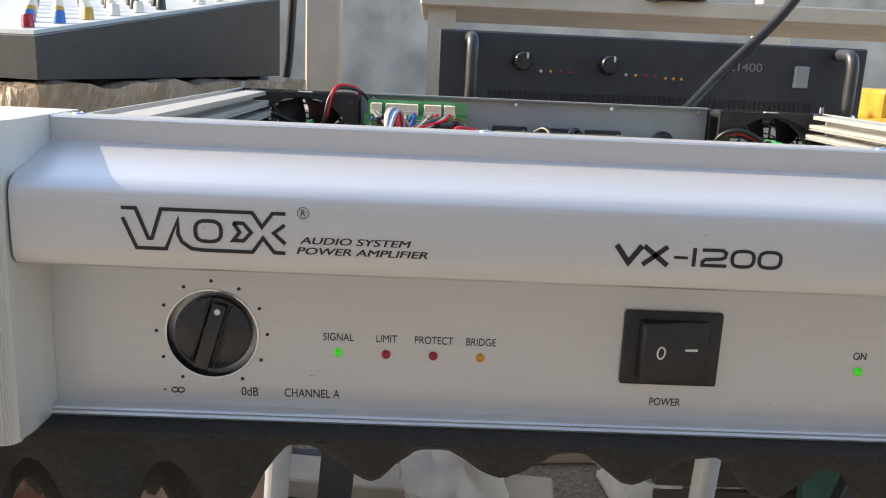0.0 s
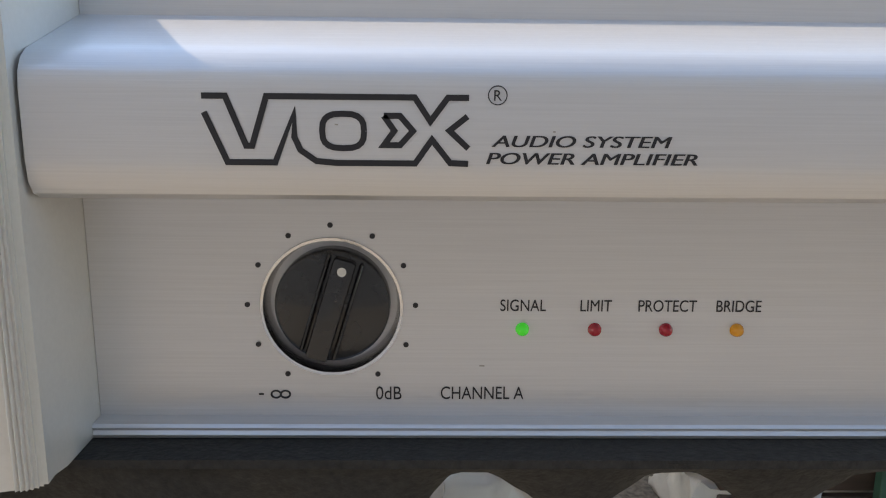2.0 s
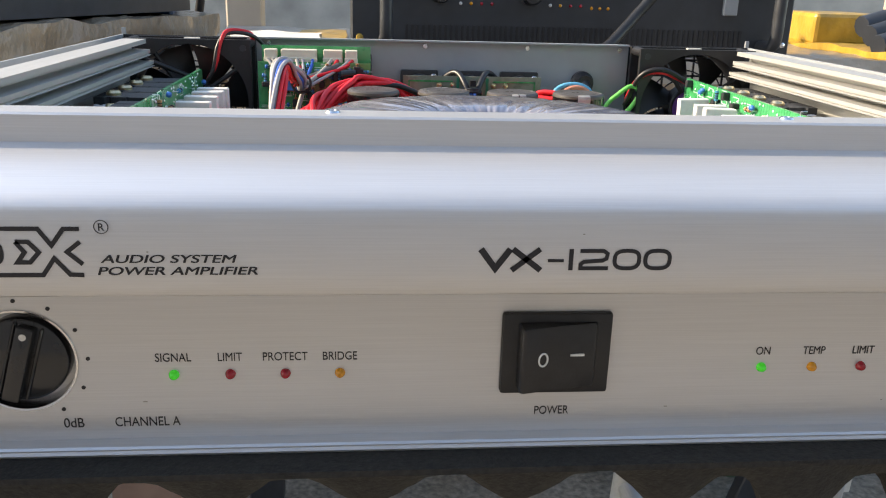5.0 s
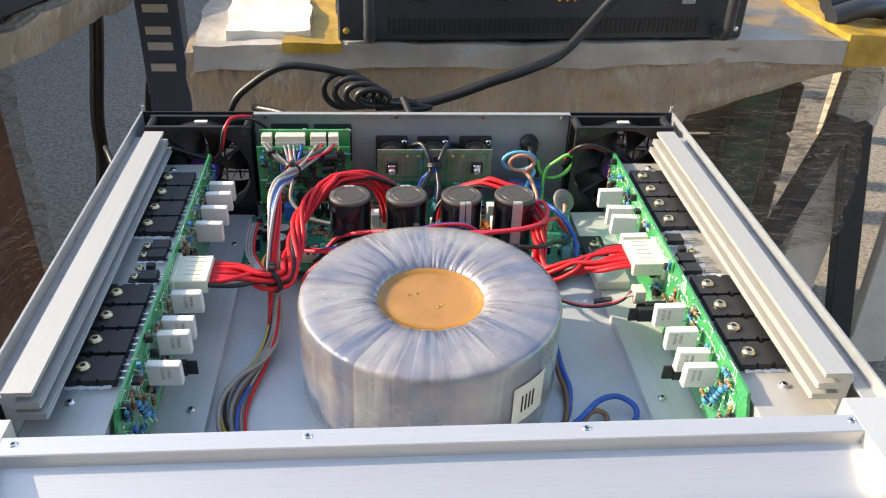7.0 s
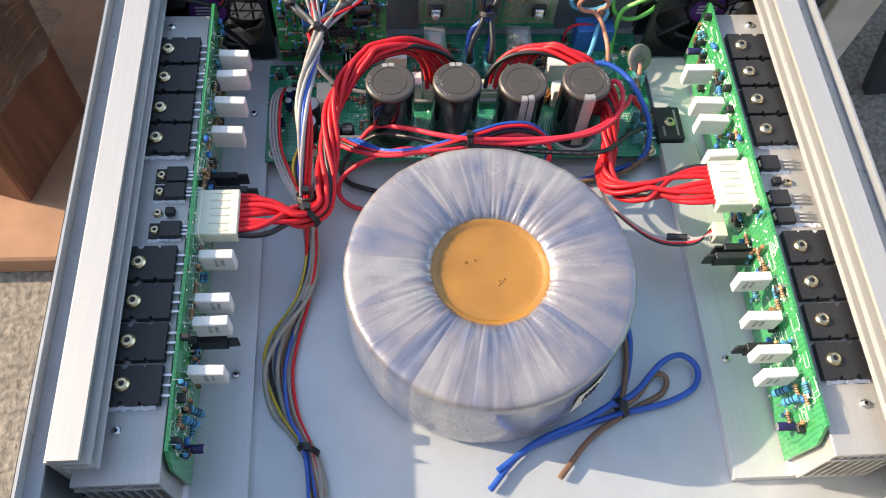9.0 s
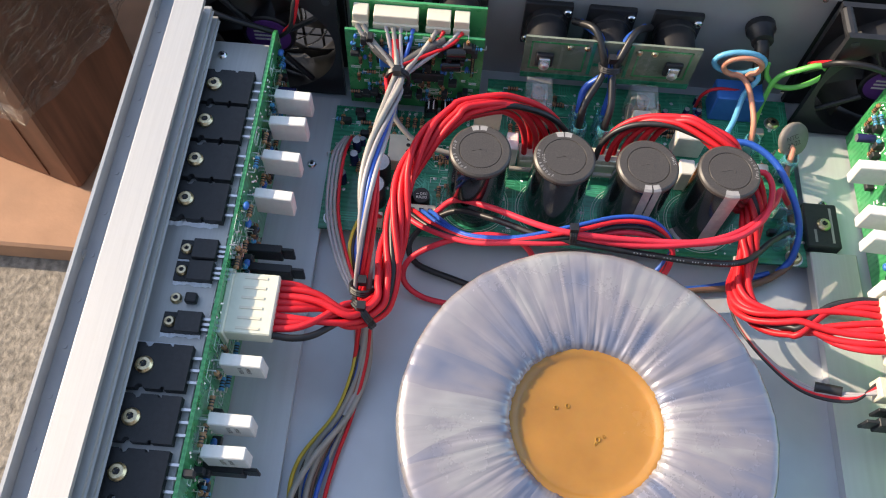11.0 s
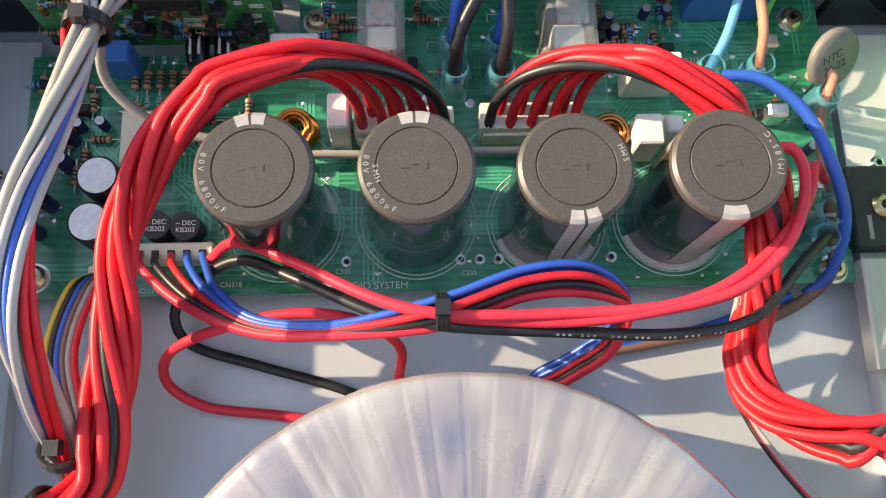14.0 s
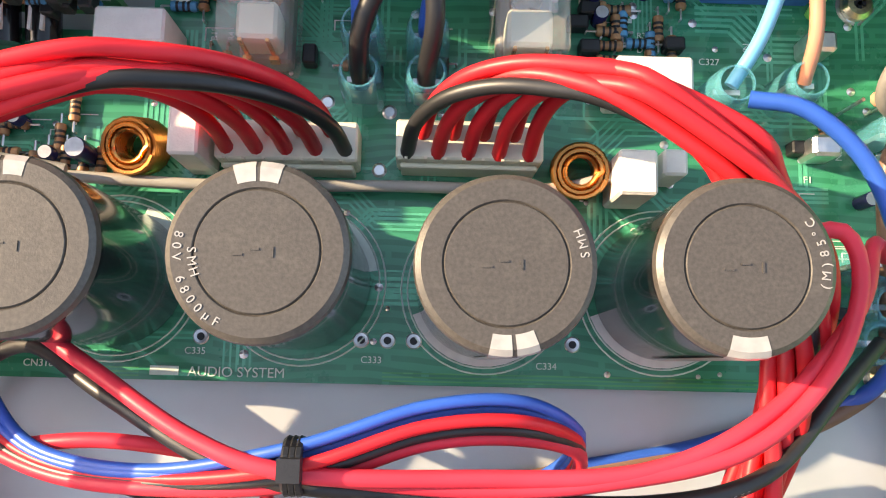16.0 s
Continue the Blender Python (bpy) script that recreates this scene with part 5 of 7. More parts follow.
# rectifier bolted to the right flange
br = thing("bridge_rectifier", (0.1425, 0.3030, 0.0100), "flat black bridge rectifier screwed to the aluminium flange", "rectifier")
part("body", B(0.1340, 0.1530, 0.2890, 0.3170, 0.0100, 0.0170, 0.0008), EPOXY, br)
for q in (0.1385, 0.1480):
    part("label_bar", B(q, q + 0.0014, 0.2920, 0.3000 if q < 0.14 else 0.3140, 0.0169, 0.0171), WGREY, br)
piece("screw", SCREW, br, Matrix.Translation((0.1440, 0.3030, 0.0170)))
for q in range(4):
    part("lead", B(0.1270, 0.1340, 0.2925 + 0.0065 * q, 0.2937 + 0.0065 * q, 0.0125, 0.0133), LEAD, br)
ab = thing("aluminium_block", (0.1430, 0.2550, 0.0100), "plain pale aluminium spacer block on the flange", "spacer")
part("block", B(0.1345, 0.1600, 0.2500, 0.2860, 0.0096, 0.0170, 0.0006), SINK, ab)

# ---- input board: two upright boards one behind the other ----
ib = thing("input_board", (-0.0875, 0.372, 0.0120), "pair of upright green input boards with white plugs along the top", "circuit board")
part("rear_board", B(-0.1240, -0.0510, 0.3775, 0.3790, 0.0125, 0.0835), PCBV, ib)
part("front_board", B(-0.1255, -0.0510, 0.3650, 0.3666, 0.0125, 0.0738), PCBV, ib)
for x0, x1 in ((-0.1215, -0.1135), (-0.1105, -0.0870), (-0.0825, -0.0700), (-0.0680, -0.0600)):
    p = part("wire_plug", B(x0, x1, 0.3690, 0.3774, 0.0735, 0.0815, 0.0004), CREAM, ib, "small white wire plug")
    part("plug_lip", B(x0 - 0.0003, x1 + 0.0003, 0.3680, 0.3700, 0.0725, 0.0765, 0.0003), CREAM, p)
up = pose(0, 0, 0, 90)
for k in range(190):
    x, z = rng.uniform(-0.1225, -0.0540), rng.uniform(0.020, 0.0715)
    q = rng.random()
    spin = pose(0, 0, 0, 0, 0, rng.choice((0, 90, 90)))
    at = Matrix.Translation((x, 0.3648, z))
    if q < 0.45:
        piece("resistor", AX1 if q < 0.25 else AX2, ib, Matrix.Translation((x, 0.3632, z)) @ up @ spin @ Matrix.Diagonal((0.8, 0.8, 0.8, 1)))
    elif q < 0.60:
        piece("signal_transistor", TO92, ib, at @ up @ spin)
    elif q < 0.68:
        piece("ceramic_capacitor", BLOB, ib, at @ up @ Matrix.Diagonal((0.35, 0.5, 0.45, 1)))
    else:
        bm = bmesh.new()
        a = rng.uniform(0.001, 0.003)
        box(bm, x - a, x + a, 0.3646, 0.3650, z, z + 0.0004)
        box(bm, x - a, x + a, 0.3646, 0.3650, z + 0.0012, z + 0.0016)
        part("board_print", bm, SILK, ib)
for x, z in ((-0.0665, 0.0660), (-0.0690, 0.0560)):
    part("electrolytic_capacitor", C((x - 0.004, 0.3610, z), (x + 0.006, 0.3610, z + 0.001), 0.0035, seg=18), CAPSIDE, ib, smooth=40)
part("blue_trimmer", B(-0.1065, -0.0985, 0.3560, 0.3648, 0.0560, 0.0640, 0.0004), BLUEBOX, ib, "blue trimmer")
part("chip", B(-0.0900, -0.0720, 0.3615, 0.3648, 0.040, 0.0465, 0.0004), EPOXY, ib)
part("pin_header", B(-0.0575, -0.0555, 0.3625, 0.3648, 0.046, 0.064), EPOXY, ib)
for k in range(8):
    part("pin", B(-0.0569, -0.0561, 0.3615, 0.3626, 0.047 + 0.0021 * k, 0.0476 + 0.0021 * k), BRASS, ib)

# ---- rear connectors ----
for k, (x, z0, z1, w) in enumerate(((-0.102, 0.043, 0.0775, 0.0158), (-0.066, 0.043, 0.0772, 0.0158), (-0.0160, 0.034, 0.0665, 0.0135), (0.0195, 0.034, 0.0663, 0.0135), (0.0565, 0.034, 0.0663, 0.0140))):
    sp = thing("rear_socket", (x, 0.4045, z0), "round black panel socket with a square flange", "socket", "rear sockets")
    bm = bmesh.new()
    box(bm, x - w, x + w, 0.4005, 0.4046, z0, z1, 0.0012, 2)
    part("flange", bm, BLACK, sp, smooth=40)
    zc = (z0 + z1) / 2 + 0.002
    part("barrel", spun([(0.0118, 0), (0.0118, 0.004), (0.0112, 0.0045), (0.0112, 0.0205 if k > 1 else 0.014), (0.0105, 0.021 if k > 1 else 0.0145), (0, 0.021 if k > 1 else 0.0145)], (x, 0.4006, zc), 28, "-Y"), BLACK, sp, smooth=35)
    for q in (-1, 1):
        piece("screw", SCREWC, sp, Matrix.Translation((x + q * (w - 0.003), 0.4005, z1 - 0.005 if q > 0 else z0 + 0.005)) @ pose(0, 0, 0, 90))
tb = thing("terminal_board", (0.0195, 0.379, 0.034), "pale translucent board carrying the speaker terminals", "circuit board")
part("board", B(-0.0285, 0.0680, 0.3780, 0.3794, 0.0315, 0.0650), PCBT, tb, "olive translucent board")
for x0, x1, z0, z1 in ((-0.025, 0.006, 0.0395, 0.0620), (0.034, 0.064, 0.0395, 0.0620)):
    bm = bmesh.new()
    for a in ((x0, x1, z0, z0 + 0.001), (x0, x0 + 0.001, z0, z1), (x1 - 0.001, x1, z0, z1), (x0, x1, z1 - 0.001, z1)):
        box(bm, a[0], a[1], 0.3776, 0.3781, a[2], a[3])
    part("printed_frame", bm, PCBV, tb)
for a in ((-0.0285, 0.0680, 0.0320, 0.0360), (0.0085, 0.0105, 0.0380, 0.0640), (0.0290, 0.0310, 0.0380, 0.0640), (0.0110, 0.0285, 0.0455, 0.0475)):
    part("copper_area", B(a[0], a[1], 0.3775, 0.3781, a[2], a[3]), PCB, tb)
for x in (-0.0165, 0.0555):
    t = part("solder_tab", B(x - 0.0050, x + 0.0050, 0.3755, 0.3780, 0.0440, 0.0540, 0.0006), EPOXY, tb)
    part("blade", B(x - 0.0032, x + 0.0032, 0.3735, 0.3757, 0.0455, 0.0525, 0.0006), CHROME, t)
    part("solder", spun([(0, 0.0016), (0.0020, 0.0010), (0.0030, 0)], (x, 0.3735, 0.0465), 12, "-Y"), LEAD, t)
for x in (-0.0035, 0.0060, 0.0345, 0.0430):
    part("rivet", spun([(0, 0.0018), (0.0014, 0.0013), (0.0020, 0)], (x, 0.3780, 0.0590), 12, "-Y"), BRASS, tb)
gl = thing("cable_gland", (0.1040, 0.4045, 0.058), "black strain relief with the mains cable passing in", "cable gland")
part("collar", spun([(0.0082, 0), (0.0082, 0.004), (0.0065, 0.006), (0.0060, 0.012), (0, 0.012)], (0.1035, 0.4042, 0.0595), 20, "-Y"), BLACK, gl, smooth=40)
wire([(0.1035, 0.394, 0.0590), (0.1045, 0.388, 0.0540), (0.1065, 0.385, 0.0440), (0.1075, 0.384, 0.0370)], 0.0040, WBLACK, gl, "mains_cable", seg=12)


# ---- fans ----
def fan(x0, x1, y0, y1, label):
    xc, zc, R = (x0 + x1) / 2, 0.0450, 0.0385
    ob = thing("cooling_fan", (xc, (y0 + y1) / 2, 0.002), label, "fan", "cooling fans")
    bm = bmesh.new()
    n = 64
    for y in (y0, y1 - 0.0035):
        # flange plate with a round opening
        outer, inner, ob2, ib2 = [], [], [], []
        for k in range(n):
            a = 2 * math.pi * k / n
            c, s2 = math.cos(a), math.sin(a)
            q = 0.0415 / max(abs(c), abs(s2))
            for lst, r, yy in ((outer, q, y), (inner, R, y), (ob2, q, y + 0.0035), (ib2, R, y + 0.0035)):
                lst.append(bm.verts.new((xc + r * c, yy, zc + r * s2)))
        for k in range(n):
            j = (k + 1) % n
            bm.faces.new((outer[k], outer[j], inner[j], inner[k]))
            bm.faces.new((ob2[k], ob2[j], ib2[j], ib2[k]))
            bm.faces.new((outer[k], outer[j], ob2[j], ob2[k]))
            bm.faces.new((inner[k], inner[j], ib2[j], ib2[k]))
    for k in range(n):
        a0, a1 = 2 * math.pi * k / n, 2 * math.pi * (k + 1) / n
        bm.faces.new([bm.verts.new((xc + R * math.cos(a), y, zc + R * math.sin(a))) for a, y in ((a0, y0 + 0.0035), (a1, y0 + 0.0035), (a1, y1 - 0.0035), (a0, y1 - 0.0035))])
    bmesh.ops.remove_doubles(bm, verts=bm.verts, dist=0.0001)
    part("housing", bm, BLACK, ob, "square black plastic fan housing", smooth=35)
    hub = part("hub", spun([(0.0150, -0.014), (0.0150, -0.0005), (0.0140, 0.0004), (0, 0.0004)], (xc, y0 + 0.006, zc), 36, "-Y"), BLACK, ob, smooth=40)
    part("sticker", spun([(0, 0.0006), (0.0125, 0.0006), (0.0126, 0.0003)], (xc, y0 + 0.006, zc), 32, "-Y"), PURPLE, hub, "purple round maker sticker")
    for q in (-0.003, 0.0, 0.003):
        part("label_bar", B(xc - 0.008, xc + 0.006, y0 + 0.0050, y0 + 0.0053, zc + q, zc + q + 0.0012), PRINTW, hub)
    for k in range(7):
        bm = bmesh.new()
        rows = []
        for t in range(6):
            r = 0.0145 + 0.0228 * t / 5
            a = 2 * math.pi * k / 7 + 0.25 * t / 5
            w = 0.30 + 0.10 * t / 5
            rows.append([bm.verts.new((xc + r * math.cos(a + e * w), y0 + 0.013 - e * 0.006 + o, zc + r * math.sin(a + e * w))) for e, o in ((-1, 0), (0, 0.001), (1, 0), (1, 0.001), (0, 0.002), (-1, 0.001))])
        for p, q in zip(rows, rows[1:]):
            for i in range(6):
                bm.faces.new((p[i], p[(i + 1) % 6], q[(i + 1) % 6], q[i]))
        bm.faces.new(rows[0])
        bm.faces.new(rows[-1])
        part("blade", bm, BLACK, ob, smooth=50)
    for a in (35, 125, 215, 305):
        a = radians(a)
        c, s2 = math.cos(a), math.sin(a)
        part("strut", C((xc + 0.014 * c, y0 + 0.003, zc + 0.014 * s2), (xc + 0.040 * c, y0 + 0.003, zc + 0.040 * s2), 0.0016, seg=8), BLACK, ob)
    for q in (-1, 1):
        part("screw_hole", C((xc + q * 0.0362, y0 - 0.0003, zc + 0.0362), (xc + q * 0.0362, y0 + 0.001, zc + 0.0362), 0.0022, seg=14), GEAR, ob)
        part("corner_post", C((xc + q * 0.0385, y0 + 0.003, zc + 0.0385), (xc + q * 0.0385, y1 - 0.003, zc + 0.0385), 0.0032, seg=12), BLACK, ob)
    for r in (0.018, 0.025, 0.032):
        ring = [Vector((xc + r * math.cos(t * math.pi / 20), y1 - 0.0005, zc + r * math.sin(t * math.pi / 20))) for t in range(41)]
        part("guard_ring", sweep(ring, 0.0006, 5), CHROME, ob)
    part("white_tag", B(xc - 0.004, xc + 0.006, y0 + 0.010, y0 + 0.014, zc + 0.0405, zc + 0.0417), WTAPE, ob)
    return ob


fl = fan(-0.2140, -0.1310, 0.3755, 0.4005, "black square cooling fan at the rear corner")
fr = fan(0.1370, 0.2200, 0.3755, 0.4005, "black square cooling fan at the rear corner")
wire([(-0.136, 0.404, 0.078), (-0.132, 0.390, 0.0895), (-0.145, 0.380, 0.0925), (-0.150, 0.374, 0.086), (-0.154, 0.371, 0.070), (-0.160, 0.372, 0.060)], 0.0013, RED, fl, "fan_wire")
wire([(-0.118, 0.400, 0.072), (-0.130, 0.388, 0.0880), (-0.146, 0.379, 0.0905), (-0.152, 0.373, 0.083), (-0.156, 0.370, 0.066), (-0.164, 0.372, 0.055)], 0.0013, WBLACK, fl, "fan_wire")
wire([(-0.212, 0.372, 0.078), (-0.19, 0.370, 0.070), (-0.165, 0.371, 0.060)], 0.0016, WBLACK, fl, "fan_wire")
wire([(0.133, 0.388, 0.050), (0.137, 0.376, 0.066), (0.150, 0.371, 0.071), (0.166, 0.372, 0.066), (0.178, 0.374, 0.060)], 0.0013, RED, fr, "fan_wire")
wire([(0.132, 0.386, 0.046), (0.138, 0.374, 0.068), (0.152, 0.369, 0.073), (0.170, 0.371, 0.065), (0.185, 0.373, 0.055)], 0.0018, WBLACK, fr, "fan_wire")

# ---- wire harnesses ----
hl = thing("red_wire_harness", (-0.095, 0.25, 0.03), "twisted bundle of thick red wires with one black wire", "wire harness", "red wire harnesses")
NR = 9
reds = [WBLACK] + [RED] * (NR - 1)
starts, ends = [], []
for k in range(NR):
    y = 0.1985 + 0.0262 * k / (NR - 1)
    xe = -0.0235 + 0.0033 * (NR - 1 - k)
    row = 0.0021 if k % 2 else -0.0021
    starts.append([(-0.1388, y, 0.0550), (-0.1290, y, 0.0549), (-0.1200, 0.2120 + (y - 0.2115) * 0.75, 0.0535)])
    ends.append([(-0.050 + (xe + 0.050) * math.sin(a), 0.3305 + 0.0040 * math.sin(2 * a) + (0.0020 + row) * math.sin(a), 0.0225 + (0.0435 - 0.0004 * k) * math.cos(a)) for a in (0.22, 0.46, 0.72, 1.0, 1.28, 1.5708)])
harness([(-0.1080, 0.2130, 0.0500), (-0.1000, 0.2160, 0.0460), (-0.0930, 0.2230, 0.0425), (-0.0897, 0.2400, 0.0430), (-0.0895, 0.2640, 0.0460), (-0.0872, 0.2860, 0.0505), (-0.0795, 0.3050, 0.0560), (-0.0700, 0.3175, 0.0605), (-0.0580, 0.3265, 0.0645)],
        starts, ends, reds, 0.00168, 0.0058, 1.1, hl)
tie((-0.1000, 0.2165, 0.0455), (0.5, 0.5, 0.1), 0.0082, hl)
hr = thing("red_wire_harness", (0.07, 0.28, 0.03), "twisted bundle of thick red wires beside the capacitors", "wire harness", "red wire harnesses")
starts, ends = [], []
for k in range(NR):
    xs = 0.0165 + 0.0034 * k
    row = 0.0021 if k % 2 else -0.0021
    y = 0.2115 + 0.0280 * k / (NR - 1) if k else 0.2405
    starts.append([(0.068 - (0.068 - xs) * math.sin(a), 0.3305 + 0.0080 * math.sin(2 * a) + (0.0020 + row) * math.sin(a), 0.0225 + (0.0335 + 0.0004 * k) * math.cos(a)) for a in (1.5708, 1.28, 1.0, 0.72, 0.46, 0.22)])
    ends.append([(0.1230, 0.2270 + (y - 0.2255) * 0.75, 0.0495), (0.1350, y, 0.0540), (0.1445, y, 0.0550)])
harness([(0.0770, 0.3245, 0.0550), (0.0840, 0.3170, 0.0515), (0.0905, 0.3085, 0.0475), (0.0950, 0.2920, 0.0430), (0.0925, 0.2700, 0.0330), (0.0875, 0.2530, 0.0300), (0.0900, 0.2405, 0.0330), (0.1000, 0.2330, 0.0390), (0.1110, 0.2290, 0.0450)],
        starts, ends, reds, 0.00168, 0.0058, 1.1, hr)

sg = thing("signal_wire_harness", (-0.1, 0.3, 0.03), "thin grey, blue, white and red signal wires in a tied bundle", "wire harness")
down = [(-0.0955, 0.3480, 0.0615), (-0.0955, 0.3310, 0.0670), (-0.0985, 0.3070, 0.0740), (-0.1000, 0.2880, 0.0800), (-0.1010, 0.2720, 0.0800), (-0.1010, 0.2580, 0.0740), (-0.1015, 0.2450, 0.0580), (-0.1020, 0.2330, 0.0380), (-0.1010, 0.2150, 0.0200), (-0.1010, 0.1980, 0.0100), (-0.1060, 0.1780, 0.0065)]
tail = [(-0.1165, 0.1560, 0.0060), (-0.1190, 0.1330, 0.0060), (-0.1130, 0.1080, 0.0060), (-0.1020, 0.0900, 0.0065), (-0.0960, 0.0700, 0.006), (-0.0945, 0.0400, 0.006)]
cols = [WGREY, WGREY, WBLUE, WWHITE, RED, WWHITE, WGREY, WWHITE, WGREY, RED]
plugs = [(-0.1195, 0), (-0.1160, 0), (-0.0895, 2), (-0.0960, 3), (-0.0730, 4), (-0.0650, 5), (-0.1000, 6), (-0.1040, 7), (-0.0770, 8), (-0.0630, 9)]
for k, m in enumerate(cols):
    a = k * 2.4
    o = 0.0042 * math.sqrt((k + 0.4) / 10)
    wob = [Vector((o * math.cos(a + 0.7 * i), 0.4 * o * math.sin(a + i), o * math.sin(a + 0.7 * i))) for i in range(len(down) + len(tail))]
    px = plugs[k][0]
    start = [(px, 0.3680, 0.0750), (px * 0.75 - 0.0235, 0.3620, 0.0700)]
    body = [tuple(Vector(p) + w) for p, w in zip(down, wob)]
    fan_out = [tuple(Vector(p) + w * (1.4 + (k % 3) * 0.5)) for p, w in zip(tail, wob[len(down):])]
    full = start + body + ([] if k in (3, 4, 5, 7, 9) else [(x, y, max(z, 0.0035)) for x, y, z in fan_out])
    wire(full, 0.0015 if m is WGREY else 0.00115, m, sg)
for k, m in enumerate((WYEL, WBLACK, WBLUE, WBROWN, WGREY, RED)):
    q = 0.0016 * (k - 2.5)
    wire([(-0.1030 + q * 0.9, 0.2845, 0.0190), (-0.1050 + q, 0.2780, 0.0290), (-0.1080 + q, 0.2580, 0.0330), (-0.1030 + q, 0.2340, 0.0290), (-0.1005 + q * 0.7, 0.2080, 0.0180), (-0.1060 + q, 0.1800, 0.0080), (-0.1170 + 2.2 * q, 0.1540, 0.0055), (-0.1190 + 2.0 * q, 0.1320, 0.0050), (-0.1120 + 1.2 * q, 0.1080, 0.0055), (-0.1015 + 0.6 * q, 0.0880, 0.0065), (-0.0950 + q, 0.0600, 0.0060)], 0.00105, m, sg)
for x, d in ((-0.1150, 0.0020), (-0.0720, -0.003)):
    wire([(x, 0.3655, 0.0715), (x * 0.6 - 0.040 + d, 0.3585, 0.0660), (-0.0960 + d * 0.3, 0.3520, 0.0620)], 0.0026, SHRINK, sg, "heat_shrink")
wire([(-0.0985, 0.3640, 0.0700), (-0.0975, 0.3580, 0.0660), (-0.0965, 0.3520, 0.0620)], 0.0026, RED, sg, "heat_shrink")
tie((-0.0955, 0.3440, 0.0625), (0.0, 1, -0.25), 0.0060, sg)
tie((-0.1018, 0.2330, 0.0400), (0.0, 0.5, 0.85), 0.0062, sg)
tie((-0.1005, 0.0860, 0.0075), (0.4, 1, 0), 0.0060, sg)
for k, (m, xo) in enumerate(((WWHITE, 0), (WGREY, 0.002), (RED, 0.004), (WWHITE, -0.002))):
    wire([(-0.1235 + xo * 0.6, 0.3330, 0.021), (-0.1260 + xo, 0.3150, 0.0310), (-0.1265 + xo, 0.2950, 0.0290), (-0.1240 + xo, 0.2750, 0.0300), (-0.1160 + xo, 0.2500, 0.0360), (-0.1060 + xo * 0.6, 0.2300, 0.0370)], 0.0009, m, sg)
wire([(-0.0945, 0.3480, 0.0580), (-0.0980, 0.3390, 0.0420), (-0.0900, 0.3310, 0.0330), (-0.0800, 0.3270, 0.0280), (-0.0580, 0.3240, 0.0240)], 0.0016, WGREY, sg)
wire([(-0.0600, 0.3240, 0.0190), (-0.0280, 0.3230, 0.0180), (0.0130, 0.3240, 0.0170), (0.0480, 0.3240, 0.0180), (0.0640, 0.3270, 0.0210)], 0.0014, WGREY, sg)

lv = thing("supply_wire_harness", (0.0, 0.265, 0.03), "red, blue and black supply wires tied in front of the capacitors", "wire harness")
mid = Vector((-0.0010, 0.2655, 0.0520))
five = [ROSE, WBLACK, RED, WBLUE, WBLUE]
for k, m in enumerate(five):
    x = -0.0924 + 0.0048 * k
    o = Vector((0, 0.0017 * (k - 2), 0.0013 * ((k * 2) % 5 - 2)))
    wire([(x, 0.2905, 0.0190), (x + 0.003, 0.2850, 0.0260), (-0.0740 + 0.0022 * k, 0.2720 + 0.0012 * k, 0.0330), (-0.0520, 0.2625 + 0.001 * k, 0.0400), (-0.0280, 0.2605 + 0.0008 * k, 0.0470), tuple(mid + o),
          (0.0220, 0.2730 + o.y, 0.0520 + o.z), (0.0400, 0.2740 + o.y, 0.0490 + o.z), (0.0520, 0.2690 + o.y * 0.6, 0.0400), (0.0490, 0.2600 + o.y, 0.0290), (0.0380, 0.2530 + o.y, 0.0200), (0.0270, 0.2470 + o.y, 0.0120), (0.0220 + o.y, 0.2380, 0.0080)], 0.0012 if k else 0.0015, m, lv)
wire([(-0.0700, 0.2880, 0.0220), (-0.0600, 0.2905, 0.0330), (-0.0420, 0.2820, 0.0430), (-0.0200, 0.2700, 0.0510), tuple(mid + Vector((0, -0.001, 0.002))), (0.0300, 0.2640, 0.0530), (0.0620, 0.2660, 0.0530), (0.0860, 0.2770, 0.0500), (0.1050, 0.2960, 0.0450), (0.1130, 0.3100, 0.0370), (0.1210, 0.3090, 0.0270)], 0.00165, ROSE, lv, seg=10)
wire([(-0.0780, 0.2800, 0.0180), (-0.0600, 0.2860, 0.0290), (-0.0400, 0.2770, 0.0400), (-0.0180, 0.2660, 0.0470), tuple(mid + Vector((0, -0.0035, -0.002))), (0.0300, 0.2600, 0.0480), (0.0640, 0.2590, 0.0450), (0.0880, 0.2640, 0.0400), (0.1060, 0.2800, 0.0340), (0.1190, 0.2905, 0.0270)], 0.0017, WBLACK, lv, seg=10)
wire([(-0.0130, 0.2400, 0.0050), (-0.0135, 0.2520, 0.0080), (-0.0130, 0.2610, 0.0170), (-0.0240, 0.2660, 0.0360), (-0.0420, 0.2680, 0.0390), (-0.0640, 0.2650, 0.0330), (-0.0810, 0.2600, 0.0210), (-0.0840, 0.2520, 0.0110), (-0.0730, 0.2450, 0.0060), (-0.0520, 0.2420, 0.0050), (-0.0380, 0.2395, 0.0048), (-0.0200, 0.2340, 0.0048)], 0.0016, ROSE, lv)
wire([(-0.0780, 0.2820, 0.0140), (-0.0830, 0.2730, 0.0110), (-0.0780, 0.2640, 0.0070), (-0.0560, 0.2570, 0.0050), (-0.0300, 0.2490, 0.0048), (-0.0100, 0.2390, 0.0048)], 0.0017, WBLACK, lv)
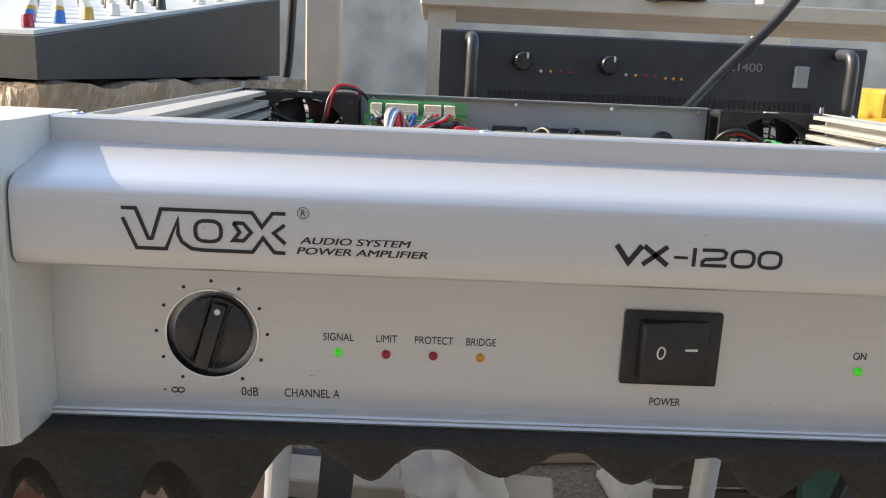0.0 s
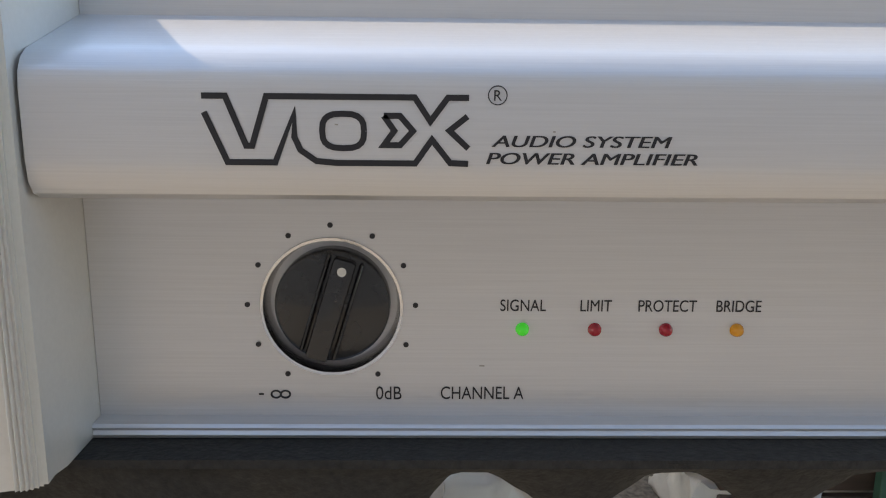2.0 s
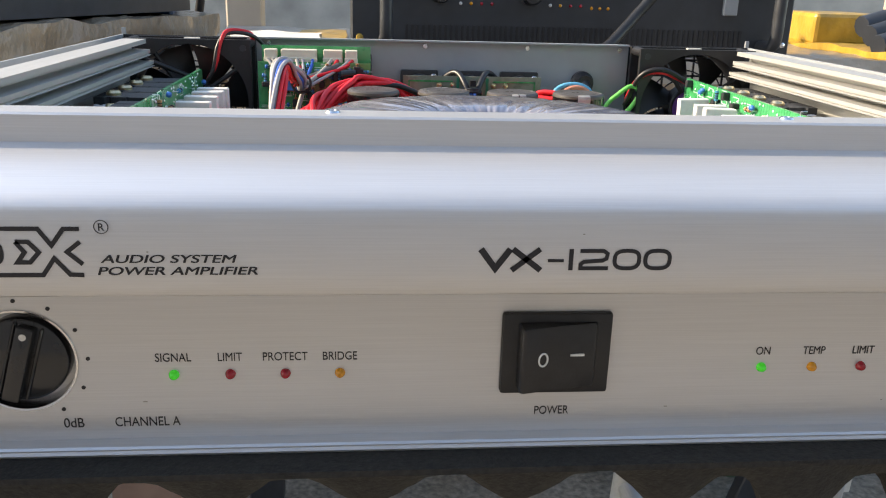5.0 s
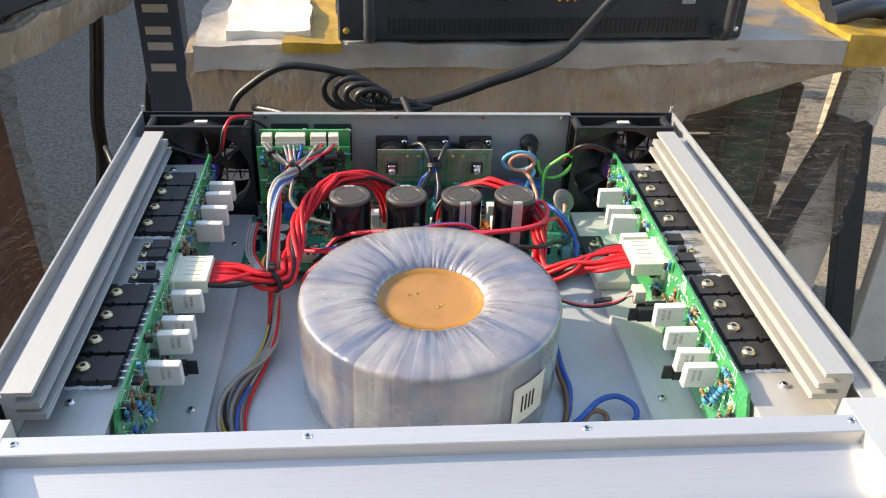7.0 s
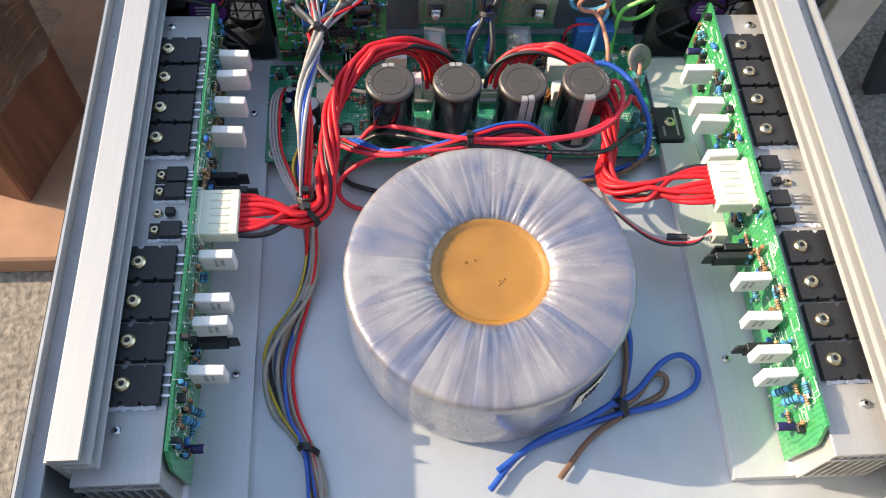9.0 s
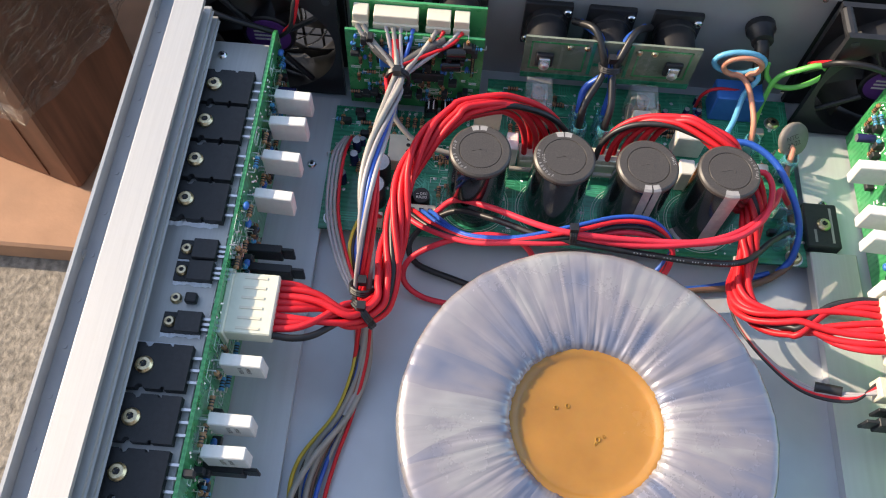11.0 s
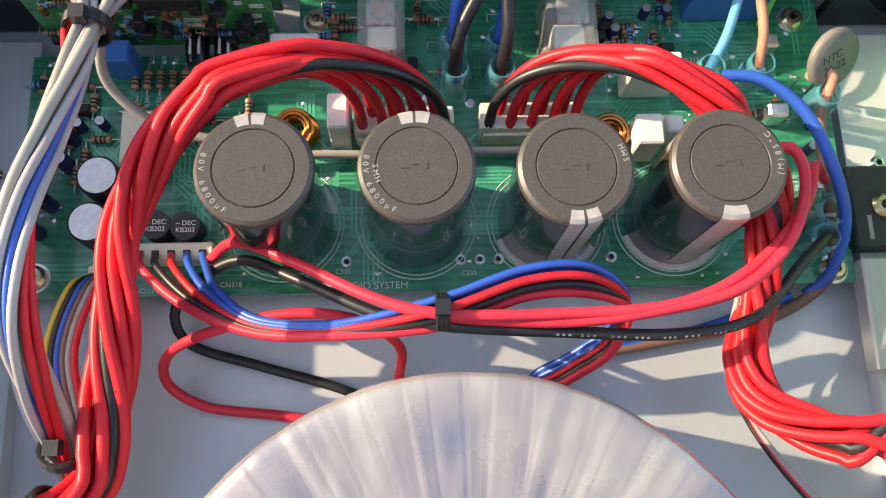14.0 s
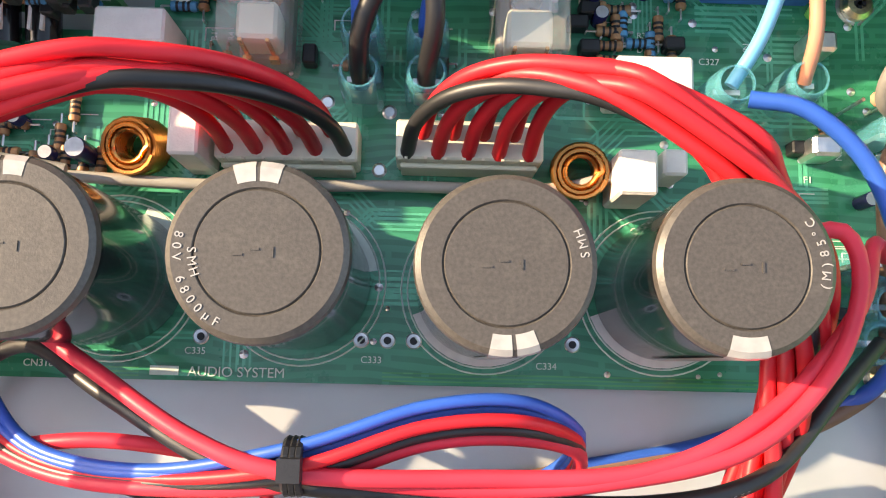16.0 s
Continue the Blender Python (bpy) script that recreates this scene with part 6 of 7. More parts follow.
wire([(0.1150, 0.2760, 0.0060), (0.0850, 0.2660, 0.0050), (0.0550, 0.2600, 0.0050), (0.0340, 0.2530, 0.0050), (0.0220, 0.2390, 0.0050)], 0.0017, WBLUE, lv)
wire([(0.1240, 0.2920, 0.0220), (0.1250, 0.2800, 0.0120), (0.1050, 0.2680, 0.0060), (0.0700, 0.2620, 0.0050), (0.0420, 0.2560, 0.0050), (0.0260, 0.2390, 0.0050)], 0.0019, WBROWN, lv)
wire([(0.0885, 0.3080, 0.0500), (0.0985, 0.3100, 0.0530), (0.1020, 0.3000, 0.0520), (0.0965, 0.2840, 0.0505), (0.0800, 0.2700, 0.0525), (0.0550, 0.2640, 0.0530), (0.0300, 0.2620, 0.0515), (0.0, 0.2640, 0.0510)], 0.00165, ROSE, lv, seg=10)
line = glide([(0.0300, 0.2600, 0.0480), (0.0640, 0.2590, 0.0450), (0.0880, 0.2640, 0.0400), (0.1060, 0.2800, 0.0340)], 0.0016)
for k, (p, q) in enumerate(zip(line, line[1:])):
    if k % 9 in (3, 7, 8):
        continue
    e = (q - p) * 0.22
    top = Vector((0.0, -0.62, 0.785)) * 0.00165
    sd = Vector((0, 0.00024, 0.00019))
    bm = bmesh.new()
    vs = [bm.verts.new(v + top + lift) for lift in (Vector((0, 0, 0)), Vector((0, -0.00006, 0.00008))) for v in (p - e - sd, p + e - sd, p + e + sd, p - e + sd)]
    for f in ((0, 1, 2, 3), (4, 5, 6, 7), (0, 1, 5, 4), (1, 2, 6, 5), (2, 3, 7, 6), (3, 0, 4, 7)):
        bm.faces.new([vs[i] for i in f])
    part("printed_mark", bm, STEEL, lv)
tie(mid + Vector((0, 0, -0.0003)), (1, 0, 0), 0.0046, lv)
wire([(0.0890, 0.3410, 0.0350), (0.1000, 0.3380, 0.0380), (0.1120, 0.3270, 0.0380), (0.1200, 0.3100, 0.0350), (0.1260, 0.2950, 0.0260), (0.1250, 0.2820, 0.0150), (0.1190, 0.2760, 0.0080)], 0.0019, WBLUE, lv, seg=10)
wire([(0.1255, 0.3370, 0.0270), (0.1230, 0.3270, 0.0250), (0.1240, 0.3060, 0.0220), (0.1255, 0.2880, 0.0180)], 0.0019, WBROWN, lv)
for k, m in enumerate((WWHITE, WWHITE, RED, WBLACK)):
    wire([(0.0880 + 0.001 * k, 0.2720, 0.0300), (0.0860, 0.2560, 0.0220), (0.0900, 0.2400 - 0.0006 * k, 0.0190), (0.1010, 0.2200 - 0.001 * k, 0.0240), (0.1150, 0.2040 - 0.0012 * k, 0.0310), (0.1330, 0.1990 - 0.0012 * k, 0.0380), (0.1450, 0.1990 + 0.0016 * k, 0.0420)], 0.0009, m, lv)
wire([(0.1190, 0.2030, 0.0330), (0.1300, 0.2000, 0.0370)], 0.0026, WBLACK, lv, "heat_shrink")
part("wire_plug", B(0.1440, 0.1520, 0.1960, 0.2060, 0.036, 0.0460, 0.0005), CREAM, lv)

mw = thing("mains_wires", (0.105, 0.37, 0.03), "light blue, salmon and green-yellow mains wires in loops", "wire harness")
loop = [Vector((0.0925 + 0.0140 * math.cos(t), 0.3830, 0.0520 + 0.0085 * math.sin(t))) for t in [radians(a) for a in range(-40, 330, 24)]]
wire([(0.1075, 0.3830, 0.0370)] + [tuple(v) for v in loop] + [(0.1060, 0.3800, 0.0430), (0.1000, 0.3740, 0.0360), (0.0930, 0.3560, 0.0330), (0.0870, 0.3455, 0.0300)], 0.0016, WCYAN, mw)
loop = [Vector((0.0945 + 0.0105 * math.cos(t), 0.3810, 0.0510 + 0.0075 * math.sin(t))) for t in [radians(a) for a in range(-60, 300, 24)]]
wire([(0.1080, 0.3820, 0.0370)] + [tuple(v) for v in loop] + [(0.1000, 0.3760, 0.0420), (0.1035, 0.3660, 0.0370), (0.1048, 0.3560, 0.0330), (0.1050, 0.3482, 0.0260)], 0.0016, WORANGE, mw)
wire([(0.1085, 0.3840, 0.0520), (0.1110, 0.3830, 0.0430), (0.1190, 0.3810, 0.0370), (0.1290, 0.3790, 0.0400), (0.1375, 0.3780, 0.0500), (0.1385, 0.3780, 0.0570), (0.1330, 0.3780, 0.0605), (0.1240, 0.3790, 0.0540), (0.1160, 0.3800, 0.0450), (0.1135, 0.3760, 0.0300), (0.1135, 0.3700, 0.0130)], 0.0016, WGREEN, mw)
wire([(0.1255, 0.3370, 0.0270), (0.1262, 0.3420, 0.0310), (0.1240, 0.3450, 0.0300), (0.1225, 0.3455, 0.0240)], 0.0018, WORANGE, mw)
wire([(0.0790, 0.3800, 0.0130), (0.0790, 0.3780, 0.0280), (0.0860, 0.3790, 0.0330), (0.1000, 0.3795, 0.0320)], 0.0010, RED, mw)
sp2 = thing("speaker_wires", (0.018, 0.37, 0.03), "black and blue speaker wires tied together", "wire harness")
for x0, xe, m in ((0.0085, 0.0060, WBLACK), (0.0310, 0.0205, WBLACK), (0.0120, 0.0060, WBLUE), (0.0280, 0.0205, WBLUE)):
    zz = 0.067 if m is WBLACK else 0.0620
    ye = 0.3457 if m is WBLACK else 0.3562
    wire([(x0 - (0.010 if x0 < 0.02 else -0.010), 0.3960, 0.0600), (x0, 0.3850, zz), (0.0190 + (x0 - 0.019) * 0.45, 0.3740, 0.0600 if m is WBLACK else 0.0560), (0.0185 + (x0 - 0.019) * 0.25, 0.3680, 0.0510), (xe + 0.0015, ye + 0.0080, 0.0420), (xe, ye + 0.0010, 0.0330), (xe, ye, 0.0250)], 0.0021, m, sp2, seg=10)
tie((0.0190, 0.3700, 0.0545), (0, -0.5, -1), 0.0058, sp2)
tw = thing("primary_wires", (0.1, 0.11, 0.006), "looped blue and brown transformer wires with a cable tie", "wire harness")
wire([(0.0850, 0.1750, 0.0300), (0.0900, 0.1640, 0.0120), (0.0930, 0.1450, 0.0060), (0.0860, 0.1200, 0.0060), (0.0760, 0.1060, 0.0070), (0.0900, 0.1120, 0.0100), (0.1080, 0.1290, 0.0110), (0.1220, 0.1345, 0.0090), (0.1310, 0.1270, 0.0070), (0.1270, 0.1150, 0.0060), (0.1080, 0.1060, 0.0060), (0.0780, 0.1000, 0.0060), (0.0500, 0.0920, 0.0060), (0.0200, 0.0800, 0.0060), (0.0000, 0.0600, 0.006)], 0.0019, WBLUE, tw)
wire([(0.0840, 0.1720, 0.0250), (0.0880, 0.1600, 0.0090), (0.0900, 0.1400, 0.0060), (0.0840, 0.1150, 0.0080), (0.0800, 0.1050, 0.0080), (0.0920, 0.1110, 0.0080), (0.1030, 0.1230, 0.0080), (0.1110, 0.1220, 0.0060), (0.1080, 0.1130, 0.0050), (0.0900, 0.1040, 0.0050), (0.0620, 0.0880, 0.0060), (0.0400, 0.0650, 0.006)], 0.0018, WBROWN, tw)
wire([(0.0760, 0.1060, 0.0110), (0.0560, 0.0960, 0.0090), (0.0300, 0.0860, 0.0080), (0.0050, 0.0700, 0.007)], 0.0019, WBLUE, tw)
tie((0.0800, 0.1035, 0.0085), (1, 0.5, 0), 0.0056, tw)


# ---- what the amplifier stands on ----
foam = bmesh.new()
NX, NY = 190, 60
grid = {}
for i in range(NX + 1):
    for j in range(NY + 1):
        x = -0.262 + 0.524 * i / NX
        y = -0.004 + 0.17 * j / NY
        h = 0.5 + 0.5 * math.cos((x + 0.0947) * 2 * math.pi / 0.043) * math.cos((y - 0.008) * 2 * math.pi / 0.043)
        h *= 1 + 0.25 * noise.noise((x * 25, y * 25, 4)) + 2.2 * max(0, min(1, (-0.118 - x) / 0.04)) + 0.9 * max(0, min(1, (x - 0.020) / 0.05))
        z = -0.0016 - 0.0170 * h - 0.0012 * noise.noise((x * 90, y * 90, 0)) - 0.0006 * noise.noise((x * 300, y * 300, 0))
        edge = min(1, j / 2)
        grid[i, j] = foam.verts.new((x, y + (0.002 * noise.noise((x * 60, 3, 1)) if j == 0 else 0), z * edge - 0.001 * (1 - edge)))
for i in range(NX):
    for j in range(NY):
        foam.faces.new((grid[i, j], grid[i + 1, j], grid[i + 1, j + 1], grid[i, j + 1]))
fm = thing("acoustic_foam", (0, 0.2, -0.02), "black egg-crate foam mat under the amplifier", "foam mat")
part("egg_crate_face", foam, FOAM, fm, "bumpy foam underside with torn edge", smooth=60)
part("backing_sheet", B(-0.262, 0.262, -0.0045, 0.410, -0.0022, -0.0003), FOAM, fm)
part("rear_block", B(-0.262, 0.262, 0.162, 0.410, -0.0214, -0.0024), FOAM, fm)
case = thing("flight_case", (0, 0.36, -0.05), "black plywood equipment case with scuffed metal edging", "flight case")
part("lid", B(-0.262, 0.262, 0.170, 0.520, -0.060, -0.0215), CASE, case)
part("rear_board", B(-0.262, 0.272, 0.411, 0.520, -0.0215, 0.0), CASE, case)
part("edge_strip", extruded([(0.5205, -0.060), (0.5205, 0.004), (0.5320, 0.004), (0.5340, 0.0100), (0.5560, 0.0100), (0.5580, 0.004), (0.5580, -0.060)], -0.272, 0.282), CHIPPED, case, "chipped black metal edging")
for x in (-0.245, 0.250):
    c = part("corner_plate", B(x - 0.027, x + 0.030, 0.4900, 0.5600, 0.0102, 0.0122, 0.0006), CHIPPED, case, "steel corner plate with rivets")
    for dx, dy in ((-0.014, 0.015), (0.014, 0.052), (-0.012, 0.052)):
        part("rivet", spun([(0, 0.003), (0.003, 0.002), (0.0042, 0)], (x + dx, 0.4950 + dy, 0.0122), 12), CHROME, c)
for x in (-0.15, -0.03, 0.06, 0.17):
    part("rivet", spun([(0, 0.003), (0.003, 0.002), (0.0042, 0)], (x, 0.545, 0.0100), 12), CHROME, case)
st = thing("trestle_stand", (0, 0.3, -0.62), "grey steel trestle under the equipment case", "stand")
for x in (-0.20, 0.22):
    part("leg", C((x - 0.03, 0.20, -0.62), (x, 0.20, -0.06), 0.012), STEEL, st)
    part("leg", C((x - 0.03, 0.50, -0.62), (x, 0.50, -0.06), 0.012), STEEL, st)
    part("rail", C((x - 0.015, 0.20, -0.35), (x - 0.015, 0.50, -0.35), 0.009), STEEL, st)
    part("top_bar", B(x - 0.015, x + 0.015, 0.18, 0.52, -0.0755, -0.0602), STEEL, st)

# cables behind the case
cb = thing("coiled_cable", (0.0, 0.6, 0.01), "black mains cable coiled and tied behind the amplifier", "cable")
for k in range(4):
    q = 0.004 * k
    ring = [(-0.062 + 0.010 * k + (0.023 - q * 0.5) * math.cos(a), 0.602 - 0.007 * k, 0.029 + (0.020 - q * 0.9) * math.sin(a)) for a in [radians(v) for v in range(-30, 300, 30)]]
    wire([(-0.010 + q, 0.592, 0.018)] + ring + [(-0.030, 0.594, 0.016 + q * 0.5), (0.000, 0.590, 0.022 - q * 0.4), (0.018 + q, 0.588, 0.016), (0.004, 0.586, 0.012)], 0.0034, WBLACK, cb, "cable", seg=10)
wire([(-0.030, 0.590, 0.016), (0.020, 0.592, 0.018), (0.060, 0.596, 0.028), (0.0963, 0.600, 0.0403), (0.140, 0.612, 0.051), (0.1804, 0.630, 0.0654), (0.2319, 0.655, 0.1137), (0.300, 0.660, 0.190), (0.345, 0.665, 0.28), (0.36, 0.69, 0.5)], 0.0055, WBLACK, cb, "cable", seg=10)
wire([(-0.050, 0.600, 0.046), (-0.090, 0.602, 0.054), (-0.127, 0.603, 0.0546), (-0.160, 0.602, 0.036), (-0.184, 0.600, 0.0100), (-0.20, 0.598, -0.05)], 0.0040, WBLACK, cb, "cable", seg=10)
wire([(0.030, 0.46, 0.0040), (0.045, 0.49, 0.010), (0.012, 0.53, 0.022), (0.0, 0.575, 0.030)], 0.0042, WBLACK, cb, "cable")
wire([(0.035, 0.50, 0.006), (0.090, 0.500, 0.006), (0.140, 0.480, 0.005), (0.190, 0.455, 0.004)], 0.0042, WBLACK, cb, "cable")
wire([(-0.105, 0.41, 0.040), (-0.108, 0.45, 0.020), (-0.112, 0.49, 0.016), (-0.120, 0.56, 0.016), (-0.16, 0.60, 0.01)], 0.0042, WBLACK, cb, "cable")
part("white_sleeve", C((-0.1085, 0.455, 0.0190), (-0.1110, 0.475, 0.0165), 0.0056), WTAPE, cb)
pl = thing("blue_plug", (0.0, 0.45, 0.0), "blue ribbed round cable connector", "connector")
bm = spun([(0.0, 0.0), (0.0150, 0.0), (0.0150, 0.014), (0.0120, 0.020), (0, 0.020)], (0.0, 0, 0), 36)
for k in range(18):
    a = k * math.pi / 9
    cyl(bm, (0.0150 * math.cos(a), 0.0150 * math.sin(a), 0.0), (0.0150 * math.cos(a), 0.0150 * math.sin(a), 0.014), 0.0012, seg=6)
bmesh.ops.transform(bm, verts=bm.verts, matrix=pose(-0.003, 0.425, 0.0560, -80, 0, 0))
part("body", bm, BLUEBOX, pl, smooth=40)

# ---- carton with a second amplifier, behind ----
carton = thing("wrapped_carton", (0.19, 0.86, -0.15), "long film-wrapped carton with yellow tape on its edges", "carton")
YAW = pose(0.17, 0.69, 0, 0, 0, 3.0)


def wrinkled(x0, x1, y0, y1, z0, z1, nx, ny, nz, amp2, seed):
    """A box whose skin is pushed in and out like wrapped film."""
    bm = bmesh.new()
    bmesh.ops.create_cube(bm, size=1)
    bmesh.ops.subdivide_edges(bm, edges=bm.edges[:], cuts=nx, use_grid_fill=True)
    for v in bm.verts:
        p = Vector((x0 + (v.co.x + 0.5) * (x1 - x0), y0 + (v.co.y + 0.5) * (y1 - y0), z0 + (v.co.z + 0.5) * (z1 - z0)))
        q = p * 14 + Vector((seed, seed, 0))
        p += amp2 * (noise.noise_vector(q) + 0.5 * noise.noise_vector(q * 2.7))
        v.co = p
    return bm


bm = wrinkled(-0.41, 0.62, 0.0, 0.42, -0.100, 0.048, 40, 0, 0, 0.008, 3)
for v in bm.verts:
    # the wrapped end rises towards the free corner
    rise = 0.055 + max(0.0, min(1.0, (v.co.x - 0.18) / 0.24)) * 0.070 if v.co.x > 0.17 else 0.0
    v.co.z = 0.048 - (0.048 - v.co.z) * (0.148 - rise) / 0.148
bmesh.ops.transform(bm, verts=bm.verts, matrix=YAW)
part("wrapped_body", bm, CARTON, carton, "brown carton under clear film", smooth=60)
bm = wrinkled(-0.405, 0.615, -0.004, 0.41, 0.026, 0.0555, 34, 0, 0, 0.005, 8)
bmesh.ops.transform(bm, verts=bm.verts, matrix=YAW)
part("top_sheet", bm, CARTONTOP, carton, "greyish plastic sheet", smooth=60)
for x0, x1 in ((-0.30, -0.24), (0.38, 0.52)):
    bm = wrinkled(x0, x1, -0.008, 0.30, 0.022 if x0 > 0 else 0.048, 0.060, 14, 0, 0, 0.005, 5)
    bmesh.ops.transform(bm, verts=bm.verts, matrix=YAW)
    part("tape_band", bm, YTAPE, carton, "yellow packing tape", smooth=60)
bm = wrinkled(-0.37, -0.275, 0.015, 0.16, 0.050, 0.066, 12, 0, 0, 0.006, 11)
bmesh.ops.transform(bm, verts=bm.verts, matrix=YAW)
part("paper_wad", bm, WTAPE, carton, "crumpled white foam wrap", smooth=60)
rk = thing("carton_rack", (0.19, 0.9, -0.62), "rack of pale slanting legs under the carton", "rack")
for x0, y0, x1, z1, w, m in ((-0.20, 0.84, -0.16, -0.122, 0.024, GEAR), (0.505, 0.83, 0.655, -0.100, 0.017, GEAR), (0.665, 0.87, 0.6975, -0.020, 0.036, WTAPE), (0.800, 0.85, 0.690, -0.120, 0.020, GEAR), (0.880, 0.90, 0.860, -0.020, 0.040, WTAPE), (0.300, 0.95, 0.470, -0.060, 0.018, BEIGE)):
    p0, p1 = Vector((x0, y0, -0.62)), Vector((x1, y0, z1))
    bm = bmesh.new()
    box(bm, -w, w, -0.012, 0.012, -(p1 - p0).length / 2, (p1 - p0).length / 2, 0.002)
    bmesh.ops.transform(bm, verts=bm.verts, matrix=Matrix.Translation((p0 + p1) / 2) @ pose(0, 0, 0, 0, math.degrees(math.atan2(x1 - x0, z1 + 0.62)), 0))
    part("leg", bm, m, rk)
part("shelf_board", B(-0.26, 0.33, 0.74, 1.12, -0.122, -0.1025), DARKWOOD, rk)
crate = thing("storage_crate", (0.45, 1.0, -0.62), "dark brown slatted crate with a green board, under the wrapped carton", "crate")
for k in range(6):
    part("slat", B(0.30, 0.640, 0.930 + 0.003 * (k % 2), 0.946 + 0.003 * (k % 2), -0.610 + 0.088 * k, -0.530 + 0.088 * k, 0.002), DARKWOOD, crate)
part("side_board", B(0.624, 0.640, 0.950, 1.20, -0.62, -0.090), DARKWOOD, crate)
part("side_board", B(0.300, 0.316, 0.950, 1.20, -0.62, -0.090), DARKWOOD, crate)
part("green_board", B(0.520, 0.590, 0.905, 0.925, -0.62, -0.060, 0.002), GREENP, crate)
bm = wrinkled(0.36, 0.66, 0.775, 0.815, -0.285, -0.005, 40, 0, 0, 0.016, 21)
wrap = part("plastic_wrap", bm, HAZE, None, smooth=60)
tagged(wrap, "clear crinkled plastic sheet hanging from the carton", "plastic sheet")
amp2 = thing("second_amplifier", (0.17, 0.74, 0.058), "black rack power amplifier with two knobs and a slotted front", "amplifier")


def at2(bm):
    bmesh.ops.transform(bm, verts=bm.verts, matrix=YAW @ pose(0, -0.0, 0.058))
    return bm


part("body", at2(B(-0.215, 0.215, 0.012, 0.36, 0.0, 0.088, 0.002)), GEAR, amp2)
f2 = part("front_plate", at2(B(-0.241, 0.241, 0.0, 0.012, 0.0, 0.088, 0.002)), GEAR, amp2, "black front plate")
for k in range(64):
    part("vent_slot", at2(B(-0.185 + 0.0058 * k, -0.1822 + 0.0058 * k, -0.0008, 0.001, 0.008, 0.026)), BLACK, f2)
for sx in (-1, 1):
    bm = sweep(glide([(sx * 0.207, 0.0, 0.010), (sx * 0.207, -0.028, 0.014), (sx * 0.207, -0.032, 0.044), (sx * 0.207, -0.028, 0.076), (sx * 0.207, 0.0, 0.080)]), 0.0065, 12)
    part("handle", at2(bm), GEAR, amp2, "rounded front handle", smooth=60)
    part("screw", at2(spun([(0, 0.003), (0.003, 0.002), (0.004, 0)], (sx * 0.232, 0, 0.012), 12, "-Y")), YTAPE if sx < 0 else CHROME, f2)
for x in (-0.150, -0.055):
    kn = part("knob", at2(spun([(0.0105, 0.0), (0.0100, 0.014), (0.0085, 0.016), (0, 0.016)], (x, 0, 0.058), 28, "-Y")), KNOB, f2, smooth=40)
    part("pointer", at2(B(x + 0.003, x + 0.005, -0.0168, -0.0155, 0.061, 0.067)), PRINTW, kn)
    for q in range(4):
        part("indicator", at2(spun([(0, 0.002), (0.0015, 0.001), (0.0018, 0)], (x + 0.022 + 0.011 * q, 0, 0.048), 10, "-Y")), (PRINTW, LEDAMB, LEDRED, LEDRED)[q], f2)
for q in range(3):
    part("indicator", at2(spun([(0, 0.002), (0.0015, 0.001), (0.0018, 0)], (0.012 + 0.009 * q, 0, 0.046), 10, "-Y")), LEDAMB, f2)
lettering("L1400", 0.013, YAW @ pose(0.082, -0.0006, 0.116, 90), WGREY, f2, wide=1.2)
part("switch", at2(B(0.158, 0.174, -0.004, 0.001, 0.042, 0.066, 0.001)), STEEL, f2)
for x, m in ((0.60, GEAR), (0.68, STEEL)):
    g = thing("cable_roll", (x, 0.80, 0.06), "dark rolled cable lying on the carton", "cable")
    for q in range(3):
        wire([(x - 0.05, 0.76 + 0.02 * q, 0.068 + 0.010 * q), (x, 0.77 + 0.02 * q, 0.078 + 0.010 * q), (x + 0.06, 0.79 + 0.02 * q, 0.068 + 0.008 * q), (x + 0.12, 0.82 + 0.02 * q, 0.066)], 0.013, m, g, "cable", seg=10)
yt = thing("yellow_box", (0.62, 0.86, 0.06), "bright yellow plastic case on the carton", "box")
part("body", B(0.56, 0.66, 0.93, 1.03, 0.056, 0.10, 0.006, 2), YTAPE, yt)

# ---- mixing desk and wrapped cabinet on the other side ----
cab = thing("wrapped_cabinet", (-0.62, 0.72, -0.58), "red-brown wooden speaker cabinet half wrapped in clear film", "cabinet")
TURN = pose(-0.745, 0.785, 0, 0, 0, -18)


def at3(bm):
    bmesh.ops.transform(bm, verts=bm.verts, matrix=TURN)
    return bm


part("body", at3(B(-0.22, 0.22, -0.10, 0.08, -0.580, 0.015, 0.004)), WOOD, cab, "red-brown wooden body", smooth=30)
for x in (-0.12, -0.02, 0.08, 0.17):
    part("panel_groove", at3(B(x, x + 0.004, -0.1016, -0.097, -0.57, -0.02)), WOOD, cab)
part("film_wrap", at3(wrinkled(-0.238, 0.236, -0.116, 0.095, -0.40, 0.020, 44, 0, 0, 0.013, 31)), HAZE, cab, "crinkled clear film", smooth=60)
part("tape", at3(B(-0.20, -0.10, -0.128, -0.124, -0.38, 0.02)), YTAPE, cab)
slab = part("stone_slab", B(-1.0, -0.30, 0.53, 1.2, -0.620, -0.580, 0.004), SLAB, None)
tagged(slab, "flat tan stone slab on the ground", "slab")
sheet = part("wrapped_board", at3(wrinkled(-0.34, 0.340, -0.10, 0.46, 0.034, 0.070, 26, 0, 0, 0.008, 41)), CARTON, None, smooth=60)
tagged(sheet, "film-wrapped board lying across the cabinet", "board")
desk = thing("mixing_desk", (-0.62, 0.8, 0.08), "grey mixing desk with rows of coloured knobs", "mixing desk")
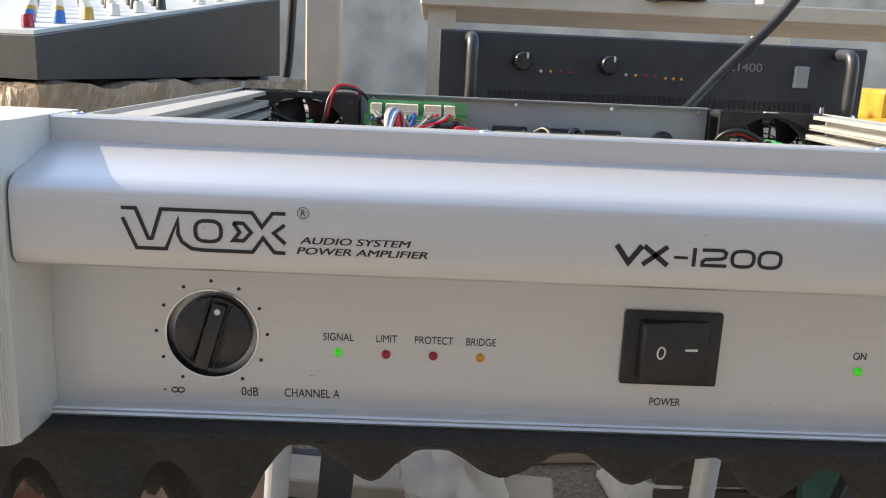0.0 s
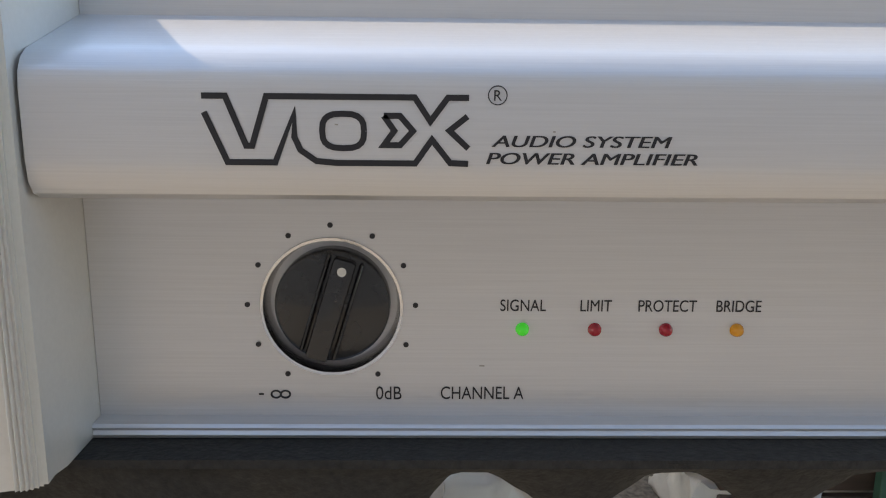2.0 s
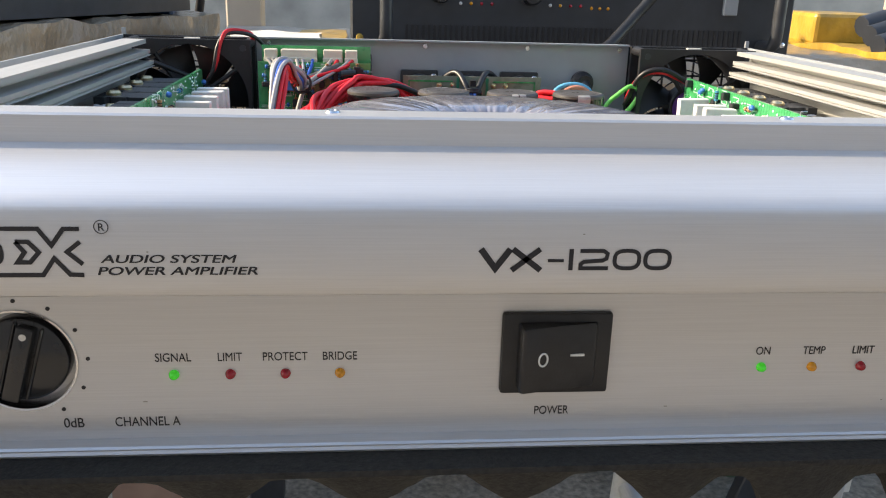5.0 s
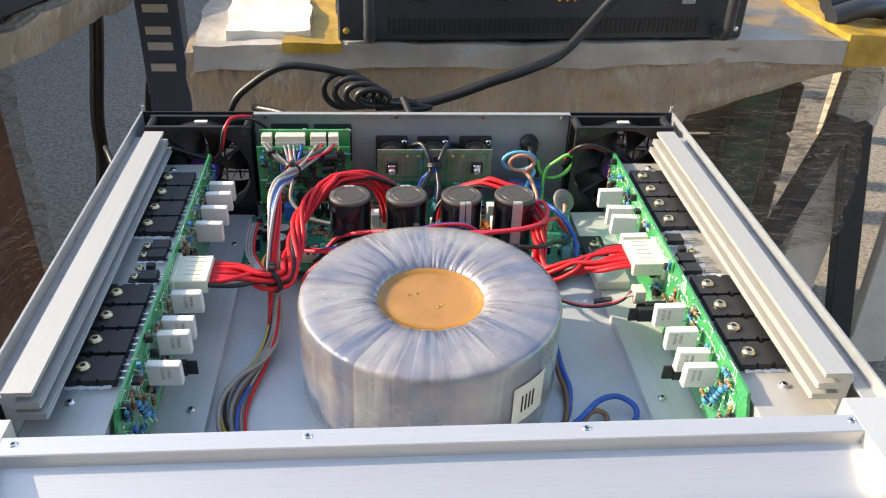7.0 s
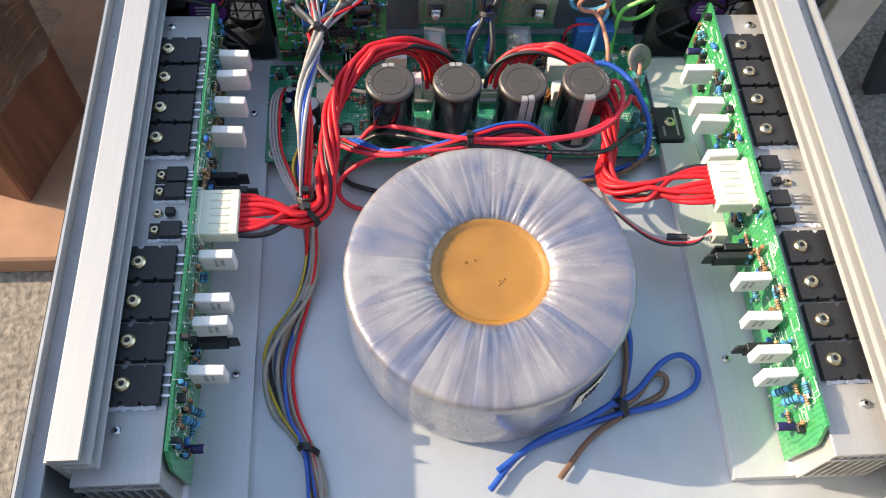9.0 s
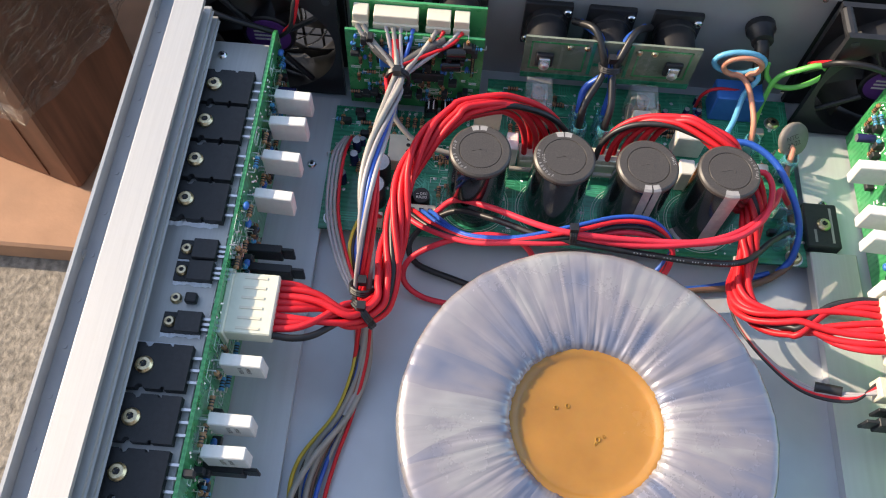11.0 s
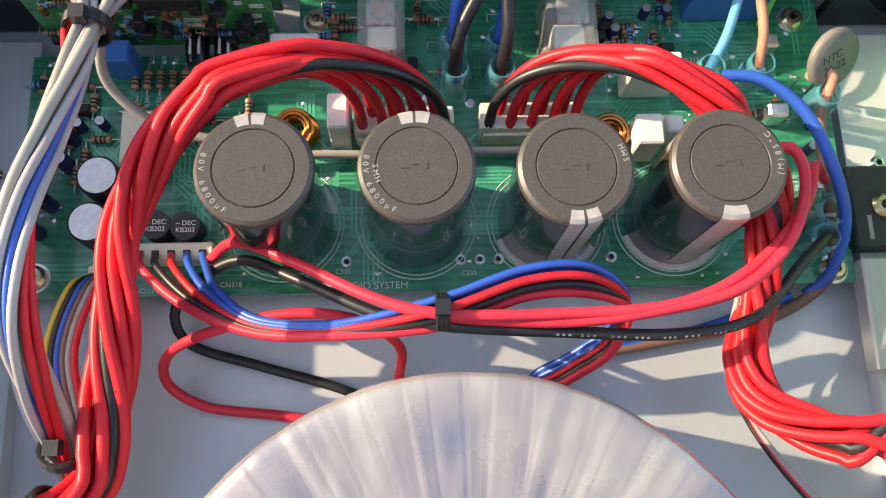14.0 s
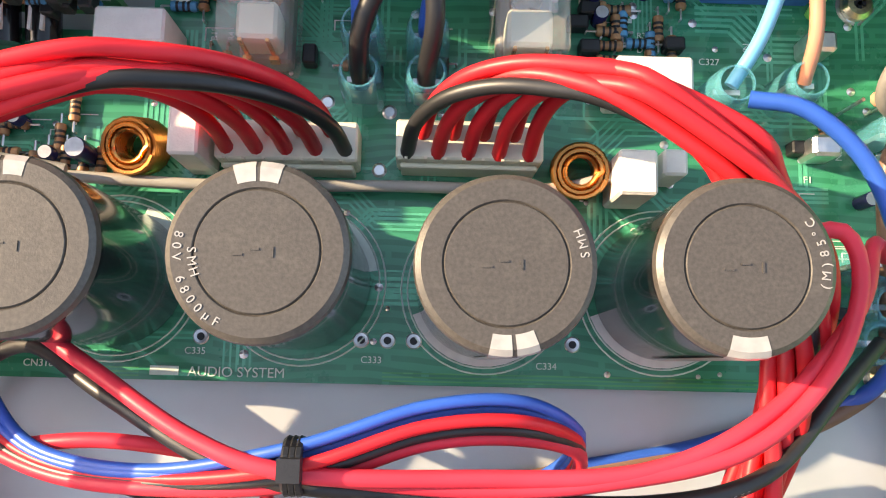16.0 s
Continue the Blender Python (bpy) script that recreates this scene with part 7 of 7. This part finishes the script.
part("body", at3(extruded([(-0.085, 0.076), (-0.085, 0.118), (0.42, 0.190), (0.42, 0.076)], -0.34, 0.318)), GEAR, desk, "black side and base")
part("control_surface", at3(extruded([(-0.075, 0.1198), (-0.075, 0.1240), (0.41, 0.1932), (0.41, 0.1890)], -0.33, 0.308)), FLOOR, desk, "grey control surface")
kb = spun([(0.0065, 0), (0.0055, 0.012), (0.0045, 0.0135), (0, 0.0135)], (0, 0, 0), 12)
KM = [mesh_of("mixer_knob", kb.copy(), m, 40) for m in (GEAR, WTAPE, LEDRED, WTAPE, BLUEBOX, GEAR, YTAPE)]
rng = random.Random(3)
for i in range(15):
    for j in range(10):
        if (i + j) % 7 == 6:
            continue
        p = TURN @ Vector((-0.27 + 0.0395 * i, -0.055 + 0.045 * j, 0.1268 + 0.0064 * j))
        piece("mixer_knob", KM[(j * 2 + (i // 5)) % 7 if j < 7 else 1], desk, Matrix.Translation(p))
part("red_button_block", at3(B(-0.33, -0.24, -0.06, -0.02, 0.124, 0.146, 0.004, 2)), LEDRED, desk, "red button block")

# ---- posts, cables and far things ----
kst = thing("keyboard_stand", (-0.40, 1.12, -0.62), "dark blue-black upright of a stand with white lettering", "stand")
bm = B(-0.410, -0.342, 1.10, 1.15, -0.225, 0.42, 0.004)
post = part("upright", bm, BLUEP, kst)
part("leg", B(-0.425, -0.400, 1.11, 1.14, -0.600, -0.2255, 0.003), GEAR, kst)
part("tag", B(-0.399, -0.372, 1.105, 1.109, -0.300, -0.275), WORANGE, kst, "orange and white tag")
part("tag", B(-0.399, -0.350, 1.105, 1.109, -0.335, -0.301), WTAPE, kst)
part("foot", B(-0.55, -0.24, 1.08, 1.17, -0.62, -0.60), GEAR, kst)
for k in range(4):
    z = -0.135 + 0.062 * k
    for dz in (0.0, 0.036):
        part("label_bar", B(-0.398, -0.358, 1.0975, 1.0995, z + dz, z + dz + 0.013), PRINTW, post, "white bar of lettering")
hc = thing("hanging_cable", (-0.36, 0.72, -0.4), "black cable hanging down beside the carton", "cable")
wire([(-0.475, 1.2, 0.62), (-0.490, 1.2, 0.20), (-0.501, 1.2, -0.047), (-0.535, 1.2, -0.2527), (-0.548, 1.2, -0.38), (-0.60, 1.15, -0.60)], 0.012, WBLACK, hc, "cable", step=0.02, seg=10)
wire([(-0.31, 1.2, 0.40), (-0.312, 1.2, 0.18), (-0.335, 1.2, 0.02), (-0.434, 1.2, -0.20), (-0.44, 1.2, -0.40)], 0.007, WBLACK, hc, "cable", step=0.02, seg=10)
wire([(-0.24, 0.40, -0.03), (-0.26, 0.44, -0.01), (-0.29, 0.50, 0.01), (-0.31, 0.58, -0.10)], 0.0024, BLACK, hc, "cable", step=0.02)
for nm, x, y, w, m, lab2 in (("steel_post", -0.33, 1.75, 0.040, BEIGE, "beige painted steel post"), ("steel_post", 0.95, 2.3, 0.05, BEIGE, "beige painted steel post")):
    p = part(nm, B(x - w, x + w, y, y + 0.06, -0.62, 1.6, 0.004), m, None)
    tagged(p, lab2 + " standing on the ground", "post")
tab = thing("work_table", (0.4, 1.5, -0.62), "wooden market table with dark goods on it", "table")
part("top", B(-0.10, 1.35, 1.30, 1.95, 0.205, 0.235, 0.003), BEIGE, tab)
for x in (-0.06, 1.30):
    for y in (1.34, 1.90):
        part("leg", B(x - 0.025, x + 0.025, y - 0.025, y + 0.025, -0.62, 0.205), BEIGE, tab)
bag = part("black_equipment_bag", wrinkled(-0.02, 0.42, 1.30, 1.60, 0.2355, 0.42, 18, 0, 0, 0.02, 51), GEAR, None, smooth=60)
tagged(bag, "black soft equipment bag on the table", "bag")
for k, (x, y, a) in enumerate(((0.10, 1.22, 4), (-0.16, 1.06, -7))):
    bm = B(-0.32, 0.32, -0.045, 0.045, -0.62, -0.585, 0.003)
    bmesh.ops.transform(bm, verts=bm.verts, matrix=pose(x, y, 0, 0, 0, a))
    tagged(part("timber_plank", bm, BEIGE, None), "pale timber plank lying on the ground", "plank")
for x, y, w, sd in ((0.40, 1.08, 0.13, 61), (-0.02, 1.02, 0.07, 67), (0.60, 1.2, 0.12, 71)):
    tagged(part("plastic_bag", wrinkled(x - w, x + w, y - w, y + w, -0.615, -0.52, 14, 0, 0, 0.03, sd), WTAPE, None, smooth=60), "crumpled white plastic bag on the ground", "bag")
gd = bmesh.new()
box(gd, -60, 60, -60, 60, -0.72, -0.62)
ground = tagged(part("ground", gd, CONCRETE, None), "grey-brown pebbled concrete ground", "ground", kind="structure")
# unseen wall, added to hold low sky light off the front panel
wn2 = bmesh.new()
box(wn2, -4.5, 4.5, -2.2, -2.0, -0.62, 2.1)
tagged(part("shade_wall_near", wn2, GREYW, None), "unseen grey wall added to shade the front panel", "wall", kind="structure")
# added low wall: blocks the sun from the ground behind the cabinet
ws = bmesh.new()
box(ws, -1.55, -1.45, 1.0, 5.5, -0.62, 0.45)
tagged(part("shade_wall_side", ws, GREYW, None), "low grey wall added to shade the ground behind", "wall", kind="structure")
wl = bmesh.new()
box(wl, -9, 9, 6.0, 6.2, -0.62, 3.0)
tagged(part("wall_far", wl, DUSK, None), "brown rendered yard wall in the distance", "wall", kind="structure")
